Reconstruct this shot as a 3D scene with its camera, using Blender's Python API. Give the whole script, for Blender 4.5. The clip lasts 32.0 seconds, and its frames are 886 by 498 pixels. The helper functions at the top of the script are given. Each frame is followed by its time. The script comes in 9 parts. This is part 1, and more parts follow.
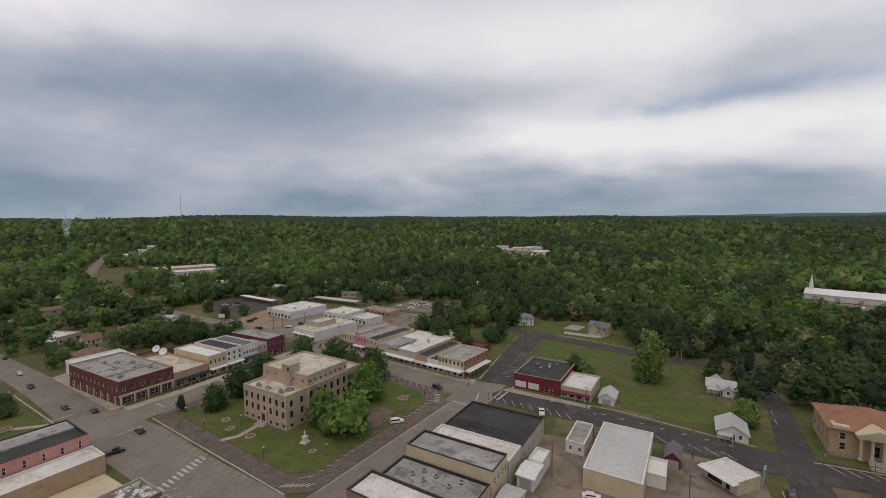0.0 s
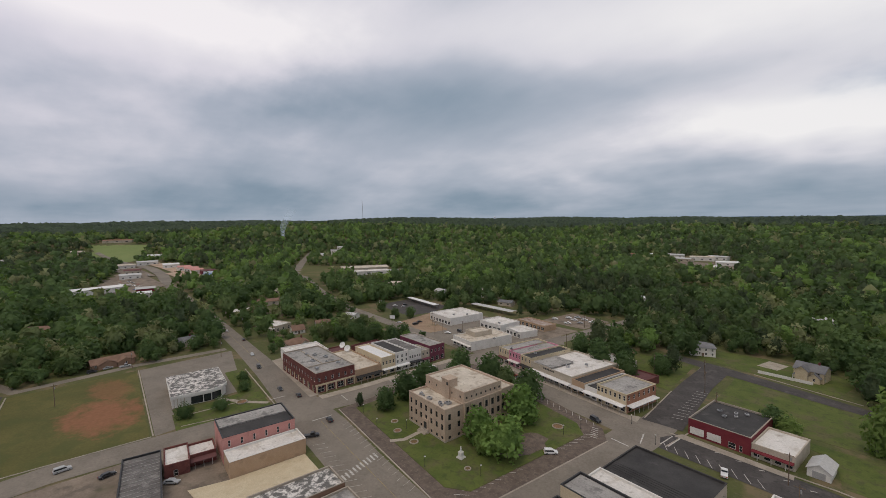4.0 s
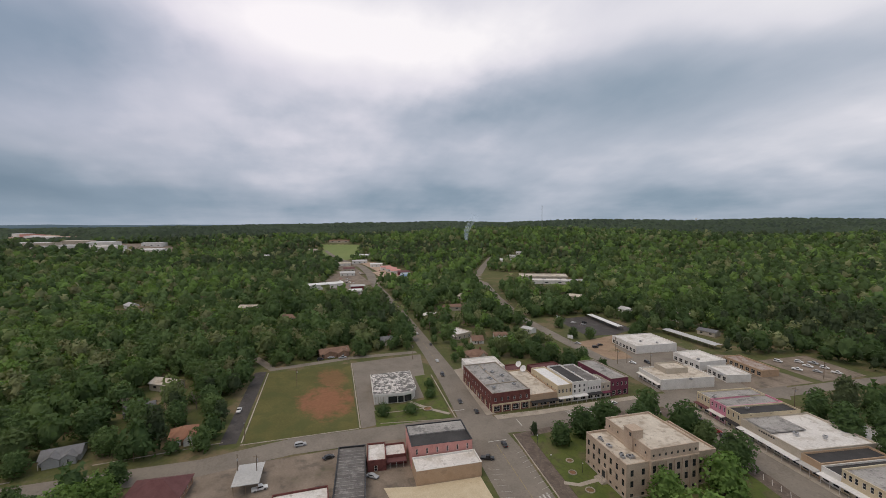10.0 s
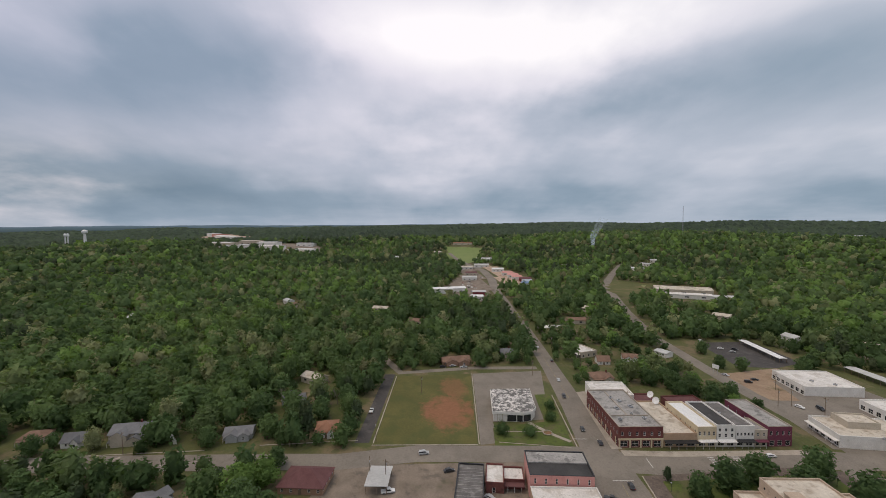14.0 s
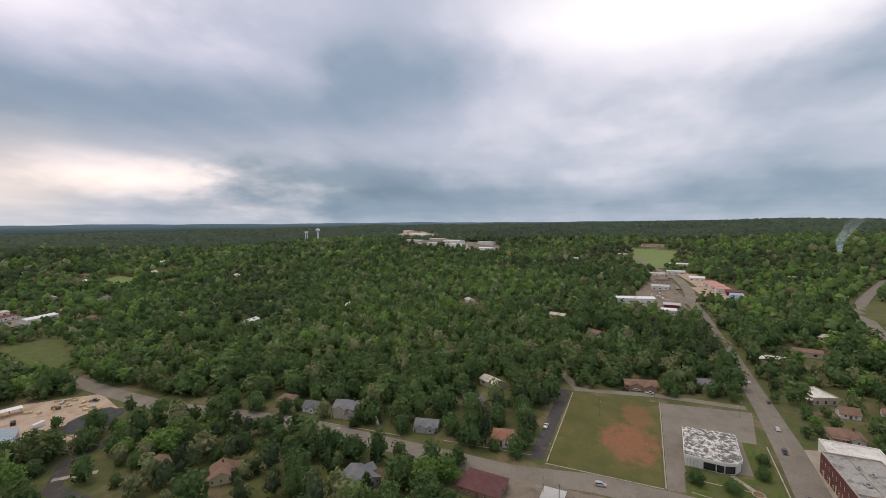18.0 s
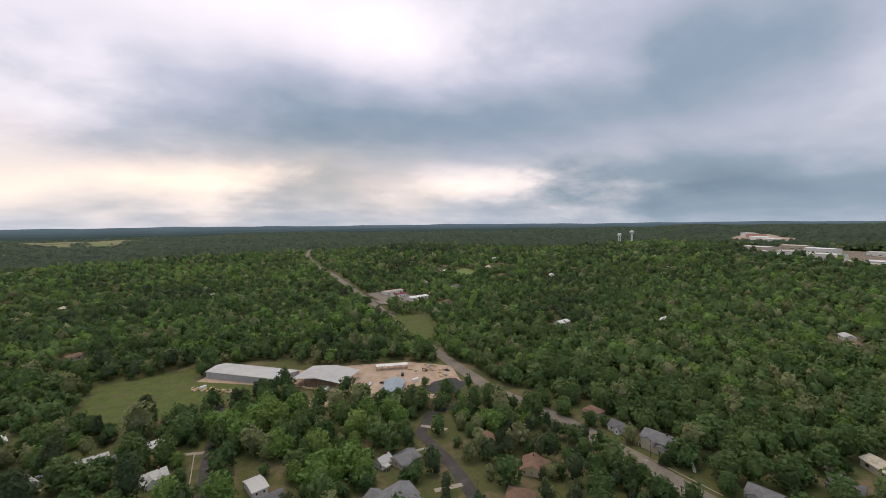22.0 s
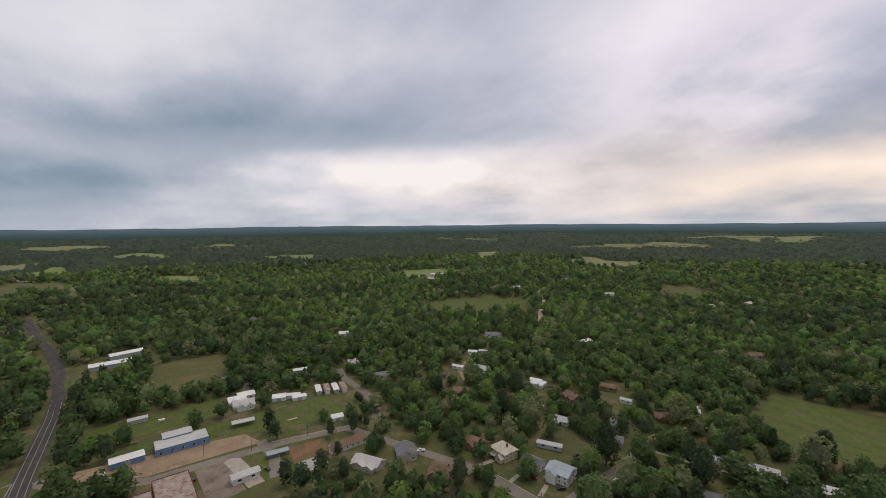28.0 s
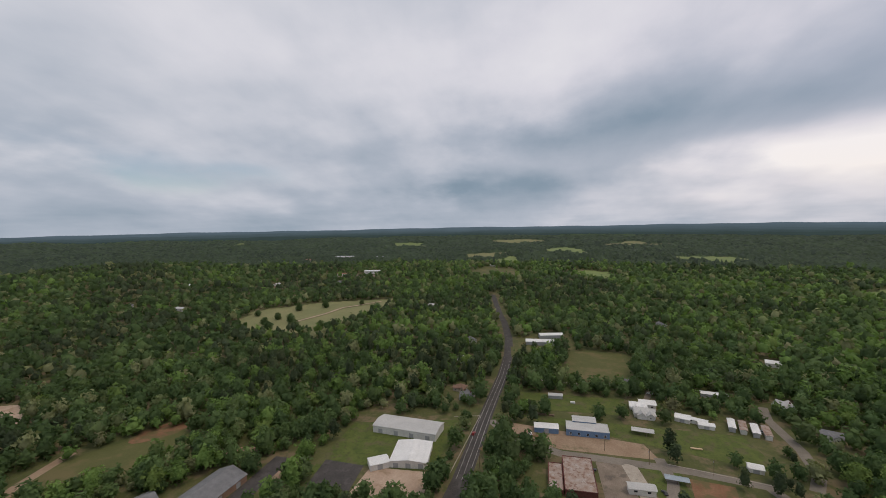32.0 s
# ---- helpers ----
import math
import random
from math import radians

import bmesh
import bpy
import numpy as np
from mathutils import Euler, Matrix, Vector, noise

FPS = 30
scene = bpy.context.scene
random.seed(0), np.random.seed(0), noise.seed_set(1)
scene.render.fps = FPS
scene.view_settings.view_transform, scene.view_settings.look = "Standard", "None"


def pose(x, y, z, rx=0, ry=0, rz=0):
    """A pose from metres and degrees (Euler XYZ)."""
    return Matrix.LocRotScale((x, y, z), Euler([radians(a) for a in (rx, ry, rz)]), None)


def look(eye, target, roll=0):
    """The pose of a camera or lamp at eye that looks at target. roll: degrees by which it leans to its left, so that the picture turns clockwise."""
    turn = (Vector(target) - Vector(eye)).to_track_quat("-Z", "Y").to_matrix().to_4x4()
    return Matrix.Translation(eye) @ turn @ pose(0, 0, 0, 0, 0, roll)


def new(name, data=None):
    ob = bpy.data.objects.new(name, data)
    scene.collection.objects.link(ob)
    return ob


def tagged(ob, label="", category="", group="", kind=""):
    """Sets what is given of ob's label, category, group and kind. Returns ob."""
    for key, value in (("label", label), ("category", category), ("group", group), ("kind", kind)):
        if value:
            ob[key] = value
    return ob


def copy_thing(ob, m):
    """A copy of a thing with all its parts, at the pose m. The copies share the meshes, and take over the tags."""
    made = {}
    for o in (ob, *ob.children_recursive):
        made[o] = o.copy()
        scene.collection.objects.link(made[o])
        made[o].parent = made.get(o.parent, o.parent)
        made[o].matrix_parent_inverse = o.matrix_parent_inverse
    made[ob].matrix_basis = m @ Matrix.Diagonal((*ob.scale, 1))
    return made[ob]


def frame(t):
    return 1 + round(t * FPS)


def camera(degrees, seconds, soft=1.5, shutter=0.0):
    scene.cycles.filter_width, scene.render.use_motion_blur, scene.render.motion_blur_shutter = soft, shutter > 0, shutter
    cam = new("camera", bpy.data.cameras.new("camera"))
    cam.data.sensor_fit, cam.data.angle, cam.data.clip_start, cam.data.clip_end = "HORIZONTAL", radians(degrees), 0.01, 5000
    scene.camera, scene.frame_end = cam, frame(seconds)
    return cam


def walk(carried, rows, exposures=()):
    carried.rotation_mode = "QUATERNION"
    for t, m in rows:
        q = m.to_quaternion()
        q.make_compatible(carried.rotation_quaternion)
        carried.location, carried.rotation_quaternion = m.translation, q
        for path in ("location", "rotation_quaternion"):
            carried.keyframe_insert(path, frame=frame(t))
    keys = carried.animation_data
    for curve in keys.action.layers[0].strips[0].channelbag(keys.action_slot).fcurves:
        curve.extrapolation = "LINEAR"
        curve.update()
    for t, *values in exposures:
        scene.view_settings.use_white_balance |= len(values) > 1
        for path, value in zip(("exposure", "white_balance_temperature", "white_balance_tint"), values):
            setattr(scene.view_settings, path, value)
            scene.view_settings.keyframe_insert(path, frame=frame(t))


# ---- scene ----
# The camera hovers over one spot, climbs and turns to its left.
cam = camera(92.5, 32.0, soft=0.35)
ROWS = [
    (0, 0.3, 0.01, 72.74, 22.7, -3.95, 0.48), (0.5, -0.2, -0.11, 73.88, 26.01, -3.83, 0.46), (1, -0.46, -0.17, 75.05, 32.32, -3.73, 0.46),
    (1.5, -0.54, -0.18, 76.23, 34.88, -3.73, 0.5), (2, -0.52, -0.16, 77.41, 35.9, -3.7, 0.4), (2.5, -0.43, -0.12, 78.59, 36.36, -3.67, 0.45),
    (3, -0.31, -0.08, 79.74, 37.51, -3.75, 0.39), (3.5, -0.19, -0.02, 80.87, 40.63, -3.77, 0.52), (5.5, 0.02, 0.13, 85.21, 48.26, -3.69, 0.64),
    (6, -0.01, 0.15, 86.26, 48.92, -3.59, 0.63), (6.5, -0.07, 0.15, 87.31, 50.7, -3.51, 0.6), (7, -0.15, 0.15, 88.35, 53.84, -3.48, 0.57),
    (7.5, -0.24, 0.14, 89.41, 55.93, -3.46, 0.48), (8, -0.34, 0.12, 90.47, 56.53, -3.58, 0.49), (8.5, -0.43, 0.09, 91.54, 56.68, -3.58, 0.45),
    (9, -0.51, 0.06, 92.64, 57.92, -3.59, 0.38), (9.5, -0.57, 0.03, 93.75, 62.28, -3.64, 0.38), (10, -0.61, -0.01, 94.89, 67.38, -3.59, 0.47),
    (10.5, -0.62, -0.05, 96.06, 69.83, -3.54, 0.5), (11, -0.59, -0.09, 97.25, 70.29, -3.59, 0.53), (11.5, -0.52, -0.13, 98.46, 70.1, -3.64, 0.44),
    (12, -0.42, -0.17, 99.71, 72.15, -3.62, 0.42), (12.5, -0.28, -0.21, 100.97, 76.99, -3.55, 0.49), (13, -0.1, -0.25, 102.26, 82.1, -3.47, 0.57),
    (13.5, 0.11, -0.28, 103.57, 83.81, -3.51, 0.51), (14, 0.34, -0.31, 104.9, 83.73, -3.49, 0.45), (14.5, 0.6, -0.34, 106.24, 82.8, -3.54, 0.41),
    (16.5, 1.75, -0.41, 111.67, 82.39, -3.8, 0.38), (17, 2.03, -0.41, 113.03, 90.55, -3.87, 0.35), (17.5, 2.3, -0.41, 114.38, 100.53, -3.86, 0.62),
    (18, 2.55, -0.41, 115.72, 107.45, -3.81, 0.64), (18.5, 2.78, -0.4, 117.05, 110.8, -3.85, 0.7), (19, 2.98, -0.38, 118.37, 113.57, -3.77, 0.65),
    (19.5, 3.15, -0.36, 119.68, 116.75, -3.8, 0.49), (20, 3.29, -0.32, 120.96, 121.85, -3.76, 0.54), (20.5, 3.41, -0.28, 122.24, 128.31, -3.68, 0.71),
    (21, 3.49, -0.23, 123.5, 134.94, -3.64, 0.77), (21.5, 3.56, -0.16, 124.75, 141.51, -3.57, 0.86), (22, 3.61, -0.08, 125.99, 147.86, -3.46, 0.86),
    (22.5, 3.65, 0.01, 127.22, 153.87, -3.48, 0.84), (23, 3.68, 0.12, 128.44, 159.51, -3.46, 0.83), (23.5, 3.72, 0.24, 129.67, 165.42, -3.41, 0.79),
    (24, 3.78, 0.38, 130.9, 171.6, -3.41, 0.77), (24.5, 3.86, 0.53, 132.14, 178.36, -3.37, 0.76), (25, 3.97, 0.69, 133.38, 185.34, -3.27, 0.8),
    (25.5, 4.13, 0.87, 134.65, 192.38, -3.21, 0.89), (26, 4.33, 1.05, 135.93, 200.39, -3.2, 0.84), (26.5, 4.59, 1.23, 137.22, 212.58, -3.12, 0.79),
    (28.5, 6.11, 1.83, 142.56, 230.51, -3.39, 0.53), (29, 6.56, 1.89, 143.9, 239.49, -3.44, 0.57), (29.5, 6.99, 1.87, 145.22, 251.2, -3.39, 0.64),
    (30, 7.36, 1.77, 146.49, 262.54, -3.29, 0.77), (30.5, 7.61, 1.54, 147.7, 271.35, -3.22, 0.76), (31, 7.68, 1.15, 148.8, 275.07, -3.23, 0.79),
    (31.5, 7.48, 0.58, 149.77, 276.67, -3.16, 0.88), (32, 6.91, -0.22, 150.54, 277.7, -3.13, 0.85),
]

walk(cam, [(t, pose(x, y, z, 90 + tilt, 0, turn) @ pose(0, 0, 0, 0, 0, -roll)) for t, x, y, z, turn, tilt, roll in ROWS],
     [(0.0, -0.28), (3.0, -0.24), (6.0, -0.18), (10.0, -0.10), (14.0, -0.03), (17.0, 0.05), (20.0, 0.13), (22.0, 0.08), (24.0, 0.0), (26.0, -0.08), (29.0, -0.20), (32.0, -0.20)])

# ---------------------------------------------------------------- world and sun
world = bpy.data.worlds.new("world")
scene.world = world
world.use_nodes = True
SUN_TURN, SUN_UP = 268.0, 70.0


class Web:
    """Short notation for node trees."""

    def __init__(self, tree):
        self.t = tree
        tree.nodes.clear()

    def n(self, kind, **sets):
        nd = self.t.nodes.new(kind)
        for k, v in sets.items():
            if k == "operation":
                nd.operation = v
            elif k == "blend":
                nd.data_type, nd.blend_type = "RGBA", v
            elif k == "dims":
                nd.noise_dimensions = v
        return nd

    def link(self, a, b):
        self.t.links.new(a, b)

    def val(self, sock, v):
        if isinstance(v, bpy.types.NodeSocket):
            self.link(v, sock)
        else:
            sock.default_value = v

    def math(self, op, a, b=0.0, c=0.0):
        nd = self.n("ShaderNodeMath", operation=op)
        for s, v in zip(nd.inputs, (a, b, c)):
            self.val(s, v)
        return nd.outputs[0]

    def mix(self, fac, a, b, blend="MIX"):
        nd = self.n("ShaderNodeMix", blend=blend)
        for s, v in ((nd.inputs[0], fac), (nd.inputs[6], a), (nd.inputs[7], b)):
            self.val(s, v)
        return nd.outputs[2]

    def noise(self, vec, scale, detail=4.0, rough=0.55):
        nd = self.n("ShaderNodeTexNoise")
        self.link(vec, nd.inputs["Vector"])
        nd.inputs["Scale"].default_value, nd.inputs["Detail"].default_value = scale, detail
        nd.inputs["Roughness"].default_value = rough
        return nd.outputs["Fac"]

    def ramp(self, fac, stops):
        nd = self.n("ShaderNodeValToRGB")
        els = nd.color_ramp.elements
        while len(els) < len(stops):
            els.new(0.5)
        for e, (p, c) in zip(els, stops):
            e.position, e.color = p, (*c, 1) if len(c) == 3 else c
        self.link(fac, nd.inputs[0])
        return nd.outputs[0]


def sky():
    w = Web(world.node_tree)
    out, bg = w.n("ShaderNodeOutputWorld"), w.n("ShaderNodeBackground")
    w.link(bg.outputs[0], out.inputs[0])
    nis = w.n("ShaderNodeTexSky")
    nis.sky_type, nis.sun_disc = "NISHITA", False
    nis.sun_elevation, nis.sun_rotation = radians(SUN_UP), radians(90 - SUN_TURN)
    clear = w.mix(1.0, nis.outputs[0], (0.11, 0.11, 0.11, 1), "MULTIPLY")
    co = w.n("ShaderNodeTexCoord")
    sep = w.n("ShaderNodeSeparateXYZ")
    w.link(co.outputs["Generated"], sep.inputs[0])
    x, y, z = sep.outputs
    up = w.math("MAXIMUM", z, 0.0)
    # the cloud deck, seen in perspective
    flat = w.math("ADD", up, 0.32)
    deck = w.n("ShaderNodeCombineXYZ")
    w.link(w.math("DIVIDE", x, flat), deck.inputs[0])
    w.link(w.math("DIVIDE", y, flat), deck.inputs[1])
    big = w.noise(deck.outputs[0], 1.0, 4.0, 0.48)
    fine = w.noise(deck.outputs[0], 2.4, 6.0, 0.52)
    # wind-drawn streaks and small ragged clumps under the deck
    along = w.n("ShaderNodeMapping")
    along.inputs["Rotation"].default_value = (0, 0, radians(38))
    along.inputs["Scale"].default_value = (0.8, 1.9, 1.0)
    w.link(deck.outputs[0], along.inputs["Vector"])
    streak = w.noise(along.outputs[0], 1.5, 6.0, 0.56)
    low = w.n("ShaderNodeCombineXYZ")
    near = w.math("ADD", up, 0.10)
    w.link(w.math("DIVIDE", x, near), low.inputs[0])
    w.link(w.math("DIVIDE", y, near), low.inputs[1])
    clump = w.noise(low.outputs[0], 0.9, 5.0, 0.55)
    turn = w.math("MULTIPLY", w.math("ARCTAN2", y, x), 180 / math.pi)
    rise = w.math("MULTIPLY", w.math("ARCSINE", z), 180 / math.pi)
    turn = w.math("ADD", turn, w.math("MULTIPLY", w.math("SUBTRACT", fine, 0.5), 34.0))
    rise = w.math("ADD", rise, w.math("MULTIPLY", w.math("SUBTRACT", big, 0.5), 9.0))

    def mass(a, e, wa, we):
        d = w.math("SUBTRACT", turn, a)
        d = w.math("WRAP", d, 180.0, -180.0)
        p = w.math("POWER", w.math("ABSOLUTE", w.math("DIVIDE", d, wa)), 2.0)
        q = w.math("POWER", w.math("ABSOLUTE", w.math("DIVIDE", w.math("SUBTRACT", rise, e), we)), 2.0)
        return w.math("EXPONENT", w.math("MULTIPLY", w.math("ADD", p, q), -1.0))

    dens = w.math("ADD", w.math("MULTIPLY", big, 0.36), w.math("MULTIPLY", fine, 0.17))
    dens = w.math("MULTIPLY_ADD", w.math("SUBTRACT", streak, 0.5), 0.15, dens)
    dens = w.math("MULTIPLY_ADD", w.math("SUBTRACT", clump, 0.5), 0.10, dens)
    dens = w.math("ADD", dens, 0.265)
    for a, e, wa, we, k in CLOUDS:
        dens = w.math("MULTIPLY_ADD", mass(a, e, wa, we), k, dens)
    cloud = w.ramp(dens, [(0.15, (0.165, 0.245, 0.325)), (0.34, (0.275, 0.358, 0.445)), (0.50, (0.480, 0.530, 0.615)), (0.64, (0.765, 0.765, 0.825)), (0.84, (1.0, 0.985, 0.99))])
    warm = w.math("MULTIPLY", mass(266, 5, 48, 5), 0.90)
    tinted = w.mix(warm, cloud, w.mix(1.0, cloud, (1.15, 1.0, 0.80, 1), "MULTIPLY"))
    gap = w.math("MULTIPLY", w.math("ADD", mass(78, 13, 9, 1.6), mass(41, 6.8, 8, 1.3)), 0.7)
    tinted = w.mix(mass(245, 20, 90, 20), tinted, w.mix(1.0, tinted, (1.055, 0.995, 1.05, 1), "MULTIPLY"))
    both = w.mix(gap, tinted, clear)
    w.link(both, bg.inputs[0])
    bg.inputs[1].default_value = 1.0


# turn and height in degrees, their spreads, and how bright (+) or dark (-) the cloud mass is
CLOUDS = [
    (160, 25, 12, 5, 0.08), (140, 17, 22, 6, -0.16), (97, 22, 28, 5, 0.30), (92, 10, 15, 3.5, 0.42), (72, 9, 14, 3.5, 0.26), (110, 2, 60, 3.5, -0.16),
    (163, 22, 20, 5, 0.22), (190, 14, 12, 6, 0.12), (200, 17, 15, 6, -0.16), (206, 4, 16, 4, -0.26), (141, 15, 20, 6, -0.04), (178, 3, 30, 4, -0.10),
    (233, 5, 9, 2.6, 0.30), (230, 13, 24, 4.5, -0.18), (252, 24, 16, 5, 0.20), (222, 23, 10, 4, -0.08), (176, 24, 16, 5, 0.24),
    (324, 14, 20, 5, -0.14), (317, 6.5, 16, 2.8, 0.30), (290, 22, 12, 7, 0.20), (291, 13, 10, 4, 0.10), (258, 12, 22, 4.5, -0.14), (272, 4.5, 12, 2.2, 0.26), (250, 2, 16, 3, -0.06),
    (268, 24, 16, 5, 0.16), (132, 22, 14, 5, 0.10), (240, 23, 25, 6, 0.10), (285, 8, 40, 10, 0.07), (125, 8, 12, 4, 0.06),
    (346, 12, 16, 4, -0.14), (1, 4.5, 10, 2, -0.16), (325, 7, 14, 3, 0.16), (20, 22, 40, 8, 0.10), (40, 12, 24, 5, 0.04), (30, 1, 40, 2.5, -0.05),
]
sky()

sun = new("sun", bpy.data.lights.new("sun", "SUN"))
sun.data.energy, sun.data.angle, sun.data.color = 1.1, radians(38), (1.0, 0.81, 0.60)
sun.matrix_world = look((0, 0, 300), Vector((0, 0, 300)) - Vector((math.cos(radians(SUN_TURN)) * math.cos(radians(SUN_UP)), math.sin(radians(SUN_TURN)) * math.cos(radians(SUN_UP)), math.sin(radians(SUN_UP)))))

# ---------------------------------------------------------------- materials
def mat(name, c1, c2, rough=0.85, scale=0.3, fine=9.0, bump=0.15, metal=0.0, island=0.0, single=0.0, spots=None, spec=0.3, bare=None):
    m = bpy.data.materials.new(name)
    m.use_nodes = True
    w = Web(m.node_tree)
    out, bs = w.n("ShaderNodeOutputMaterial"), w.n("ShaderNodeBsdfPrincipled")
    w.link(bs.outputs[0], out.inputs[0])
    geo = w.n("ShaderNodeNewGeometry")
    at = geo.outputs["Position"]
    wide, grain = w.noise(at, scale, 4.0), w.noise(at, scale * fine, 5.0, 0.65)
    wide = w.ramp(wide, [(0.32, (0, 0, 0)), (0.68, (1, 1, 1))])
    col = w.mix(wide, (*c1, 1), (*c2, 1))
    k = w.math("MULTIPLY_ADD", grain, 0.7, 0.65)
    if island:
        k = w.math("MULTIPLY", k, w.math("MULTIPLY_ADD", geo.outputs["Random Per Island"], island, 1 - island / 2))
    if single:
        oi = w.n("ShaderNodeObjectInfo")
        k = w.math("MULTIPLY", k, w.math("MULTIPLY_ADD", oi.outputs["Random"], single, 1 - single / 2))
    cmb = w.n("ShaderNodeCombineColor")
    for s in cmb.inputs[:3]:
        w.link(k, s)
    col = w.mix(1.0, col, cmb.outputs[0], "MULTIPLY")
    for colour, s, edge, much in spots or ():
        f = w.ramp(w.noise(at, s, 6.0, 0.62), [(edge - 0.05, (0, 0, 0)), (edge + 0.05, (1, 1, 1))])
        col = w.mix(w.math("MULTIPLY", f, much), col, (*colour, 1))
    # worn bare ground: (x, y, half length, half width, how bare)
    for cx, cy, rx, ry, much in bare or ():
        sep = w.n("ShaderNodeSeparateXYZ")
        w.link(at, sep.inputs[0])
        p = w.math("POWER", w.math("ABSOLUTE", w.math("DIVIDE", w.math("SUBTRACT", sep.outputs[0], cx), rx)), 2.0)
        q = w.math("POWER", w.math("ABSOLUTE", w.math("DIVIDE", w.math("SUBTRACT", sep.outputs[1], cy), ry)), 2.0)
        far = w.math("MULTIPLY_ADD", w.math("ADD", p, q), -0.30, w.noise(at, 0.16, 7.0, 0.68))
        f = w.ramp(far, [(0.14, (0, 0, 0)), (0.40, (1, 1, 1))])
        col = w.mix(w.math("MULTIPLY", f, much), col, w.mix(w.noise(at, 0.5, 5.0, 0.7), (0.16, 0.075, 0.036, 1), (0.34, 0.150, 0.085, 1)))
    w.link(col, bs.inputs["Base Color"])
    bs.inputs["Roughness"].default_value, bs.inputs["Metallic"].default_value = rough, metal
    bs.inputs["Specular IOR Level"].default_value = spec
    if bump:
        bp = w.n("ShaderNodeBump")
        bp.inputs["Strength"].default_value, bp.inputs["Distance"].default_value = bump, 0.05
        w.link(grain, bp.inputs["Height"])
        w.link(bp.outputs[0], bs.inputs["Normal"])
    return m


def leafy(name, dark, light, warm):
    m = bpy.data.materials.new(name)
    m.use_nodes = True
    w = Web(m.node_tree)
    out, bs = w.n("ShaderNodeOutputMaterial"), w.n("ShaderNodeBsdfPrincipled")
    geo, oi = w.n("ShaderNodeNewGeometry"), w.n("ShaderNodeObjectInfo")
    at = geo.outputs["Position"]
    own = w.n("ShaderNodeAttribute")
    own.attribute_name = "tint"
    each = w.math("FRACT", w.math("ADD", own.outputs["Fac"], oi.outputs["Random"]))
    tree = w.math("MULTIPLY_ADD", w.noise(at, 0.16, 3.0, 0.7), 0.5, w.math("MULTIPLY_ADD", each, 0.62, -0.05))
    tree = w.ramp(tree, [(0.15, (0, 0, 0)), (0.85, (1, 1, 1))])
    stand = w.ramp(w.noise(at, 0.006, 3.0), [(0.42, (0, 0, 0)), (0.58, (1, 1, 1))])
    col = w.mix(tree, (*dark, 1), (*light, 1))
    patch = w.ramp(w.noise(at, 0.021, 3.0), [(0.44, (0, 0, 0)), (0.62, (1, 1, 1))])
    col = w.mix(w.math("MULTIPLY", stand, 0.45), col, (*dark, 1))
    col = w.mix(w.math("MULTIPLY", patch, 0.45), col, (*[v * 0.8 for v in dark], 1))
    odd = w.ramp(each, [(0.84, (0, 0, 0)), (0.90, (1, 1, 1))])
    col = w.mix(w.math("MULTIPLY", odd, 0.48), col, (*warm, 1))
    k = w.math("MULTIPLY_ADD", geo.outputs["Random Per Island"], 0.5, 0.75)
    k = w.math("MULTIPLY", k, w.math("MULTIPLY_ADD", w.math("FRACT", w.math("MULTIPLY", each, 7.3)), 0.40, 0.80))
    clumps = w.ramp(w.noise(at, 0.5, 4.0, 0.7), [(0.30, (0.62, 0.62, 0.62)), (0.70, (1.0, 1.0, 1.0))])
    k = w.math("MULTIPLY", w.math("MULTIPLY", k, clumps), 1.28)
    cmb = w.n("ShaderNodeCombineColor")
    for s in cmb.inputs[:3]:
        w.link(k, s)
    w.link(w.mix(1.0, col, cmb.outputs[0], "MULTIPLY"), bs.inputs["Base Color"])
    bs.inputs["Roughness"].default_value, bs.inputs["Specular IOR Level"].default_value = 0.7, 0.15
    tr = w.n("ShaderNodeBsdfTranslucent")
    # leaves of a crown are lit together, by the crown's own roundness
    puff = w.n("ShaderNodeAttribute")
    puff.attribute_name = "puff"
    turned = w.n("ShaderNodeVectorTransform")
    turned.vector_type, turned.convert_from, turned.convert_to = "NORMAL", "OBJECT", "WORLD"
    w.link(puff.outputs["Vector"], turned.inputs[0])
    grow, both = w.n("ShaderNodeVectorMath", operation="SCALE"), w.n("ShaderNodeVectorMath", operation="ADD")
    grow.inputs["Scale"].default_value = 1.15
    w.link(turned.outputs[0], grow.inputs[0])
    w.link(grow.outputs[0], both.inputs[0])
    w.link(geo.outputs["Normal"], both.inputs[1])
    even = w.n("ShaderNodeVectorMath", operation="NORMALIZE")
    w.link(both.outputs[0], even.inputs[0])
    w.link(even.outputs[0], bs.inputs["Normal"])
    w.link(w.mix(1.0, col, (0.9, 1.0, 0.5, 1), "MULTIPLY"), tr.inputs[0])
    mx = w.n("ShaderNodeMixShader")
    mx.inputs[0].default_value = 0.45
    w.link(bs.outputs[0], mx.inputs[1])
    w.link(tr.outputs[0], mx.inputs[2])
    w.link(mx.outputs[0], out.inputs[0])
    return m


# emission stands in for daylight on the backdrop ridges
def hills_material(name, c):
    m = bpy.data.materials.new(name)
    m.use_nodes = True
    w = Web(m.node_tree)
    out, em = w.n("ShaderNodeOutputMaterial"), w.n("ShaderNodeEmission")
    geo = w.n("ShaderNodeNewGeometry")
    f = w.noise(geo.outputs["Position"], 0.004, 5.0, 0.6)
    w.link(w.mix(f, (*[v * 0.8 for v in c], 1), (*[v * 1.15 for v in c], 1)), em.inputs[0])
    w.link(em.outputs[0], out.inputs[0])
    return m


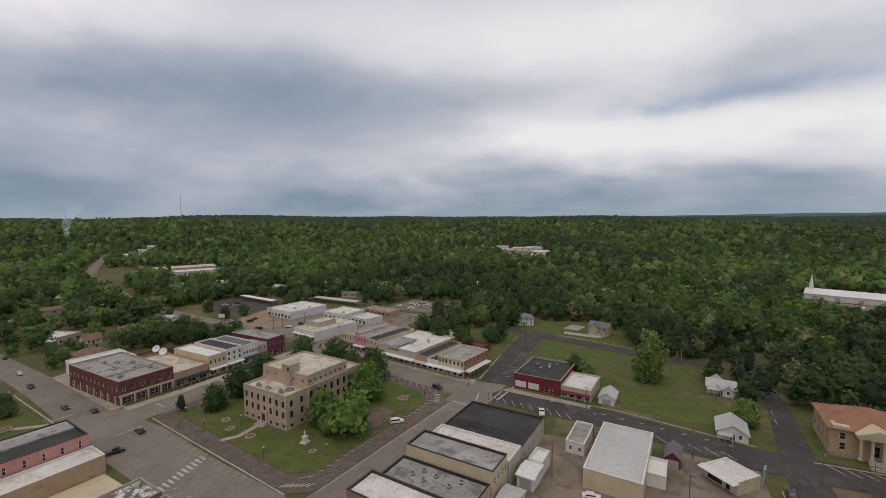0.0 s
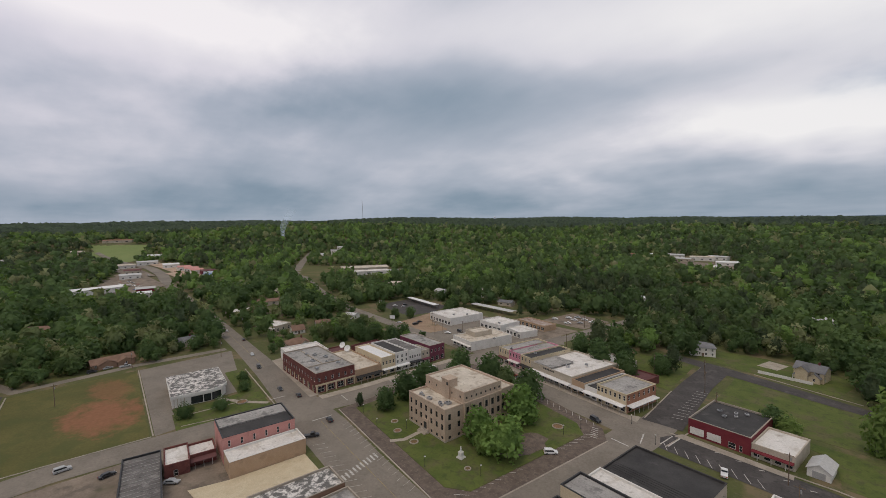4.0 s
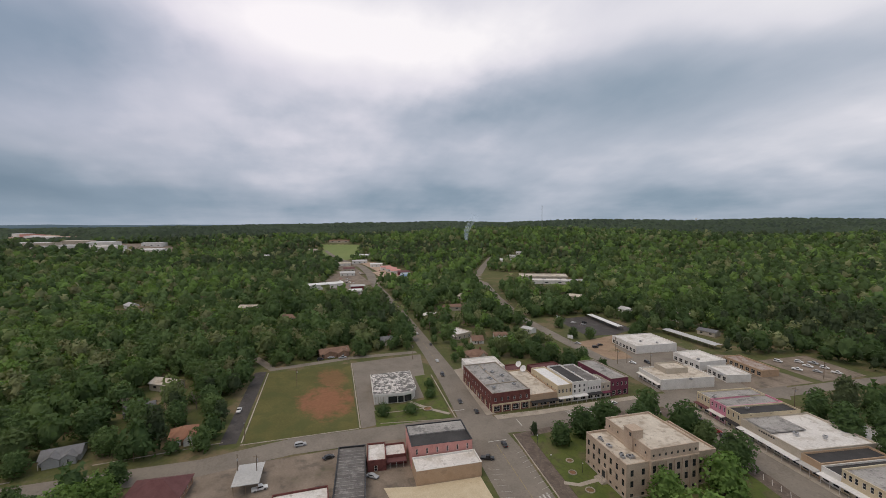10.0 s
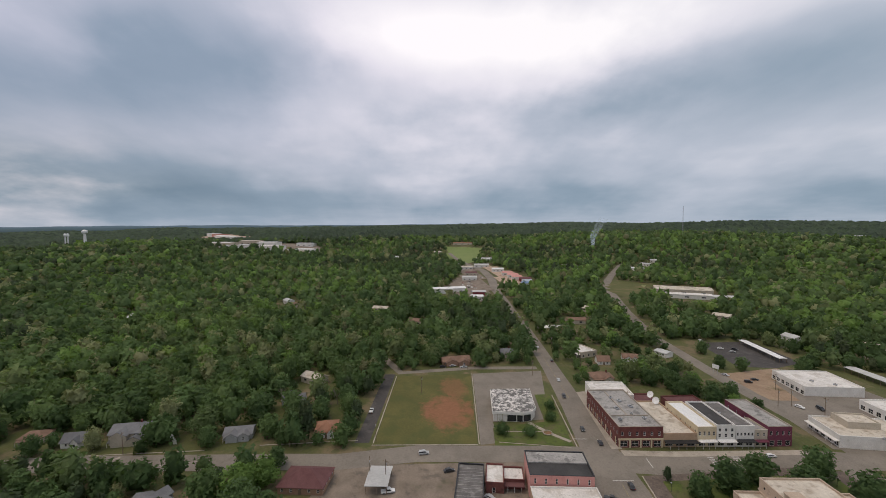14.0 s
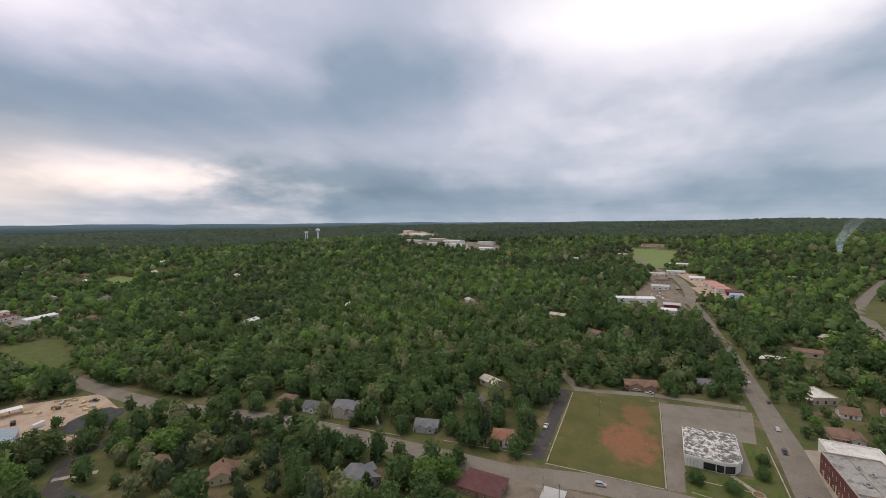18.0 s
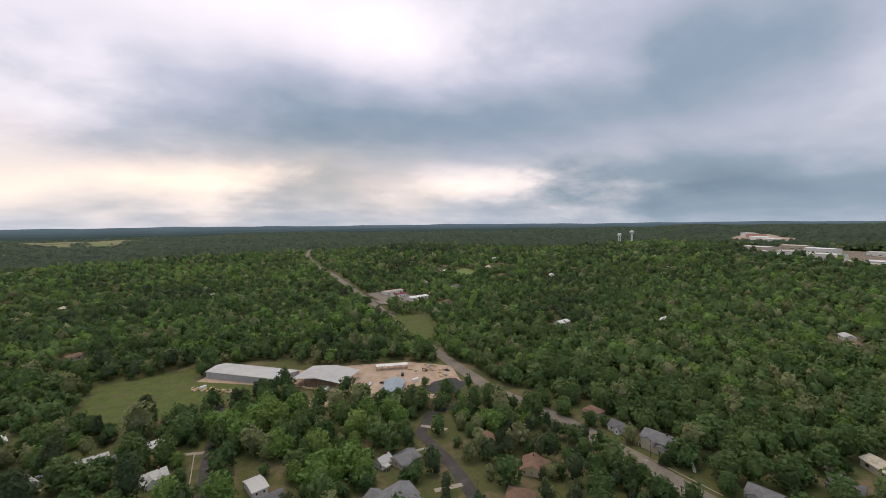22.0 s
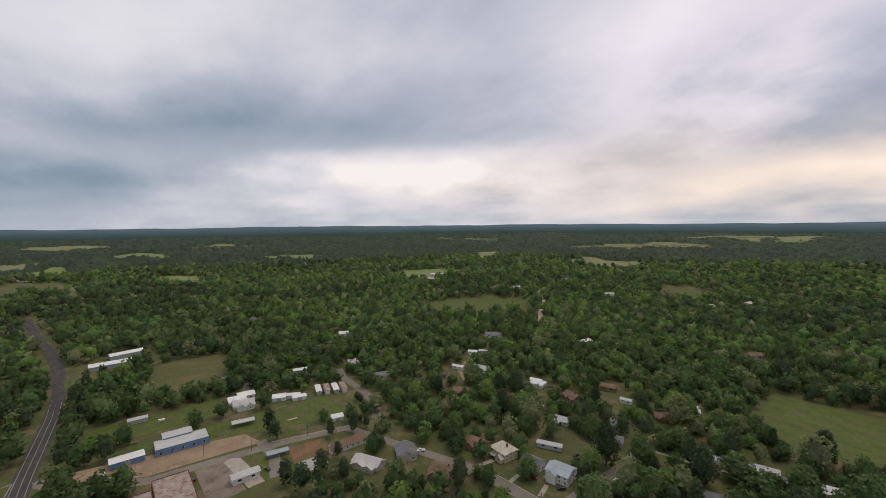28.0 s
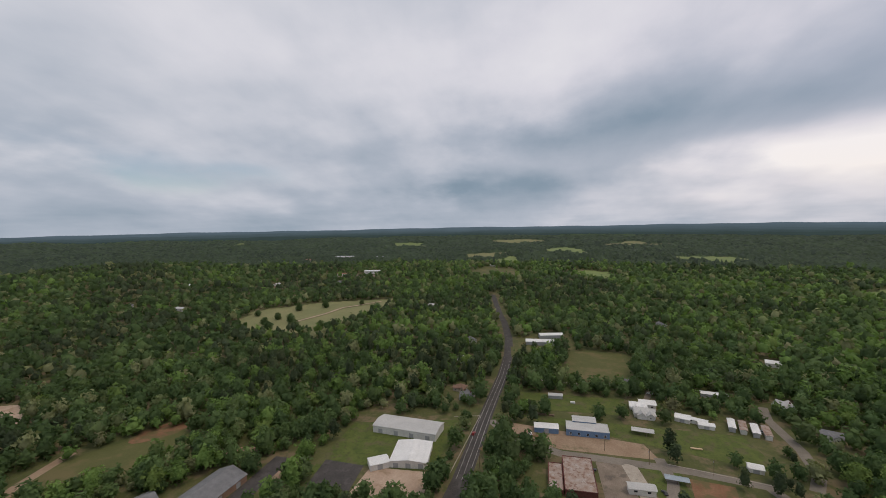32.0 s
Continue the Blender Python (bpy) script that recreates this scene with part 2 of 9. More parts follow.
M = {
    "grass": mat("grass", (0.074, 0.088, 0.026), (0.110, 0.110, 0.040), 0.95, 0.05, 14, 0.4, spots=[((0.20, 0.145, 0.09), 0.045, 0.55, 0.7), ((0.06, 0.08, 0.025), 0.25, 0.56, 0.6), ((0.15, 0.12, 0.08), 0.5, 0.6, 0.5)]),
    "lawn": mat("lawn", (0.070, 0.098, 0.020), (0.112, 0.132, 0.032), 0.95, 0.12, 12, 0.3, spots=[((0.13, 0.105, 0.060), 0.10, 0.56, 0.65), ((0.045, 0.065, 0.02), 0.4, 0.57, 0.5)]),
    "ball_field": mat("ball_field", (0.088, 0.088, 0.026), (0.132, 0.118, 0.038), 0.95, 0.05, 20, 0.3, spots=[((0.075, 0.088, 0.026), 0.09, 0.53, 0.6)], bare=[(-229.5, 26.9, 22, 15, 0.9), (-262.4, 34.8, 18, 9, 0.55)]),
    "field": mat("field", (0.090, 0.098, 0.032), (0.120, 0.116, 0.042), 0.95, 0.05, 20, 0.3, spots=[((0.16, 0.125, 0.06), 0.05, 0.56, 0.6)]),
    "meadow": mat("meadow", (0.150, 0.205, 0.062), (0.190, 0.230, 0.080), 0.95, 0.02, 20, 0.3),
    "hay": mat("hay", (0.175, 0.185, 0.078), (0.225, 0.215, 0.100), 0.95, 0.02, 20, 0.3),
    "clay": mat("clay", (0.20, 0.100, 0.055), (0.26, 0.140, 0.082), 0.95, 0.12, 8, 0.3, spots=[((0.115, 0.11, 0.045), 0.10, 0.53, 0.75), ((0.15, 0.115, 0.055), 0.9, 0.55, 0.5)]),
    "dirt": mat("dirt", (0.26, 0.175, 0.115), (0.34, 0.25, 0.17), 0.95, 0.09, 9, 0.3, spots=[((0.11, 0.11, 0.05), 0.1, 0.62, 0.6)]),
    "sand": mat("sand", (0.38, 0.275, 0.20), (0.49, 0.375, 0.285), 0.95, 0.09, 9, 0.3, spots=[((0.25, 0.17, 0.10), 0.12, 0.6, 0.6)]),
    "asphalt_old": mat("asphalt_old", (0.182, 0.158, 0.130), (0.232, 0.202, 0.167), 0.9, 0.08, 14, 0.2, spots=[((0.14, 0.122, 0.100), 0.13, 0.58, 0.35), ((0.26, 0.228, 0.188), 0.05, 0.55, 0.4), ((0.11, 0.098, 0.084), 0.7, 0.62, 0.35), ((0.30, 0.26, 0.215), 1.6, 0.65, 0.25)]),
    "asphalt_new": mat("asphalt_new", (0.058, 0.052, 0.050), (0.082, 0.074, 0.070), 0.9, 0.10, 12, 0.2, spots=[((0.115, 0.105, 0.098), 0.15, 0.58, 0.6), ((0.04, 0.037, 0.036), 0.5, 0.6, 0.6)]),
    "gravel": mat("gravel", (0.175, 0.140, 0.108), (0.265, 0.215, 0.168), 0.95, 0.12, 12, 0.4, spots=[((0.10, 0.085, 0.07), 0.15, 0.57, 0.6), ((0.10, 0.10, 0.05), 0.09, 0.64, 0.5)]),
    "concrete": mat("concrete", (0.31, 0.27, 0.22), (0.41, 0.36, 0.30), 0.9, 0.2, 10, 0.2, single=0.15, spots=[((0.16, 0.145, 0.125), 0.3, 0.62, 0.5)]),
    "pavers": mat("pavers", (0.120, 0.092, 0.074), (0.180, 0.140, 0.112), 0.9, 0.3, 10, 0.25, single=0.2, spots=[((0.085, 0.068, 0.058), 0.5, 0.56, 0.6), ((0.25, 0.21, 0.17), 0.9, 0.62, 0.5)]),
    "paint_white": mat("paint_white", (0.60, 0.58, 0.54), (0.40, 0.38, 0.35), 0.8, 0.9, 6, 0.0, spots=[((0.24, 0.215, 0.185), 1.4, 0.60, 0.8)]),
    "paint_yellow": mat("paint_yellow", (0.36, 0.28, 0.12), (0.27, 0.225, 0.14), 0.8, 0.9, 6, 0.0),
    "limestone": mat("limestone", (0.42, 0.325, 0.245), (0.49, 0.39, 0.30), 0.85, 0.2, 12, 0.2, spots=[((0.24, 0.185, 0.14), 0.35, 0.63, 0.5)]),
    "brick_red": mat("brick_red", (0.125, 0.045, 0.040), (0.175, 0.066, 0.056), 0.9, 0.4, 14, 0.3, spots=[((0.085, 0.035, 0.032), 0.5, 0.58, 0.6)]),
    "brick_pink": mat("brick_pink", (0.52, 0.245, 0.215), (0.58, 0.30, 0.265), 0.9, 0.4, 14, 0.2, spots=[((0.40, 0.19, 0.165), 0.5, 0.62, 0.5)]),
    "brick_tan": mat("brick_tan", (0.40, 0.28, 0.18), (0.47, 0.34, 0.23), 0.9, 0.3, 14, 0.25, spots=[((0.26, 0.18, 0.115), 0.3, 0.6, 0.5)]),
    "brick_brown": mat("brick_brown", (0.25, 0.155, 0.105), (0.31, 0.195, 0.135), 0.9, 0.3, 14, 0.25),
    "purple": mat("purple", (0.13, 0.035, 0.060), (0.17, 0.050, 0.075), 0.85, 0.3, 12, 0.2),
    "pinkpaint": mat("pinkpaint", (0.52, 0.20, 0.28), (0.58, 0.27, 0.33), 0.85, 0.3, 12, 0.1),
    "redpaint": mat("redpaint", (0.145, 0.020, 0.030), (0.185, 0.032, 0.040), 0.7, 0.3, 12, 0.1),
    "cream": mat("cream", (0.52, 0.43, 0.29), (0.58, 0.50, 0.35), 0.85, 0.3, 12, 0.15, spots=[((0.36, 0.29, 0.2), 0.4, 0.64, 0.4)]),
    "white_wall": mat("white_wall", (0.62, 0.60, 0.56), (0.72, 0.70, 0.66), 0.85, 0.3, 12, 0.1, spots=[((0.42, 0.40, 0.36), 0.4, 0.65, 0.4)]),
    "tan_wall": mat("tan_wall", (0.42, 0.37, 0.29), (0.50, 0.44, 0.36), 0.85, 0.3, 12, 0.1, spots=[((0.30, 0.26, 0.2), 0.4, 0.64, 0.4)]),
    "blue_wall": mat("blue_wall", (0.13, 0.21, 0.34), (0.17, 0.26, 0.40), 0.7, 0.3, 12, 0.1),
    "grey_wall": mat("grey_wall", (0.33, 0.33, 0.33), (0.40, 0.40, 0.40), 0.8, 0.3, 12, 0.1),
    "roof_white": mat("roof_white", (0.60, 0.57, 0.53), (0.72, 0.69, 0.65), 0.8, 0.12, 12, 0.15, spots=[((0.44, 0.39, 0.33), 0.16, 0.57, 0.6), ((0.28, 0.245, 0.205), 0.45, 0.62, 0.55)]),
    "roof_cream": mat("roof_cream", (0.50, 0.44, 0.36), (0.62, 0.56, 0.47), 0.85, 0.12, 12, 0.15, spots=[((0.33, 0.27, 0.205), 0.18, 0.56, 0.7), ((0.22, 0.18, 0.14), 0.5, 0.61, 0.6)]),
    "roof_grey": mat("roof_grey", (0.275, 0.262, 0.245), (0.37, 0.352, 0.33), 0.85, 0.12, 12, 0.2, spots=[((0.13, 0.125, 0.12), 0.25, 0.58, 0.75), ((0.5, 0.48, 0.45), 0.16, 0.61, 0.5), ((0.10, 0.095, 0.09), 0.9, 0.62, 0.6)]),
    "roof_patched": mat("roof_patched", (0.60, 0.57, 0.53), (0.72, 0.69, 0.65), 0.85, 0.12, 12, 0.3, spots=[((0.10, 0.095, 0.09), 0.42, 0.50, 0.95), ((0.16, 0.15, 0.14), 1.3, 0.55, 0.8)]),
    "roof_worn": mat("roof_worn", (0.11, 0.10, 0.095), (0.17, 0.16, 0.15), 0.85, 0.2, 12, 0.2, spots=[((0.30, 0.285, 0.27), 0.35, 0.60, 0.7)]),
    "roof_black": mat("roof_black", (0.040, 0.038, 0.038), (0.065, 0.062, 0.060), 0.85, 0.15, 12, 0.2, spots=[((0.15, 0.14, 0.135), 0.2, 0.66, 0.5)]),
    "metal_pale": mat("metal_pale", (0.44, 0.435, 0.42), (0.52, 0.515, 0.50), 0.6, 0.1, 14, 0.05, spots=[((0.33, 0.30, 0.27), 0.2, 0.66, 0.5)]),
    "metal_white": mat("metal_white", (0.68, 0.675, 0.66), (0.77, 0.765, 0.75), 0.6, 0.1, 14, 0.05),
    "metal_rust": mat("metal_rust", (0.30, 0.20, 0.15), (0.42, 0.37, 0.33), 0.7, 0.25, 10, 0.1, metal=0.2, spots=[((0.18, 0.08, 0.045), 0.4, 0.58, 0.7)]),
    "shingle_grey": mat("shingle_grey", (0.145, 0.145, 0.15), (0.20, 0.20, 0.205), 0.9, 0.3, 12, 0.3, single=0.2),
    "shingle_brown": mat("shingle_brown", (0.17, 0.105, 0.075), (0.23, 0.145, 0.105), 0.9, 0.3, 12, 0.3, single=0.25),
    "shingle_maroon": mat("shingle_maroon", (0.115, 0.050, 0.050), (0.15, 0.070, 0.068), 0.9, 0.3, 12, 0.3),
    "roof_blue": mat("roof_blue", (0.29, 0.34, 0.385), (0.36, 0.41, 0.445), 0.5, 0.2, 12, 0.05, metal=0.2),
    "wood": mat("wood", (0.14, 0.10, 0.07), (0.21, 0.155, 0.11), 0.9, 0.8, 10, 0.3, single=0.3),
    "lumber": mat("lumber", (0.50, 0.37, 0.22), (0.60, 0.46, 0.29), 0.85, 0.6, 10, 0.2, single=0.3),
    "bark": mat("bark", (0.085, 0.065, 0.05), (0.13, 0.10, 0.08), 0.95, 0.9, 8, 0.5),
    "bare": mat("bare", (0.20, 0.165, 0.135), (0.26, 0.215, 0.175), 0.95, 0.9, 8, 0.3),
    "steel": mat("steel", (0.35, 0.36, 0.37), (0.45, 0.45, 0.46), 0.45, 0.5, 12, 0.05, metal=0.6),
    "dark_metal": mat("dark_metal", (0.035, 0.035, 0.037), (0.055, 0.055, 0.057), 0.5, 0.5, 12, 0.05, metal=0.3),
    "glass": mat("glass", (0.020, 0.023, 0.026), (0.035, 0.038, 0.042), 0.12, 0.5, 4, 0.0, spec=0.5),
    "tyre": mat("tyre", (0.018, 0.018, 0.018), (0.026, 0.026, 0.026), 0.9, 1.0, 8, 0.1),
    "marble": mat("marble", (0.55, 0.54, 0.51), (0.66, 0.65, 0.62), 0.6, 0.8, 10, 0.1),
    "coal": mat("coal", (0.045, 0.045, 0.048), (0.07, 0.07, 0.072), 0.95, 0.3, 10, 0.5),
    "terracotta": mat("terracotta", (0.27, 0.13, 0.08), (0.34, 0.18, 0.115), 0.85, 0.3, 12, 0.2),
    "red_light": mat("red_light", (0.35, 0.02, 0.015), (0.40, 0.03, 0.02), 0.3, 1, 4, 0.0),
    "water": mat("water", (0.05, 0.12, 0.16), (0.06, 0.14, 0.18), 0.08, 0.5, 4, 0.05, spec=0.5),
    "leaf": leafy("leaf", (0.100, 0.160, 0.062), (0.158, 0.228, 0.080), (0.205, 0.222, 0.108)),
    "leaf_bright": leafy("leaf_bright", (0.155, 0.255, 0.070), (0.195, 0.290, 0.082), (0.205, 0.268, 0.078)),
    "pine": leafy("pine", (0.070, 0.100, 0.052), (0.098, 0.132, 0.066), (0.110, 0.130, 0.066)),
    "pale_leaf": leafy("pale_leaf", (0.235, 0.258, 0.130), (0.262, 0.280, 0.140), (0.245, 0.235, 0.140)),
    # far woods: distance haze painted into the leaf green as extra blue
    "far_leaf_haze": leafy("far_leaf_haze", (0.056, 0.086, 0.058), (0.128, 0.185, 0.098), (0.118, 0.165, 0.092)),
    "oak_leaf": leafy("oak_leaf", (0.078, 0.130, 0.050), (0.112, 0.172, 0.064), (0.140, 0.178, 0.076)),
    # haze painted into the ridge colours: each layer paler and bluer
    **{"far_hills_%d" % k: hills_material("haze_hills", (0.046 + 0.010 * k, 0.068 + 0.013 * k, 0.066 + 0.019 * k)) for k in range(7)},
}
PAINTS = {}


def paint(r, g, b):
    key = (r, g, b)
    if key not in PAINTS:
        PAINTS[key] = mat("car_paint", key, tuple(v * 0.9 for v in key), 0.3, 0.5, 6, 0.0, spec=0.5)
    return PAINTS[key]


# ---------------------------------------------------------------- building blocks
def box(bm, x0, y0, z0, x1, y1, z1):
    v = [bm.verts.new(p) for p in ((x0, y0, z0), (x1, y0, z0), (x1, y1, z0), (x0, y1, z0), (x0, y0, z1), (x1, y0, z1), (x1, y1, z1), (x0, y1, z1))]
    for f in ((3, 2, 1, 0), (4, 5, 6, 7), (0, 1, 5, 4), (1, 2, 6, 5), (2, 3, 7, 6), (3, 0, 4, 7)):
        bm.faces.new([v[i] for i in f])


def prism(bm, ring, z0, z1):
    """An upright prism over a ring of (x, y)."""
    a, b = [bm.verts.new((x, y, z0)) for x, y in ring], [bm.verts.new((x, y, z1)) for x, y in ring]
    n = len(ring)
    bm.faces.new(b)
    bm.faces.new(a[::-1])
    for i in range(n):
        bm.faces.new((a[i], a[(i + 1) % n], b[(i + 1) % n], b[i]))


def rod(bm, p, q, r, r2=None, sides=6):
    p, q = Vector(p), Vector(q)
    r2 = r if r2 is None else r2
    t = (q - p).normalized()
    s = t.cross(Vector((0, 0, 1)) if abs(t.z) < 0.9 else Vector((1, 0, 0))).normalized()
    u = s.cross(t)
    ends = []
    for c, rad in ((p, r), (q, r2)):
        ends.append([bm.verts.new(c + s * rad * math.cos(a) + u * rad * math.sin(a)) for a in (2 * math.pi * i / sides for i in range(sides))])
    for i in range(sides):
        j = (i + 1) % sides
        bm.faces.new((ends[0][i], ends[1][i], ends[1][j], ends[0][j]))
    bm.faces.new(ends[0])
    bm.faces.new(ends[1][::-1])


def face(bm, *pts):
    return bm.faces.new([bm.verts.new(p) for p in pts])


def mesh_of(name, bm, material, smooth=False):
    bmesh.ops.recalc_face_normals(bm, faces=bm.faces)
    me = bpy.data.meshes.new(name)
    bm.to_mesh(me)
    bm.free()
    me.materials.append(material)
    if smooth:
        me.shade_smooth()
    return me


def weld(bm):
    bmesh.ops.remove_doubles(bm, verts=bm.verts[:], dist=0.0005)


def part(name, bm, material, parent, label="", at=None, smooth=False):
    me = bm if isinstance(bm, bpy.types.Mesh) else mesh_of(name, bm, material, smooth)
    ob = new(name, me)
    ob.parent = parent
    if at is not None:
        ob.matrix_local = at
    if label:
        tagged(ob, label)
    return ob


def thing(name, m, label, category, group="", kind=""):
    ob = new(name)
    ob.matrix_world = m
    return tagged(ob, label, category, group, kind)


def solid(name, bm, material, label, category, group="", kind="", m=None, smooth=False):
    ob = new(name, mesh_of(name, bm, material, smooth))
    if m is not None:
        ob.matrix_world = m
    return tagged(ob, label, category, group, kind)


def on_edge(a, b):
    """The pose at a whose x axis runs to b, and the distance."""
    d = Vector(b) - Vector(a)
    return Matrix.Translation((a[0], a[1], height(a[0], a[1]))) @ Matrix.Rotation(math.atan2(d.y, d.x), 4, "Z"), d.length


def step01(a, b, x):
    k = np.clip((x - a) / (b - a), 0, 1)
    return k * k * (3 - 2 * k)


def height(x, y):
    """The land: level in the town, hills round it."""
    r, a = np.hypot(x, y), np.arctan2(y, x)
    rise = 37 + 16 * np.cos(a - radians(150))
    roll = 9 * np.sin(x / 310 + 1.3) * np.cos(y / 270 + 0.4) + 6 * np.sin(x / 140 - y / 190) + 7 * np.sin(a * 7 + r / 600)
    ridge = 24 * np.maximum(np.cos(a - radians(135)), 0) * step01(1300, 2300, r)
    return rise * step01(430, 1600, r) + roll * step01(450, 1200, r) + ridge

# ---------------------------------------------------------------- ground, roads and lots
def sheet(name, v, f, material):
    me = bpy.data.meshes.new(name)
    me.from_pydata(v, [], f)
    me.materials.append(material)
    return new(name, me)


def ground():
    radii = [0] + [25 * i for i in range(1, 17)] + [430 * 1.06 ** i for i in range(42)]
    n = 180
    v = [(0, 0, 0)]
    for r in radii[1:]:
        for i in range(n):
            a = 2 * math.pi * i / n
            x, y = r * math.cos(a), r * math.sin(a)
            v.append((x, y, float(height(x, y))))
    f = [(0, 1 + i, 1 + (i + 1) % n) for i in range(n)]
    for k in range(len(radii) - 2):
        p, q = 1 + k * n, 1 + (k + 1) * n
        f += [(p + i, q + i, q + (i + 1) % n, p + (i + 1) % n) for i in range(n)]
    ob = sheet("ground", v, f, M["grass"])
    ob.data.shade_smooth()
    tagged(ob, "grassy and bare earth ground of a small wooded town", "ground", kind="structure")


ground()
CLEAR = []  # rings kept free of woods


def ribbon(name, pts, width, material, label, category="road", z=0.06, margin=1.5):
    """A road along a line of points; width: one number, or one a point."""
    line = []
    ws = width if isinstance(width, (list, tuple)) else [width] * len(pts)
    for (p, q, wa, wb) in zip(pts, pts[1:], ws, ws[1:]):
        n = max(1, int(math.dist(p, q) / 14))
        line += [(p[0] + (q[0] - p[0]) * i / n, p[1] + (q[1] - p[1]) * i / n, wa + (wb - wa) * i / n) for i in range(n)]
    line.append((*pts[-1], ws[-1]))
    left, right = [], []
    for i, (x, y, w) in enumerate(line):
        a, b = line[max(i - 1, 0)], line[min(i + 1, len(line) - 1)]
        d = Vector((b[0] - a[0], b[1] - a[1])).normalized()
        left.append((x - d.y * w / 2, y + d.x * w / 2))
        right.append((x + d.y * w / 2, y - d.x * w / 2))
        CLEAR.append((x, y, w / 2 + margin + (1 if math.hypot(x, y) > 430 else 0)))
    v, f = [], []
    for (lx, ly), (rx, ry) in zip(left, right):
        for k in range(5):
            x, y = lx + (rx - lx) * k / 4, ly + (ry - ly) * k / 4
            crown = 0.05 * (1 - (k / 2 - 1) ** 2)
            far = min(max(math.hypot(x, y) - 420, 0) / 600, 2.0)
            v.append((x, y, float(height(x, y)) + z + crown + far))
    for i in range(len(line) - 1):
        f += [(5 * i + k, 5 * i + k + 1, 5 * i + k + 6, 5 * i + k + 5) for k in range(4)]
    return tagged(sheet(name, v, f, material), label, category, kind="structure")


YARDS = []


def lot(name, ring, material, label, category, z=0.03, thick=0.0, clear=True):
    """A level area over a ring of (x, y), subdivided into a fan."""
    bm = bmesh.new()
    zz = [float(height(x, y)) for x, y in ring]
    top = [bm.verts.new((x, y, h + z + thick)) for (x, y), h in zip(ring, zz)]
    bm.faces.new(top)
    bot = [bm.verts.new((x, y, h + z - 0.25)) for (x, y), h in zip(ring, zz)]
    for i in range(len(ring)):
        j = (i + 1) % len(ring)
        bm.faces.new((bot[i], bot[j], top[j], top[i]))
    if clear:
        YARDS.append(ring)
    return solid(name, bm, material, label, category, kind="structure")


def blob(cx, cy, rx, ry, turn=0.0, n=18, rough=0.18, seed=1):
    r = random.Random(seed)
    out, c, s = [], math.cos(radians(turn)), math.sin(radians(turn))
    for i in range(n):
        a, k = 2 * math.pi * i / n, 1 + r.uniform(-rough, rough)
        x, y = rx * k * math.cos(a), ry * k * math.sin(a)
        out.append((cx + c * x - s * y, cy + s * x + c * y))
    return out


def inside(ring, x, y):
    """Even-odd test for arrays of x, y."""
    hit = np.zeros(np.shape(x), bool)
    for (ax, ay), (bx, by) in zip(ring, ring[1:] + ring[:1]):
        if ay != by:
            hit ^= ((ay > y) != (by > y)) & (x < (bx - ax) * (y - ay) / (by - ay) + ax)
    return hit

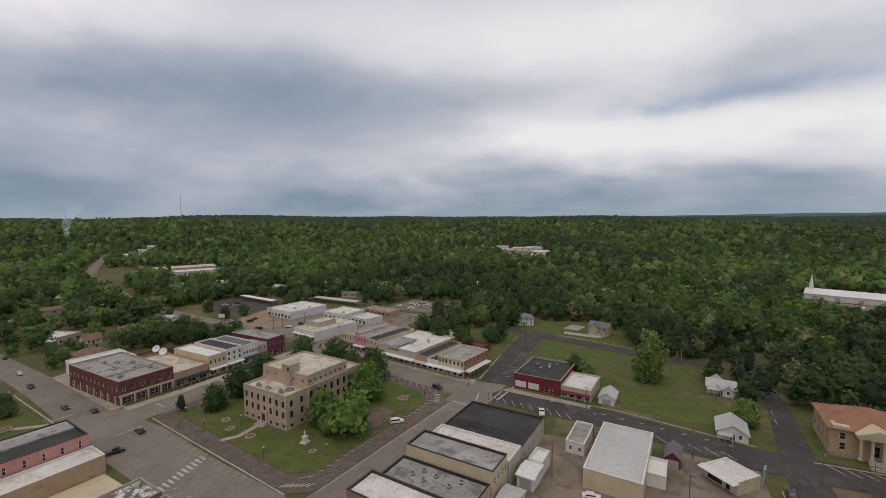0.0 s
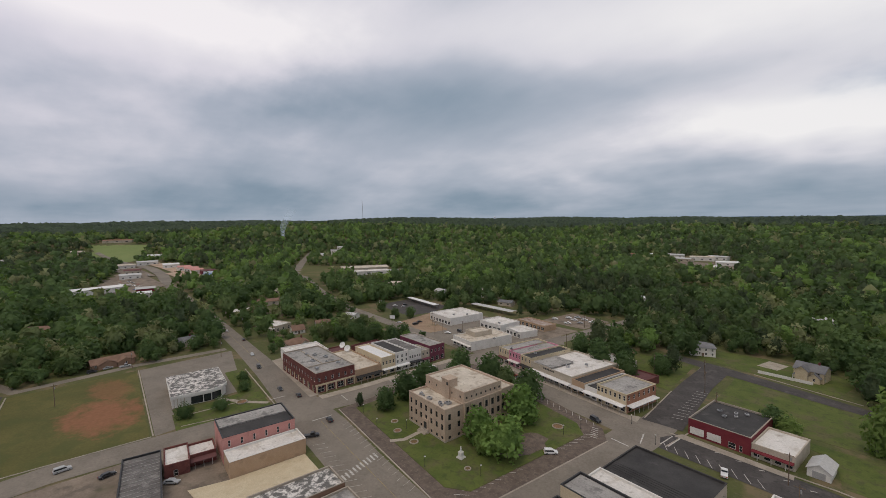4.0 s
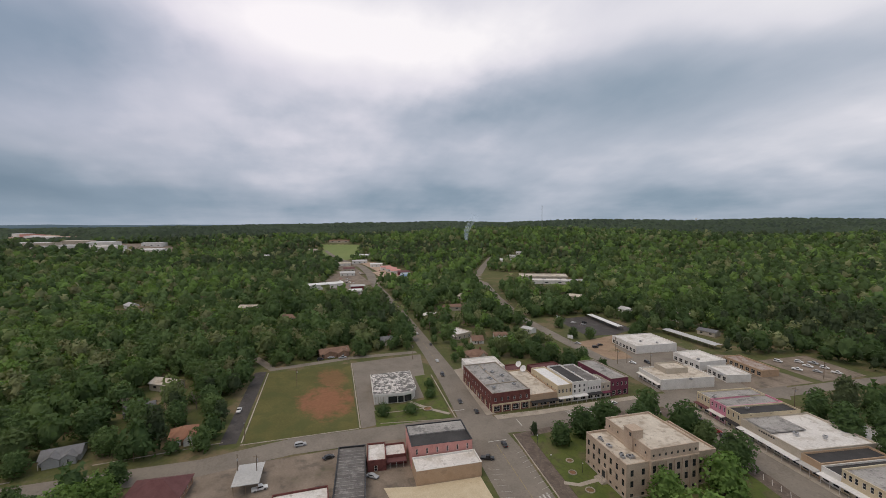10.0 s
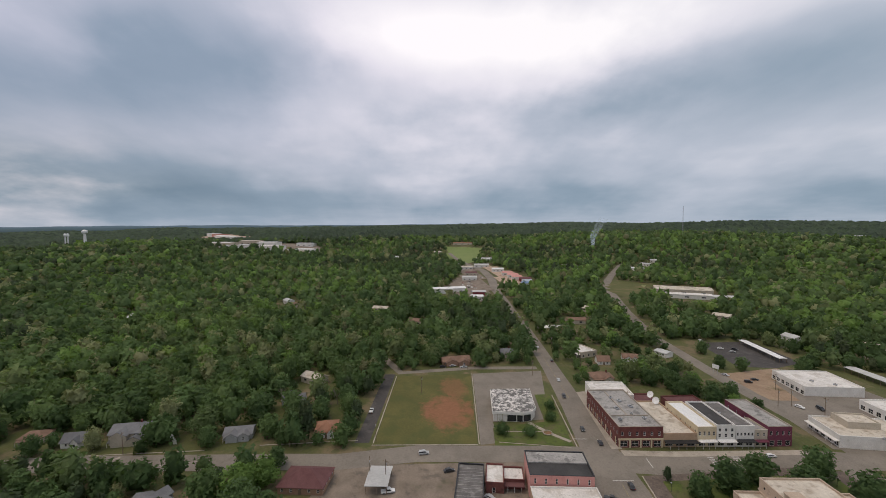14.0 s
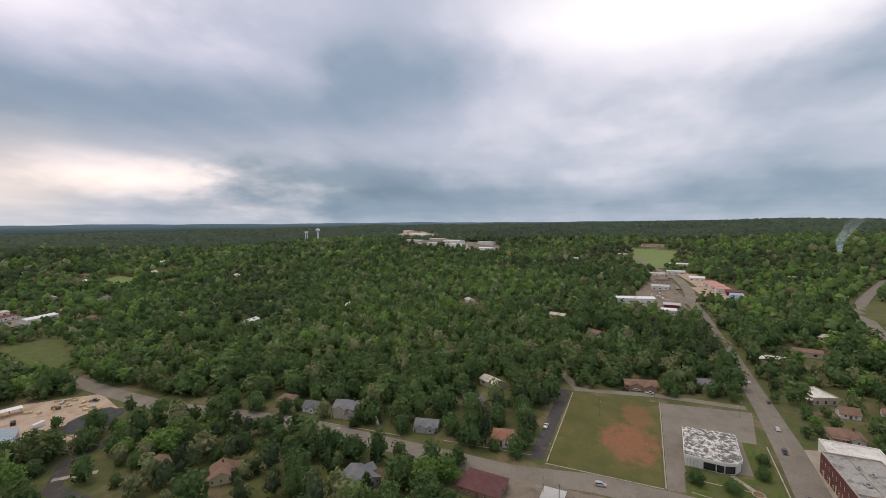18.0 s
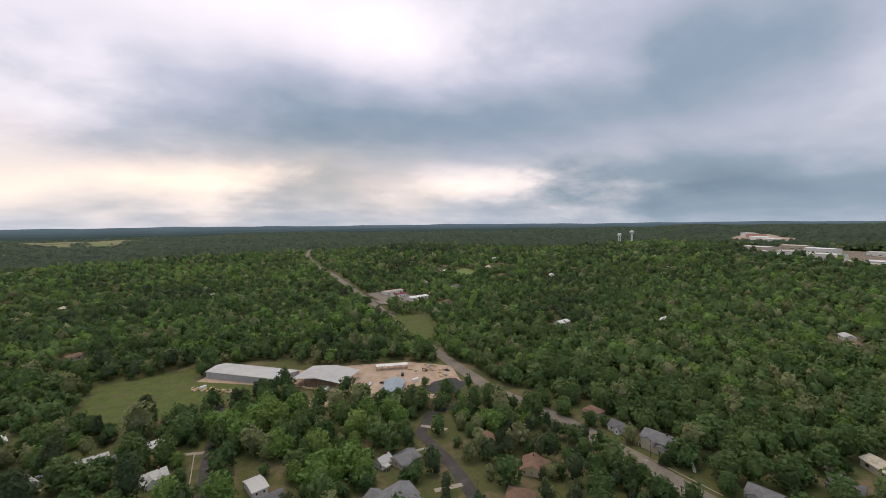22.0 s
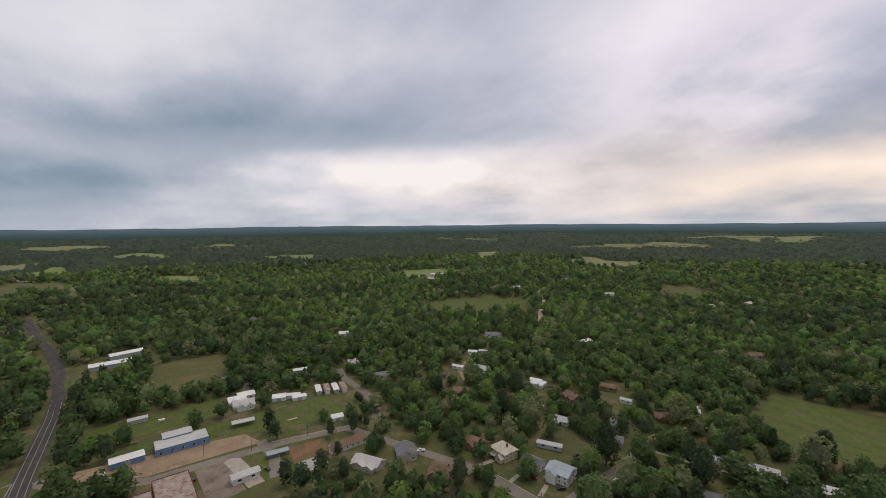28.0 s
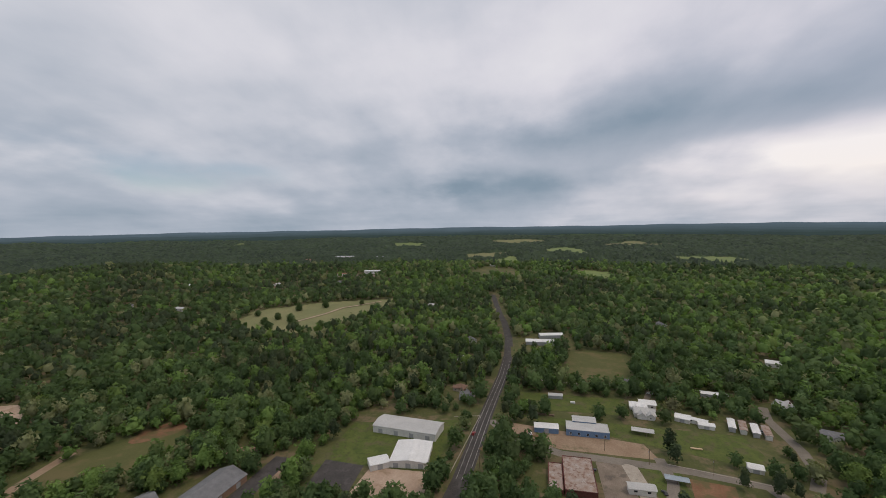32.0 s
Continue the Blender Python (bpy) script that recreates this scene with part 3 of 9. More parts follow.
def roads():
    ribbon("road_main", [(42.1, 54.7), (-61.2, 70.2), (-115.1, 79.5), (-150.5, 86.2), (-182.1, 91.7), (-227, 99.2), (-283.2, 108), (-392.5, 123.6), (-548.2, 140.6), (-608.7, 144.1), (-715, 161.4), (-807.8, 167.5), (-1003.7, 150.3), (-1144, 142.9)],
           [18, 18, 18.5, 20, 17, 14, 12, 11, 11, 12, 15, 14, 10, 9], M["asphalt_old"], "wide grey worn asphalt main street with faded markings")
    ribbon("road_hill", [(-166, 203.2), (-194.9, 209.6), (-228.3, 211.1), (-276.8, 217.5), (-352.6, 230.5), (-455.5, 261.7), (-588, 307), (-640, 334), (-692, 369), (-780, 433), (-832, 492)],
           [12, 12, 10, 10, 9, 10, 12, 12, 11, 10], M["asphalt_old"], "grey asphalt road winding up into the wooded hills", z=0.10, margin=3.5)
    ribbon("road_square_west", [(-173.2, 83.3), (-164.6, 115.1), (-163.1, 152.3), (-158.9, 193.1), (-150.3, 221.1), (-140.8, 249), (-131.3, 309.1), (-124.2, 349.5)], [17, 16, 16, 14, 12, 10, 9, 8], M["asphalt_old"], "grey asphalt street along the courthouse square", z=0.08)
    ribbon("road_south", [(-174.9, 91.2), (-180.7, 59.4), (-187.5, 7.5), (-185, -28), (-188, -52), (-192, -90), (-196, -128), (-199, -165), (-198, -205), (-194, -248), (-200, -298), (-207, -345), (-226, -472), (-246, -585), (-258, -697), (-279, -892), (-287, -1037), (-340, -1349), (-430, -1630)],
           [15, 14, 14, 13, 13, 13, 13, 12, 12, 12, 12, 12, 12, 12, 12, 12, 12, 12, 12], M["asphalt_old"], "grey asphalt street leading south out of the town centre", z=0.10, margin=3.5)
    ribbon("road_square_east", [(-72.7, 50), (-65.1, 89.3), (-59.6, 126.3), (-54.5, 161.6), (-51.5, 179.8), (-50.5, 212.1), (-49.5, 264.6)], [17, 17, 17, 17, 14, 12, 12], M["asphalt_old"], "grey asphalt street beside the courthouse lawn", z=0.12)
    ribbon("road_square_north", [(-164, 194), (-110, 179), (-57.6, 167.5)], [13, 14, 15], M["asphalt_old"], "grey asphalt street in front of the shops", z=0.10)
    ribbon("road_northeast", [(-57.6, 168.7), (0, 159.6), (38.4, 149.5), (92.5, 146.4), (165.5, 151.3), (261.4, 141.8)], [15, 14.5, 14, 14, 13, 12], M["asphalt_new"], "dark new asphalt street with white parking lines", z=0.09)
    ribbon("road_cross_north", [(-50.5, 177.8), (-50.5, 232.3), (-48.5, 264.6)], [15, 13, 13], M["asphalt_new"], "dark asphalt side street", z=0.16)
    ribbon("road_back", [(-75.8, 274.7), (-47.5, 265.6), (0, 248.5), (40.4, 236.3)], [8, 11, 9, 7], M["asphalt_new"], "dark asphalt back street", z=0.12)
    ribbon("road_east", [(40, 62), (46.5, 121), (51.5, 157), (56.5, 190), (59.8, 240), (74, 326), (122, 561), (178, 830)], [10, 10, 9, 7.5, 6.5, 5.5, 5, 5], M["asphalt_new"], "narrow dark asphalt road running straight into the woods", z=0.13, margin=0.5)
    ribbon("alley", [(-200.1, -18.2), (-248.9, -11.5), (-291.4, -5.8)], 7, M["asphalt_new"], "dark asphalt lane beside the playing field")
    ribbon("road_field", [(-374, -27.4), (-342.7, -16.2), (-293.4, 1.6), (-296.9, 52), (-291.1, 99)], [4, 5, 6, 6, 6], M["asphalt_old"], "narrow asphalt lane behind the playing field")
    ribbon("road_residential", [(-102.6, -130.1), (-113, -179.6), (-115.4, -217.9), (-133.1, -237.4), (-169.6, -241.3)], [7, 7, 7, 6, 5], M["asphalt_new"], "dark asphalt lane between houses")
    ribbon("road_mid", [(0.5, -168), (-0.7, -217.4), (-5.7, -259.7), (-12.2, -299.1), (-17.7, -334.3)], [7, 6.5, 6, 5, 4], M["asphalt_new"], "dark asphalt street between gardens")
    ribbon("road_residential_east", [(113, -148.1), (110.4, -192.9), (107.4, -215.5), (104.5, -240.6), (104.9, -269.7)], 8, M["asphalt_old"], "grey asphalt street lined with parked cars")
    ribbon("road_long", [(73.9, -171.3), (114.8, -176), (141.4, -175.1), (164.9, -175.8), (223.9, -159.7), (261.3, -149.8), (272.8, -113.6), (280.8, -68), (285.2, -39), (302.2, -9.4), (328.6, 8.4)], [8, 8, 8, 7, 7, 8, 8, 8, 8, 8, 7], M["asphalt_old"], "grey asphalt residential street")
    ribbon("road_dark", [(259.3, -173.3), (275, -184.9), (303.8, -194.2), (350.7, -200.1), (373.7, -209.4)], 7, M["asphalt_old"], "grey asphalt lane between trees")
    ribbon("road_highway", [(150.8, 42.4), (247.8, 24), (336.6, 12.1), (428.9, -1.8), (498.2, -8.9), (566.2, -10.4), (651.5, -5.7), (716, 1.5), (876.2, 15.1)], [11, 11, 10.5, 10.5, 10, 10, 9.5, 9, 9], M["asphalt_new"], "dark asphalt highway with a white centre line running through woods", z=0.1, margin=3.0)
    ribbon("driveway", [(429, -10.7), (415.6, -50.5), (412.6, -101.3)], 4, M["concrete"], "pale gravel driveway")
    ribbon("road_far", [(477.9, -714.8), (447.4, -671.2), (404, -625.1), (375.3, -567), (339.9, -511.5)], 7, M["sand"], "pale winding country lane")
    ribbon("driveway", [(239, -80.1), (261.3, -79.2), (280.9, -78.3)], 9, M["concrete"], "pale concrete driveway between lots", z=0.05)


roads()


def lots():
    lot("pavement_square", [(-158.5, 99.6), (-80.7, 83.5), (-73.9, 87.4), (-61.6, 151.5), (-66.7, 159.6), (-93.2, 169), (-150.8, 183.9), (-156.1, 172.9)], M["pavers"], "brown brick paved border round the courthouse lawn", "pavement", 0.20)
    lot("lawn_courthouse", [(-153.9, 105), (-86.8, 90.6), (-79.5, 94.5), (-69.7, 149.5), (-75.8, 156.6), (-96.3, 163), (-146.7, 175.8), (-151, 162.8)], M["lawn"], "green courthouse lawn with worn patches", "lawn", 0.32)
    lot("playing_field", [(-197.6, -12.3), (-192, 36.3), (-285.6, 49.6), (-286.7, -1)], M["ball_field"], "mown grass playing field with a red bare patch", "field", 0.05)
    lot("lot_bank", [(-191.3, 37.9), (-192, 47.1), (-213.3, 48.9), (-212.5, 79.3), (-284.7, 100), (-285.5, 51.1)], M["asphalt_old"], "cracked grey parking lot beside the bank", "parking lot", 0.045)
    lot("lawn_bank", [(-189.5, 44.6), (-185.2, 81), (-244.2, 91.3), (-245, 82), (-210, 76), (-207, 47.5)], M["lawn"], "clipped lawn round the bank", "lawn", 0.07)
    lot("lot_gravel", [(-103, 19.4), (-104.6, 65.7), (-139.8, 71.4), (-174.8, 55.4), (-182, -26.4), (-153.1, -38.5), (-113.1, -23.1)], M["gravel"], "worn brown gravel yard behind the shops", "yard", 0.04)
    lot("lot_white_shops", [(-256.4, 224.7), (-160.9, 199.1), (-152.2, 239.1), (-131.5, 252.8), (-151.8, 283.2), (-249.8, 284.7), (-267.3, 254)], M["asphalt_old"], "grey parking lot round low white shops", "parking lot", 0.05)
    lot("lot_bare", [(-262, 217), (-219.5, 213.6), (-216.4, 232), (-245.2, 242.2), (-249, 266.6), (-267.7, 266.8)], M["dirt"], "bare reddish concrete lot", "yard", 0.09)
    lot("lot_far_shop", [(-334.3, 256.5), (-274.8, 243), (-267.7, 266.8), (-275.6, 295.1), (-331.2, 304.3)], M["asphalt_new"], "dark parking lot beside a covered walkway", "parking lot", 0.05)
    lot("lot_trucks", [(-178.4, 303.7), (-139.4, 298), (-134.3, 333.3), (-171.9, 344.6)], M["gravel"], "gravel yard with parked vehicles", "yard", 0.05)
    lot("lot_brown_shop", [(-205.6, 268.1), (-148, 249.1), (-140.5, 291), (-194.9, 296)], M["gravel"], "worn brown gravel lot beside low shops", "yard", 0.065)
    lot("lot_metal", [(-46.5, 142.4), (20.2, 139.4), (36.4, 123.2), (34.3, 97), (-22.2, 101), (-24.2, 132.3)], M["gravel"], "worn brown gravel yard behind the shops", "yard", 0.05)
    lot("lot_gas", [(16.2, 123.2), (37.4, 120.2), (38.4, 142.4), (18.2, 145.4)], M["gravel"], "pale gravel forecourt", "yard", 0.07)
    lot("lawn_corner", [(-42.4, 208.1), (-8.1, 200), (38.4, 191.9), (40.4, 166.7), (2, 171.7), (0, 191.9), (-34.3, 201)], M["lawn"], "broad green lawn between houses", "lawn", 0.045)
    lot("lawn_back", [(-40.4, 208.1), (-38.4, 256.5), (30.3, 234.3), (36.4, 198)], M["lawn"], "broad green lawn", "lawn", 0.04)
    lot("lawn_house", [(-60.6, 280.8), (-40.4, 272.7), (0, 258.6), (8.1, 287.9), (-30.3, 303), (-60.6, 303)], M["lawn"], "green lawn before two houses", "lawn", 0.045)
    lot("lawn_corner", [(-99, 230.3), (-58.6, 217.1), (-58.6, 264.6), (-95.9, 264.6)], M["lawn"], "grass beside a dark street", "lawn", 0.045)
    lot("patio", [(-33.3, 286.8), (-24.2, 283.8), (-20.2, 295.9), (-29.3, 300)], M["concrete"], "pale concrete slab beside a house", "slab", 0.08)
    lot("lot_stone", [(52.5, 151.5), (101.5, 150.4), (112.6, 157.4), (106.1, 181.8), (56.6, 186.9)], M["lawn"], "grass round a stone building", "lawn", 0.04)
    # lumber yard
    lot("yard_lumber", [(-5.3, -394.5), (-54.3, -350.8), (-99.2, -310.8), (-108.5, -285.6), (-128, -276.8), (-153.3, -285.4), (-180.9, -266.4), (-197.5, -309.4), (-171.3, -340), (-128, -359.8), (-86.7, -371), (-27.9, -422.6)], M["sand"], "pale sandy lumber yard", "yard", 0.05)
    lot("yard_edge", [(-69.4, -294.6), (-108.9, -268.2), (-153.8, -256.9), (-153.7, -264.6), (-105.4, -279.1), (-73.4, -306.6)], M["sand"], "pale sandy track beside the yard", "yard", 0.06)
    lot("meadow_lumber", [(64.8, -426.9), (-5.9, -432.6), (-5.2, -397.9), (-61.6, -338.3), (-8.1, -335.7), (45.1, -330.7), (63.9, -363)], M["lawn"], "green meadow beside the lumber yard", "meadow", 0.03)
    # east and south
    lot("lawn_warehouse", [(243.4, 118.5), (266, 116), (314, 112), (328, 27.7), (255.9, 37.9), (257.7, 86.2)], M["lawn"], "green lawn round white warehouses", "lawn", 0.05)
    lot("lot_warehouse", [(226.4, 86.3), (256.8, 81.4), (254.8, 42.4), (226.2, 43.9)], M["sand"], "pale gravel lot", "yard", 0.07)
    lot("lot_dark", [(234.3, 113.4), (261.9, 113.1), (257.7, 86.2), (231.2, 86.6)], M["asphalt_new"], "dark asphalt lot", "parking lot", 0.065)
    lot("lot_blue", [(328.6, 0.6), (303, -95.7), (283.6, -99.8), (290.9, -38.8), (309.1, -6.9)], M["dirt"], "reddish dirt yard before blue buildings", "yard", 0.05)
    lot("field_south", [(342.5, -5.5), (321.6, -167.1), (274, -167.9), (302.9, -96.8)], M["lawn"], "rough grass field", "field", 0.035)
    lot("field_back", [(387.5, -16.9), (379.2, -103.9), (346.8, -99.5), (352.9, -13.9)], M["lawn"], "green garden field", "field", 0.035)
    lot("field_dry", [(516, -80), (509, -137), (410, -124), (414, -60)], M["field"], "dry grass field", "field", 0.04)
    lot("dirt_patch", [(264.9, -109.4), (259.3, -131.5), (233.9, -123.3), (238.2, -102.4)], M["clay"], "bare red dirt lot", "bare earth", 0.05)
    lot("lot_brown", [(277.3, -59), (277.4, -75.1), (238.2, -74.4), (238.1, -56.1)], M["gravel"], "gravel lot beside a brown roof", "yard", 0.05)
    lot("lawn_small", [(272.9, -84.4), (271.1, -107), (237.1, -101.4), (236.1, -85.8)], M["lawn"], "small green lawn beside houses", "lawn", 0.04)
    lot("track_oval", blob(243.6, 254.5, 52, 24, 150, 26, 0.06, 4), M["field"], "dry grass oval ringed by a dirt track", "field", 0.04)
    lot("clay_patch", blob(285.6, 252.1, 20, 12, 150, 18, 0.1, 6), M["clay"], "bare earth at the end of the oval", "bare earth", 0.08, clear=False)
    ribbon("dirt_track", [(182.8, 251), (187.1, 268.3), (209.2, 284.1), (251.1, 289.4)], 7, M["dirt"], "brown dirt track round the oval")
    lot("sand_lot", [(248.2, 372.3), (289.1, 377.1), (315, 414.6), (298.7, 464.9), (260.6, 437.8)], M["sand"], "pale sandy clearing", "yard", 0.05)
    lot("lot_church", [(147.5, 440.4), (153.5, 456.5), (212.9, 429.7), (229.5, 436.4), (236, 417.6), (198.6, 407.8), (157.6, 426.5)], M["gravel"], "pale gravel parking lot before the church", "parking lot", 0.5)
    lot("school_yard", [(232.6, 130.9), (258, 128.3), (258.6, 145.9), (236.7, 150.9)], M["dirt"], "bare earth yard beside the school", "yard", 0.035)


lots()


def clearing(name, ring, material, label, lift=0.6, far=True):
    """A field that follows the hills."""
    if far:
        cx, cy = sum(p[0] for p in ring) / len(ring), sum(p[1] for p in ring) / len(ring)
        r = math.hypot(cx, cy)
        out = Vector((cx / r, cy / r))
        side = Vector((-out.y, out.x))
        off = [Vector(p) - Vector((cx, cy)) for p in ring]
        half = max(abs(o.dot(out)) for o in off)
        deep = (half + 0.045 * r) / half
        ring = [tuple(out * (r * 0.96 + o.dot(out) * deep) + side * o.dot(side) * 1.12) for o in off]
    xs, ys = [p[0] for p in ring], [p[1] for p in ring]
    s = max(10, (max(xs) - min(xs)) / 40)
    gx, gy = np.arange(min(xs), max(xs) + s, s), np.arange(min(ys), max(ys) + s, s)
    X, Y = np.meshgrid(gx, gy)
    mx, my = np.meshgrid((gx[1:] + gx[:-1]) / 2, (gy[1:] + gy[:-1]) / 2)
    ok = inside(ring, mx, my)
    Z = height(X, Y) + lift
    n = len(gx)
    f = [(i * n + j, i * n + j + 1, (i + 1) * n + j + 1, (i + 1) * n + j) for i, j in zip(*np.nonzero(ok))]
    YARDS.append(ring)
    tagged(sheet(name, list(zip(X.ravel().tolist(), Y.ravel().tolist(), Z.ravel().tolist())), f, material), label, "field", kind="structure")


clearing("cemetery_lawn", [(585, 404), (694, 424), (800, 342), (846, 214), (742, 204), (640, 240), (572, 252), (556, 318)], M["hay"], "dry grass cemetery clearing with scattered dark trees", 0.6, False)
ribbon("path", [(580, 300), (630, 318), (690, 296), (744, 286), (812, 232)], 4.5, M["sand"], "pale gravel lane through the cemetery", "path", 0.9)
clearing("hill_field", [(-1250, 150), (-1190, 242), (-1040, 182), (-1062, 138)], M["meadow"], "pale green field beside the far end of the street")
clearing("hill_field", [(-642, 338), (-606, 394), (-556, 356), (-508, 300), (-575, 299)], M["field"], "pale dry field beside a low building", 0.6, False)
clearing("farmyard", [(488, -14), (560, -20), (585, -50), (582, -92), (522, -88), (515, -50)], M["field"], "worn grass yard before long barns", 0.35, False)
clearing("shop_ground", [(-205, 760), (-110, 765), (-112, 668), (-176, 668)], M["gravel"], "pale gravel ground between far shops", 0.6, False)
clearing("bare_ground", [(-140, 560), (-105, 556), (-100, 492), (-128, 498)], M["field"], "rough dry grass clearing in the woods", 0.6, False)
clearing("roadside_lawn", [(-242, -520), (-284, -494), (-256, -430), (-220, -380), (-212, -398), (-226, -480)], M["lawn"], "green roadside lawn beside the street", 0.4, False)
clearing("hill_field", [(-540, -770), (-585, -790), (-575, -830), (-530, -815)], M["meadow"], "small green field among houses", 0.6)
for k, (x, y, deep, wide, turn, m, lab) in enumerate((
    (1605, -763, 362, 125, -25, "meadow", "bright green hay field among woods"),
    (1098, -1279, 339, 91, -49, "hay", "pale hay field among woods"),
    (1538, -30, 179, 49, -1, "meadow", "bright green hay field among woods"),
    (1763, 79, 136, 94, 3, "hay", "pale hay field among woods"),
    (1193, -254, 136, 80, -12, "meadow", "bright green hay field among woods"),
    (813, -711, 159, 103, -41, "meadow", "bright green hay field among woods"),
    (469, -526, 101, 92, -48, "lawn", "green pasture among woods"),
    (566, -1204, 222, 124, -65, "hay", "pale hay field among woods"),
    (1990, -304, 402, 141, -9, "meadow", "bright green hay field among woods"),
    (747, -2091, 437, 350, -70, "hay", "pale hay field among woods"),
    (2588, -722, 409, 276, -16, "hay", "pale hay field among woods"),
    (2224, -2509, 426, 351, -48, "hay", "pale hay field among woods"),
    (1204, 1, 150, 84, 0, "field", "dry brown field among woods"),
    (2739, 611, 373, 130, 13, "meadow", "bright green hay field among woods"),
    (2763, 1821, 906, 82, 33, "meadow", "bright green hay field among woods"),
    (3456, -156, 219, 237, -3, "hay", "pale hay field among woods"),
    (360, -2960, 190, 113, -83, "meadow", "bright green hay field among woods"),
    (780, -3459, 852, 552, -77, "hay", "pale hay field among woods"),
    (272, -908, 88, 52, -73, "field", "dry brown field among woods"),
)):
    clearing("far_field", blob(x, y, deep * 0.72, wide * 0.9, turn, 24, 0.36, 60 + k), M[m], lab, 0.8, False)
clearing("commercial_strip", [(-536.1, 94.5), (-543, 129.4), (-657.1, 142.5), (-823.4, 158), (-907.8, 153.8), (-898.4, 133), (-784.6, 122.2), (-682, 86), (-620.2, 72.3)], M["gravel"], "pale paved commercial strip", 0.9, False)
clearing("commercial_strip", [(-624.1, 157.2), (-649, 221.8), (-754.2, 219.1), (-903.6, 195.2), (-895.6, 170.5), (-800.4, 177.9), (-706.7, 170.7)], M["sand"], "pale paved commercial strip", 0.9, False)
clearing("campus_ground", [(-1127.7, -220.4), (-1153.7, -295.5), (-1147.8, -445.4), (-1225.4, -521.6), (-1340.1, -501.7), (-1371.9, -373.7), (-1340.8, -250.4), (-1216, -195.2)], M["gravel"], "pale paved ground of a distant campus", 0.9, False)
clearing("campus_ground", [(-1548.2, -526.2), (-1620.2, -666.6), (-1868.8, -841.9), (-2108.1, -888.1), (-2129.7, -781.1), (-1870.2, -659.5), (-1683.5, -528.2)], M["sand"], "pale paved ground of a distant campus", 1.2, False)
clearing("motel_ground", [(-258, -585), (-266, -680), (-322, -680), (-326, -585)], M["asphalt_old"], "pale paved ground beside the road", 0.9, False)
clearing("far_shops_ground", [(1108, 486), (1126, 346), (1160, 344), (1152, 488)], M["gravel"], "pale paved ground among woods", 0.9, False)

# ---------------------------------------------------------------- buildings
FOOT = []
MESHES = {}


def cached(key, make):
    if key not in MESHES:
        MESHES[key] = make()
    return MESHES[key]


def window_meshes(w, h, trim):
    def sash():
        bm = bmesh.new()
        t, n = 0.09, max(1, round(w / 1.6))
        cell = (w - t) / n
        gaps = [(t + i * cell, (i + 1) * cell, za, zb) for i in range(n) for za, zb in ((t, h / 2 - 0.03), (h / 2 + 0.03, h - t))]
        wall_face(bm, w, 0, h, gaps, 0.09)
        weld(bm)
        bmesh.ops.translate(bm, verts=bm.verts, vec=(-w / 2, -0.04, 0))
        return mesh_of("window_frame", bm, trim)

    def pane():
        bm = bmesh.new()
        box(bm, -w / 2 + 0.05, 0.012, 0.05, w / 2 - 0.05, 0.028, h - 0.05)
        return mesh_of("pane", bm, M["glass"])

    return cached(("sash", w, h, trim.name), sash), cached(("pane", w, h), pane)


def row(n, width, w, z, h, start=0.0, end=None):
    """n openings spread evenly over a wall: (left, right, bottom, top)."""
    end = width if end is None else end
    s = (end - start) / n
    return [(start + s * (i + 0.5) - w / 2, start + s * (i + 0.5) + w / 2, z, z + h) for i in range(n)]


def wall_face(bm, width, z0, z1, holes, deep=0.22):
    """A wall in the plane y = 0, seen from -y, with real openings and their reveals."""
    xs = sorted({0.0, width, *(round(v, 3) for h in holes for v in h[:2])})
    zs = sorted({z0, z1, *(round(v, 3) for h in holes for v in h[2:])})
    for xa, xb in zip(xs, xs[1:]):
        for za, zb in zip(zs, zs[1:]):
            cx, cz = (xa + xb) / 2, (za + zb) / 2
            if not any(h[0] < cx < h[1] and h[2] < cz < h[3] for h in holes):
                face(bm, (xa, 0, za), (xb, 0, za), (xb, 0, zb), (xa, 0, zb))
    for xa, xb, za, zb in holes:
        face(bm, (xa, 0, za), (xa, deep, za), (xa, deep, zb), (xa, 0, zb))
        face(bm, (xb, 0, za), (xb, 0, zb), (xb, deep, zb), (xb, deep, za))
        face(bm, (xa, 0, za), (xb, 0, za), (xb, deep, za), (xa, deep, za))
        face(bm, (xa, 0, zb), (xa, deep, zb), (xb, deep, zb), (xb, 0, zb))


def sides(w, d):
    """Local poses of the four walls of a w x d plan, x along each wall and -y outwards."""
    return ((pose(0, 0, 0), w), (pose(w, 0, 0, 0, 0, 90), d), (pose(w, d, 0, 0, 0, 180), w), (pose(0, d, 0, 0, 0, 270), d))


def walls(root, w, d, z0, z1, wall, holes, trim, at=None, mats=None):
    """Four walls as parts, with windows; holes: {side: openings}."""
    at = at or Matrix()
    for i, (m, wide) in enumerate(sides(w, d)):
        bm = bmesh.new()
        hs = holes.get(i, [])
        wall_face(bm, wide, z0, z1, hs)
        weld(bm)
        me = bpy.data.meshes.new("wall")
        bm.to_mesh(me)
        bm.free()
        me.materials.append((mats or {}).get(i, wall))
        part("wall", me, None, root, at=at @ m)
        for xa, xb, za, zb in hs:
            sash, pane = window_meshes(round(xb - xa, 2), round(zb - za, 2), trim)
            wn = part("window", sash, None, root, at=at @ m @ Matrix.Translation(((xa + xb) / 2, 0.13, za)))
            part("pane", pane, None, wn, at=Matrix.Translation((0, 0.02, 0)))


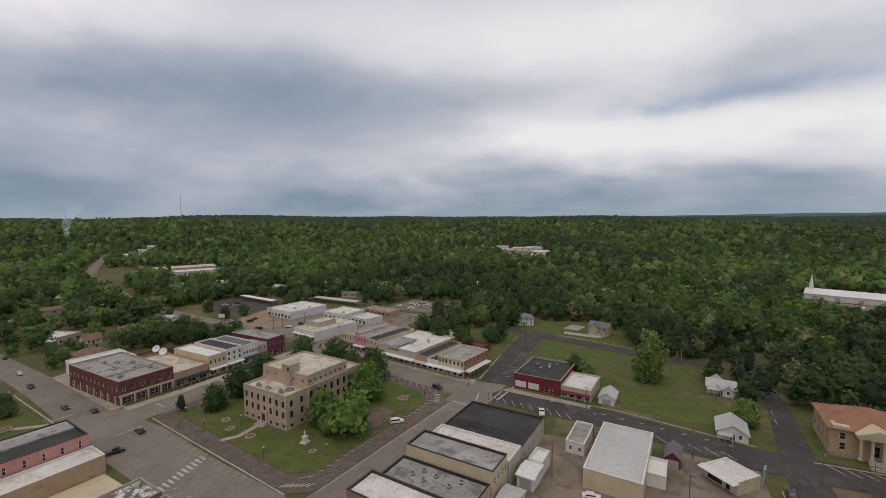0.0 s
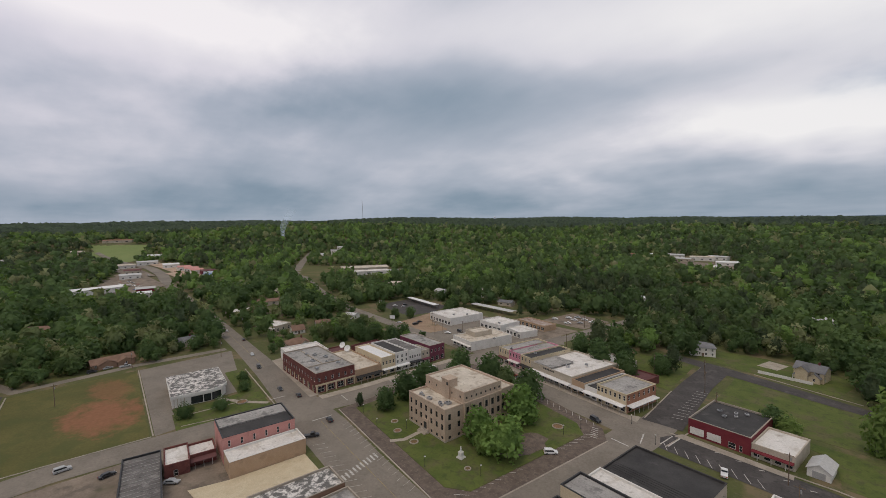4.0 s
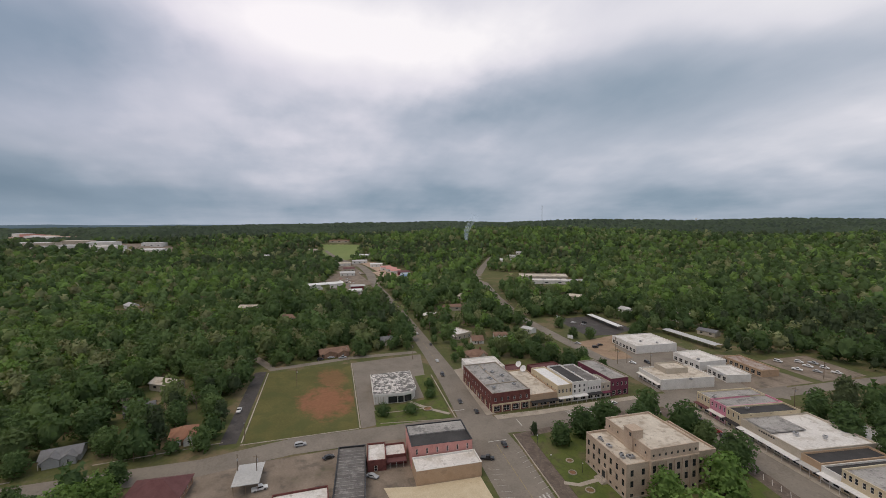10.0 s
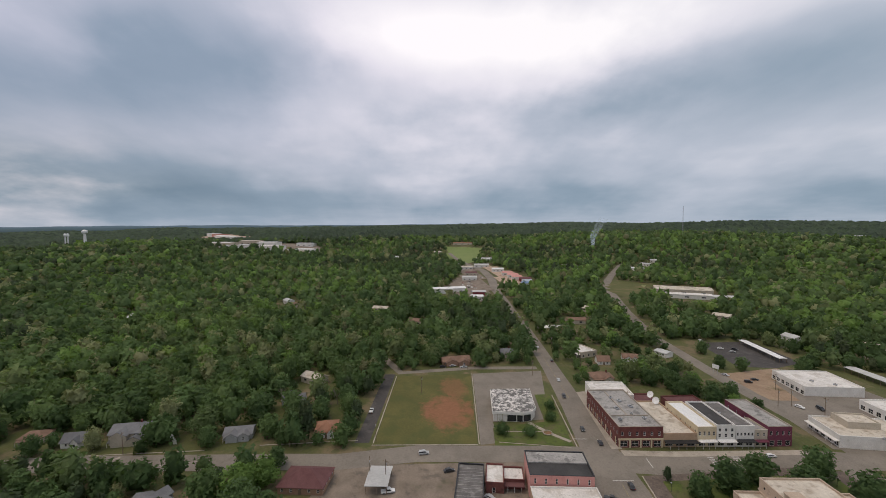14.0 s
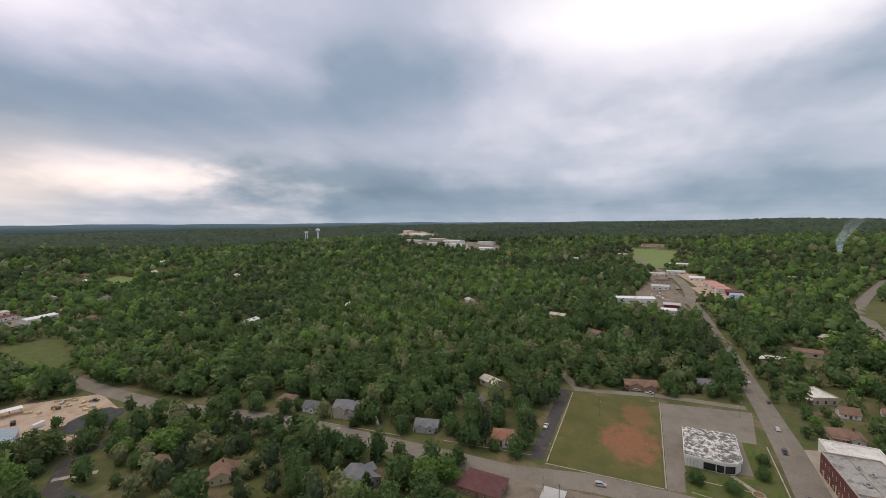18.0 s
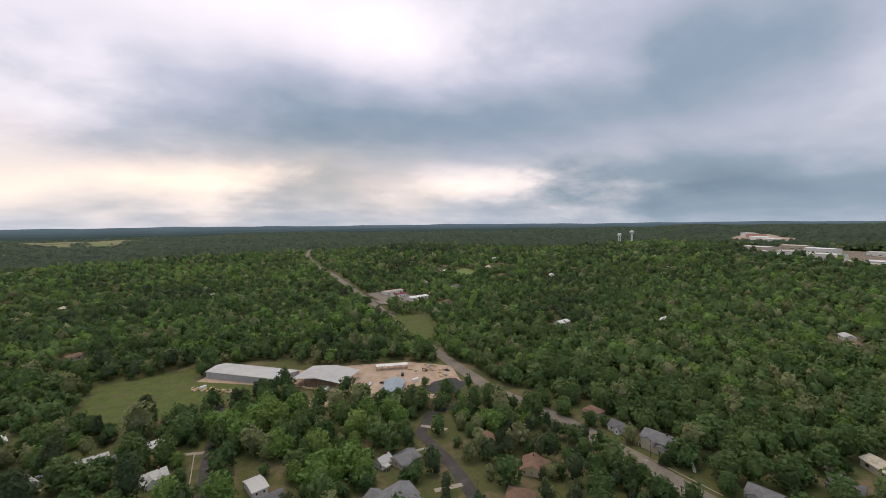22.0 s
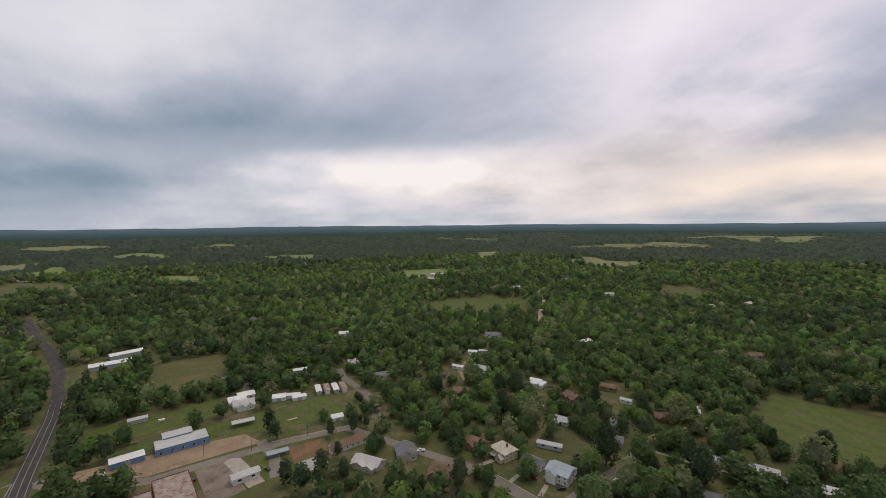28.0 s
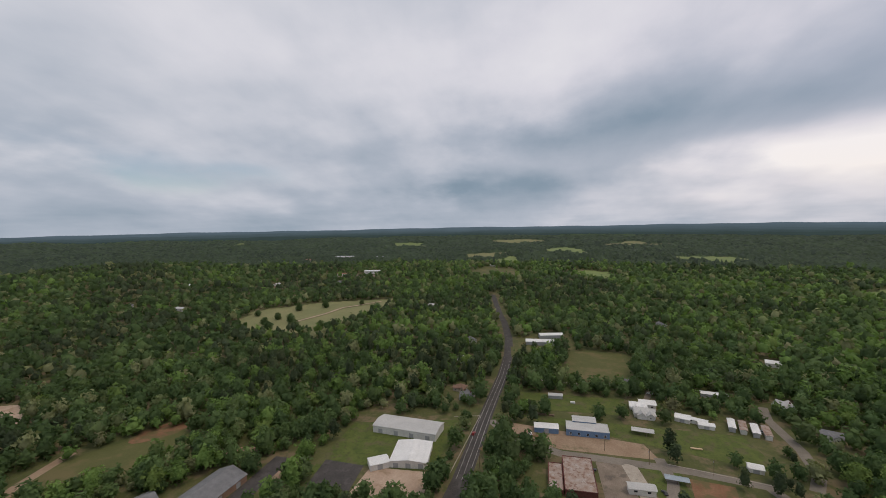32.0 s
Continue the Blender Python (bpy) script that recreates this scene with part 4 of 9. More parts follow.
def flat_roof(root, w, d, z, top, roof, coping, at=None, label=""):
    at = at or Matrix()
    bm = bmesh.new()
    box(bm, 0.02, 0.02, z - 0.25, w - 0.02, d - 0.02, z)
    part("roof", bm, roof, root, label, at)
    bm = bmesh.new()
    loops = []
    for inset, zz in ((0.004, z), (0.004, top - 0.1), (-0.06, top - 0.1), (-0.06, top + 0.06), (0.35, top + 0.06), (0.35, z)):
        loops.append([bm.verts.new(p) for p in ((inset, inset, zz), (w - inset, inset, zz), (w - inset, d - inset, zz), (inset, d - inset, zz))])
    for p, q in zip(loops, loops[1:] + loops[:1]):
        for i in range(4):
            bm.faces.new((p[i], p[(i + 1) % 4], q[(i + 1) % 4], q[i]))
    part("coping", bm, coping, root, at=at)


def awning(root, w, x0, y, z, deep, material, posts=0, label="", at=None, drop=0.25):
    bm = bmesh.new()
    face(bm, (x0, y, z), (x0 + w, y, z), (x0 + w, y - deep, z - drop), (x0, y - deep, z - drop))
    box(bm, x0, y - deep, z - drop - 0.25, x0 + w, y - deep + 0.1, z - drop)
    box(bm, x0, y - deep + 0.1, z - drop - 0.14, x0 + w, y, z - drop - 0.06)
    weld(bm)
    part("awning", bm, material, root, label, at)
    for i in range(posts):
        bm = bmesh.new()
        x = x0 + w * (i + 0.5) / posts
        rod(bm, (x, y - deep + 0.2, 0), (x, y - deep + 0.2, z - drop - 0.2), 0.07)
        part("post", bm, M["white_wall"], root, at=at)


def store(name, a, b, depth, h, wall, roof, label, category="shop", holes=None, coping=None, trim=None, mats=None, parapet=0.6, canopy=None):
    m, w = on_edge(a, b)
    root = thing(name, m, label, category)
    walls(root, w, depth, 0, h, wall, holes(w, depth) if holes else {}, trim or M["white_wall"], mats=mats)
    flat_roof(root, w, depth, h - parapet, h, roof, coping or wall)
    if canopy:
        awning(root, w - 0.4, 0.2, 0, canopy[0], canopy[1], canopy[2], canopy[3])
    c = m @ Vector((w / 2, depth / 2, 0))
    FOOT.append((c.x, c.y, math.hypot(w, depth) / 2 + 2))
    return root, m, w


def gable(root, w, d, z, rise, over, roof, along=True, wall=None, at=None, ribs=0, label="", ends=(True, True)):
    """A pitched roof over a w x d plan; along: the ridge runs along x."""
    at = at or Matrix()
    if not along:
        at, w, d = at @ pose(w, 0, 0, 0, 0, 90), d, w
    t, bm = 0.14, bmesh.new()
    drop = rise * over / (d / 2)
    xs = [(-over, 0.0)]
    for i in range(ribs):
        x = -over + (w + 2 * over) * (i + 0.5) / ribs
        xs += [(x - 0.08, 0.0), (x, 0.09), (x + 0.08, 0.0)]
    xs.append((w + over, 0.0))
    lines = [[bm.verts.new((x, y, zz + t + up)) for x, up in xs] for y, zz in ((-over, z - drop), (d / 2, z + rise), (d + over, z - drop))]
    under = [[bm.verts.new((x, y, zz)) for x in (-over, w + over)] for y, zz in ((-over, z - drop), (d / 2, z + rise), (d + over, z - drop))]
    for a, b, c, e in ((lines[0], lines[1], under[0], under[1]), (lines[1], lines[2], under[1], under[2])):
        for i in range(len(xs) - 1):
            bm.faces.new((a[i], a[i + 1], b[i + 1], b[i]))
        bm.faces.new((c[0], e[0], e[1], c[1]))
        bm.faces.new((a[0], b[0], e[0], c[0]))
        bm.faces.new((a[-1], c[1], e[1], b[-1]))
    for ln, un in ((lines[0], under[0]), (lines[2], under[2])):
        bm.faces.new([*ln, un[1], un[0]])
    weld(bm)
    part("roof", bm, roof, root, label, at)
    if wall:
        for x, shown in ((0.0, ends[0]), (w, ends[1])):
            if not shown:
                continue
            bm = bmesh.new()
            k = 0.1 if x == 0.0 else -0.1
            prof = ((0, z), (d, z), (d / 2, z + rise))
            a = [bm.verts.new((x, y, zz)) for y, zz in prof]
            b2 = [bm.verts.new((x + k, y, zz)) for y, zz in prof]
            bm.faces.new(a)
            bm.faces.new(b2)
            for i in range(3):
                bm.faces.new((a[i], a[(i + 1) % 3], b2[(i + 1) % 3], b2[i]))
            part("gable_wall", bm, wall, root, at=at)


def hip(root, w, d, z, rise, over, roof, at=None, label=""):
    bm = bmesh.new()
    lo = [bm.verts.new(p) for p in ((-over, -over, z), (w + over, -over, z), (w + over, d + over, z), (-over, d + over, z))]
    lo2 = [bm.verts.new(p) for p in ((-over, -over, z - 0.15), (w + over, -over, z - 0.15), (w + over, d + over, z - 0.15), (-over, d + over, z - 0.15))]
    k = min(w, d) / 2
    if w >= d:
        r = [bm.verts.new((k, d / 2, z + rise)), bm.verts.new((w - k + 0.01, d / 2, z + rise))]
        fs = ((lo[0], lo[1], r[1], r[0]), (lo[1], lo[2], r[1]), (lo[2], lo[3], r[0], r[1]), (lo[3], lo[0], r[0]))
    else:
        r = [bm.verts.new((w / 2, k, z + rise)), bm.verts.new((w / 2, d - k + 0.01, z + rise))]
        fs = ((lo[0], lo[1], r[0]), (lo[1], lo[2], r[1], r[0]), (lo[2], lo[3], r[1]), (lo[3], lo[0], r[0], r[1]))
    for f in fs:
        bm.faces.new(f)
    bm.faces.new(lo2)
    for i in range(4):
        bm.faces.new((lo[i], lo[(i + 1) % 4], lo2[(i + 1) % 4], lo2[i]))
    part("roof", bm, roof, root, label, at)


def door(root, x, y, material, turn=0, w=1.0, h=2.1, at=None):
    bm = bmesh.new()
    box(bm, -w / 2, -0.05, 0.02, w / 2, 0.03, h)
    box(bm, -w / 2 - 0.1, -0.09, 0.0, -w / 2, 0.02, h + 0.1)
    box(bm, w / 2, -0.09, 0.0, w / 2 + 0.1, 0.02, h + 0.1)
    part("door", bm, material, root, at=(at or Matrix()) @ pose(x, y, 0, 0, 0, turn))


def shed(name, a, b, depth, h, wall, roof, label, rise=1.2, along=True, category="shed", doors=1, ribs=10, open_sides=False, over=0.4):
    m, w = on_edge(a, b)
    root = thing(name, m, label, category)
    if open_sides:
        nx = max(2, round(w / 5))
        for i in range(nx + 1):
            for y in (0.15, depth - 0.15):
                bm = bmesh.new()
                x = 0.15 + (w - 0.3) * i / nx
                box(bm, x - 0.1, y - 0.1, 0, x + 0.1, y + 0.1, h)
                part("post", bm, M["wood"], root)
    else:
        walls(root, w, depth, 0, h, wall, {}, M["white_wall"])
        for i in range(doors):
            door(root, w * (i + 0.5) / doors, 0, M["grey_wall"], 0, 3.0, min(3.2, h - 0.6))
    gable(root, w, depth, h, rise, over, roof, along, None if open_sides else wall, ribs=ribs)
    c = m @ Vector((w / 2, depth / 2, 0))
    FOOT.append((c.x, c.y, math.hypot(w, depth) / 2 + (13 if name == "far_building" else 2)))
    return root


def house(x, y, w, d, turn, wall, roof, label, h=3.0, rise=2.2, hipped=False, wing=True, porch=True, storeys=1, chimney=False):
    m = Matrix.Translation((x, y, float(height(x, y)))) @ Matrix.Rotation(radians(turn), 4, "Z") @ Matrix.Translation((-w / 2, -d / 2, 0))
    if (Matrix.Rotation(radians(turn), 3, "Z") @ Vector((0, -1, 0))).xy.dot(Vector((x, y))) > 0:
        m = m @ pose(w, d, 0, 0, 0, 180)
    root = thing("house", m, label, "house")
    hh = h * (1 + 0.82 * (storeys - 1))
    holes = {}
    for s, wide in ((0, w), (1, d), (2, w), (3, d)):
        mm, _ = sides(w, d)[s]
        c = m @ mm @ Vector((wide / 2, 0, 0))
        away = (m @ mm).to_3x3() @ Vector((0, -1, 0))
        if away.xy.dot(c.xy) > 0.35 * c.xy.length:
            continue
        holes[s] = [o for k in range(storeys) for o in row(max(2, int(wide / 3.2)), wide, 1.0, 0.9 + k * h * 0.84, 1.4)]
    walls(root, w, d, 0, hh, wall, holes, M["white_wall"])
    if hipped:
        hip(root, w, d, hh, rise, 0.5, roof)
    else:
        gable(root, w, d, hh, rise, 0.5, roof, w >= d, wall)
    door(root, w * 0.5, -0.01, M["wood"])
    if not hipped and w >= 10:
        # a gable across the main roof, to the back or the front
        back = int(x) % 4 == 0
        cw, cd = w * 0.42, d * 0.5 + 2.6
        at = pose(w * 0.12, d * 0.5, 0) if back else pose(w * 0.12 + cw, d * 0.5, 0, 0, 0, 180)
        for i, (mm, wide) in enumerate(sides(cw, cd)):
            if i != 0:
                bm = bmesh.new()
                wall_face(bm, wide, 0, hh, [])
                part("wing_wall", bm, wall, root, at=at @ mm)
        gable(root, cw, cd, hh, rise * 0.82, 0.4, roof, False, wall, at, ends=(False, True))
    if wing:
        at = pose(w * 0.55, -w * 0.18, 0)
        ww, wd = w * 0.38, w * 0.18 + 1.0
        for i, (mm, wide) in enumerate(sides(ww, wd)):
            if i != 2:
                bm = bmesh.new()
                wall_face(bm, wide, 0, h, row(1, wide, 1.1, 0.9, 1.4) if i == 0 else [])
                weld(bm)
                me = bpy.data.meshes.new("wall")
                bm.to_mesh(me)
                bm.free()
                me.materials.append(wall)
                part("wing_wall", me, None, root, at=at @ mm)
        sash, pane = window_meshes(1.1, 1.4, M["white_wall"])
        wn = part("window", sash, None, root, at=at @ pose(ww / 2, 0.13, 0.9))
        part("pane", pane, None, wn, at=pose(0, 0.02, 0))
        gable(root, ww, wd + 1.5, h - 0.05, rise * 0.75, 0.4, roof, False, wall, at, ends=(True, False))
    if porch:
        bm = bmesh.new()
        face(bm, (0.3, -2.4, 2.35), (w * 0.5, -2.4, 2.35), (w * 0.5, 0, 2.8), (0.3, 0, 2.8))
        box(bm, 0.3, -2.4, 2.2, w * 0.5, -2.25, 2.35)
        part("porch_roof", bm, roof, root)
        for px in (0.45, w * 0.25, w * 0.5 - 0.15):
            bm = bmesh.new()
            box(bm, px - 0.07, -2.35, 0, px + 0.07, -2.21, 2.25)
            part("porch_post", bm, M["white_wall"], root)
    if chimney:
        bm = bmesh.new()
        box(bm, w * 0.7, d * 0.5 - 0.4, hh, w * 0.7 + 0.8, d * 0.5 + 0.4, hh + rise + 1.2)
        part("chimney", bm, M["brick_red"], root)
    FOOT.append((x, y, math.hypot(w, d) / 2 - 0.5))
    return root


def far_hall(name, x, y, w, d, h, turn, wall, roof, label, category, rise):
    """A building far off: walls with their gables, a pitched roof and a row of windows."""
    m = Matrix.Translation((x, y, float(height(x, y)) + 0.6)) @ Matrix.Rotation(radians(turn), 4, "Z") @ Matrix.Translation((-w / 2, -d / 2, 0))
    root = thing(name, m, label, category)
    bm = bmesh.new()
    prof = ((0, -4), (d, -4), (d, h), (d / 2, h + rise), (0, h))
    a, b = [[bm.verts.new((xx, yy, zz)) for yy, zz in prof] for xx in (0, w)]
    bm.faces.new(a)
    bm.faces.new(b)
    for i in range(5):
        bm.faces.new((a[i], a[(i + 1) % 5], b[(i + 1) % 5], b[i]))
    part("wall", bm, wall, root)
    gable(root, w, d, h + 0.05, rise, 0.6, roof)

    def pane():
        bm = bmesh.new()
        box(bm, -0.5, -0.03, 0, 0.5, 0.03, 1)
        return mesh_of("window", bm, M["glass"])

    for k in range(2 if w < 20 else 3):
        n = 2 if w < 20 else 3
        for yy in [min((-0.02, d + 0.02), key=lambda v: (m @ Vector((w / 2, v, 0))).xy.length)]:
            part("window", cached("far_window", pane), None, root, at=pose(w * (k + 0.5) / n, yy, 1.0) @ Matrix.Diagonal((w / n * 0.26, 1, min(1.5, h * 0.36), 1)))
    FOOT.append((x, y, math.hypot(w, d) / 2 + 3))
    r = math.hypot(x, y)
    k = 1 - (math.hypot(w, d) / 2 + 9) / r
    FOOT.append((x * k, y * k, max(w, d) * 0.4 + 5))

# ---------------------------------------------------------------- the courthouse square
def courthouse():
    m, w = on_edge((-128, 113.2), (-104.6, 109.8))
    root = thing("courthouse", m, "pale limestone courthouse with three storeys and a flat roof", "courthouse")
    lime, roof, trim = M["limestone"], M["roof_cream"], M["dark_metal"]

    def floors(wide, n, tops=(1.0, 4.4, 8.2), hs=(1.1, 2.2, 2.2), width=1.25):
        return [o for z, h in zip(tops, hs) for o in row(n, wide, width, z, h)]

    low = {0: floors(w, 7), 1: floors(9, 2), 3: floors(9, 2)}
    walls(root, w, 9, 0, 12.6, lime, low, trim)
    flat_roof(root, w, 9, 11.9, 12.6, roof, lime)
    main = pose(-0.6, 9, 0)
    mw, md = w + 1.2, 20
    sides_main = {1: [*floors(md, 6, (1.0, 4.4, 8.4), (1.1, 2.4, 2.6), 1.4), *row(8, md, 0.8, 14.2, 0.9)], 0: row(5, mw, 0.8, 14.2, 0.9), 3: [*floors(md, 6), *row(8, md, 0.8, 14.2, 0.9)], 2: row(8, mw, 0.8, 14.2, 0.9)}
    walls(root, mw, md, 0, 17.0, lime, sides_main, trim, main)
    flat_roof(root, mw, md, 16.4, 17.0, roof, lime, main)
    back = pose(0.6, 29, 0)
    walls(root, w - 1.2, 9, 0, 12.6, lime, {1: floors(9, 2), 2: floors(w - 1.2, 7), 3: floors(9, 2)}, trim, back)
    flat_roof(root, w - 1.2, 9, 11.9, 12.6, roof, lime, back)
    for i in range(7):
        bm = bmesh.new()
        y = 9 + md * i / 6
        box(bm, w + 0.6, min(max(y - 0.35, 9.0), 28.3), 0, w + 1.0, min(max(y + 0.35, 9.7), 29.0), 12.2)
        part("pilaster", bm, lime, root)
    bm = bmesh.new()
    box(bm, w + 0.62, 8.9, 12.6, w + 1.1, 29.1, 13.1)
    box(bm, -1.1, 8.9, 12.6, -0.62, 29.1, 13.1)
    part("cornice", bm, lime, root)
    bm = bmesh.new()
    box(bm, 11.5, 8.2, 11.95, 16.0, 12.6, 19.4)
    box(bm, 11.3, 8.0, 19.4, 16.2, 12.8, 19.7)
    part("penthouse", bm, lime, root)
    bm = bmesh.new()
    box(bm, 14.4, 8.16, 17.3, 15.4, 8.2, 18.6)
    part("louvre", bm, M["dark_metal"], root)
    bm = bmesh.new()
    box(bm, -0.15, -0.2, 0, w + 0.15, -0.004, 0.9)
    box(bm, w + 0.004, -0.2, 0, w + 0.2, 9, 0.9)
    part("plinth", bm, M["concrete"], root)
    bm = bmesh.new()
    for k in range(5):
        box(bm, w / 2 - 2.6 + 0.1 * k, -3.4 + 0.6 * k, 0, w / 2 + 2.6 - 0.1 * k, -0.2, 0.3 * (k + 1))
    part("steps", bm, M["concrete"], root)
    bm = bmesh.new()
    box(bm, w / 2 - 1.7, -0.5, 1.5, w / 2 + 1.7, -0.004, 5.2)
    part("entrance", bm, lime, root)
    bm = bmesh.new()
    box(bm, w / 2 - 0.9, -0.54, 1.52, w / 2 + 0.9, -0.505, 4.0)
    part("door", bm, M["dark_metal"], root)
    c = m @ Vector((w / 2, 19, 0))
    FOOT.append((c.x, c.y, 20))
    rng = random.Random(4)
    for k in range(7):
        p = m @ Vector((rng.uniform(2, w - 3), rng.uniform(2, 7), 11.9))
        roof_unit(p.x, p.y, 11.9, rng.uniform(0.8, 2.2), rng.uniform(0.7, 1.4), rng.uniform(0.6, 1.2), rng.uniform(-8, 8))


def roof_unit(x, y, z, w=1.6, d=1.3, h=1.0, turn=0.0):
    root = thing("air_conditioner", pose(x, y, z, 0, 0, turn), "grey metal air conditioner standing on a flat roof", "air conditioner", "roof units")
    bm = bmesh.new()
    box(bm, -w / 2, -d / 2, 0.12, w / 2, d / 2, h)
    bmesh.ops.bevel(bm, geom=bm.edges[:], offset=0.05, segments=1, affect="EDGES")
    part("casing", bm, M["steel"], root)
    bm = bmesh.new()
    for sx in (-1, 1):
        box(bm, sx * w * 0.4 - 0.06, -d / 2, 0, sx * w * 0.4 + 0.06, d / 2, 0.12)
    part("base_rail", bm, M["dark_metal"], root)
    bm = bmesh.new()
    rod(bm, (0, 0, h), (0, 0, h + 0.08), min(w, d) * 0.36, sides=12)
    part("fan_guard", bm, M["dark_metal"], root)


courthouse()


def monument():
    root = thing("monument", pose(-93.8, 106.3, 0.32) @ Matrix.Scale(0.82, 4), "white marble statue monument on a stepped pedestal", "monument")
    bm = bmesh.new()
    for k, (s, z0, z1) in enumerate(((1.5, 0, 0.35), (1.15, 0.35, 0.7), (0.8, 0.7, 2.4), (0.95, 2.4, 2.6))):
        box(bm, -s, -s, z0, s, s, z1)
    part("pedestal", bm, M["marble"], root)
    bm = bmesh.new()
    rings = ((0.42, 2.6), (0.34, 3.3), (0.40, 4.0), (0.30, 4.35), (0.16, 4.5), (0.2, 4.75), (0.08, 5.0))
    for (ra, za), (rb, zb) in zip(rings, rings[1:]):
        rod(bm, (0, 0, za), (0, 0, zb), ra, rb, 10)
    part("statue", bm, M["marble"], root)


monument()


def square():
    # west row, fronts towards the square
    two = lambda n, w=1.0, z=5.6, h=1.9: (lambda wd, dp: {0: [*row(max(2, n // 2), wd, 2.6, 0.6, 2.3), *row(n, wd, w, z, h)]})
    def brick_holes(wd, dp):
        return {0: [*row(4, wd, 3.2, 0.5, 2.6), *row(6, wd, 1.1, 5.6, 1.9)], 3: [*row(12, dp, 1.1, 5.6, 1.9), *row(8, dp, 1.6, 1.0, 2.2)]}
    r, m, w = store("brick_building", (-181, 101), (-178.7, 121.5), 44, 10, M["brick_red"], M["roof_grey"], "two-storey dark red brick corner building with a grey roof", "building", brick_holes, M["concrete"])
    for u, v, s in ((4, 8, 1.6), (7, 20, 2.4), (12, 14, 1.2), (15, 22, 2.2), (9, 33, 1.4), (16, 9, 1.8), (12, 29, 2.0)):
        p = m @ Vector((u, v, 0))
        roof_unit(p.x, p.y, 9.4, s, s * 0.8, 0.9, 10)
    bm = bmesh.new()
    box(bm, -0.25, -0.25, 3.6, w + 0.25, -0.004, 4.4)
    part("cornice", bm, M["cream"], r, "cream painted shopfront band")
    for k in range(5):
        bm = bmesh.new()
        u = 0.05 + (w - 0.8) * k / 4
        box(bm, u, -0.22, 0, u + 0.7, -0.005, 3.6)
        part("pilaster", bm, M["cream"], r)
    for k in range(7):
        bm = bmesh.new()
        box(bm, -0.2, 3 + 6 * k, 0, -0.005, 3.6 + 6 * k, 3.6)
        part("pilaster", bm, M["cream"], r)
    bm = bmesh.new()
    box(bm, 1.2, 12.0, 9.44, w - 1.2, 12.5, 9.9)
    box(bm, 9.0, 12.5, 9.44, 9.5, 42, 9.8)
    part("roof_curb", bm, M["concrete"], r, "low curb dividing the roof")
    store("shop", (-178.7, 121.8), (-177, 137.1), 36.2, 6.6, M["brick_tan"], M["roof_cream"], "low tan brick shop with a cream roof", "shop", lambda wd, dp: {0: row(3, wd, 3.6, 0.5, 2.4)}, canopy=(3.4, 2.6, M["dark_metal"], 4))
    store("shop", (-176.9, 137.4), (-176, 146.1), 28.3, 9.6, M["cream"], M["metal_white"], "two-storey cream shop with a white roof", "shop", lambda wd, dp: {0: [*row(2, wd, 3.0, 0.5, 2.4), *row(4, wd, 1.0, 5.4, 2.0)], 3: row(7, dp, 0.9, 5.4, 1.8)}, canopy=(3.6, 2.2, M["metal_white"], 3))
    store("shop", (-176, 146.3), (-175, 154.9), 26.4, 10.4, M["white_wall"], M["roof_black"], "two-storey white shop with a black roof", "shop", lambda wd, dp: {0: [*row(2, wd, 3.0, 0.5, 2.4), *row(3, wd, 1.2, 7.2, 1.6), *row(3, wd, 1.2, 4.6, 1.6)]}, canopy=(3.6, 2.4, M["metal_white"], 3))
    store("shop", (-175, 155.2), (-174, 163.6), 26.4, 10.0, M["white_wall"], M["roof_worn"], "two-storey white shop with a patched dark roof", "shop", lambda wd, dp: {0: [*row(2, wd, 3.0, 0.5, 2.4), *row(5, wd, 1.0, 5.2, 1.5)]}, canopy=(3.6, 2.4, M["dark_metal"], 3))
    store("shop", (-174, 163.8), (-173.4, 169.7), 12.2, 8.0, M["tan_wall"], M["roof_grey"], "narrow two-storey shop squeezed between neighbours", "shop", lambda wd, dp: {0: [*row(2, wd, 1.6, 0.5, 2.3), *row(2, wd, 1.2, 5.0, 1.4)]}, canopy=(3.4, 2.0, M["purple"], 2))
    store("shop", (-173.3, 170), (-172.1, 181), 30.6, 9.6, M["purple"], M["roof_grey"], "two-storey purple painted shop with a grey roof", "shop", lambda wd, dp: {0: [*row(3, wd, 2.2, 0.5, 2.4), *row(4, wd, 1.1, 5.4, 1.9)], 1: row(5, dp, 1.0, 5.4, 1.7), 3: row(5, dp, 0.9, 6.2, 1.2)}, coping=M["concrete"])
    store("white_annex", (-245.8, 114.6), (-225.9, 111.1), 22.1, 6.5, M["white_wall"], M["roof_white"], "plain white low building behind the brick corner", "building")
    store("back_building", (-207, 125.2), (-204.9, 141.1), 22, 5.0, M["brick_red"], M["shingle_maroon"], "low building with a dark red roof", "building")
    store("back_building", (-203.3, 148.5), (-202.1, 167.6), 20.2, 4.6, M["brick_red"], M["shingle_maroon"], "low building with a dark red roof", "building")
    # north row
    r, m, w = store("shop", (-145, 199), (-136.5, 196.8), 30.5, 8.4, M["cream"], M["roof_grey"], "two-storey cream shop with arched windows", "shop", lambda wd, dp: {0: [*row(2, wd, 2.6, 0.5, 2.4), *row(4, wd, 0.9, 5.4, 2.0)]}, canopy=(3.6, 2.2, M["shingle_maroon"], 3))
    store("shop", (-136.5, 196.8), (-127.4, 194.6), 30.5, 8.4, M["pinkpaint"], M["roof_grey"], "two-storey bright pink shop with arched windows", "shop", lambda wd, dp: {0: [*row(2, wd, 2.6, 0.5, 2.4), *row(4, wd, 0.9, 5.4, 2.0)]}, canopy=(3.6, 2.2, M["white_wall"], 3))
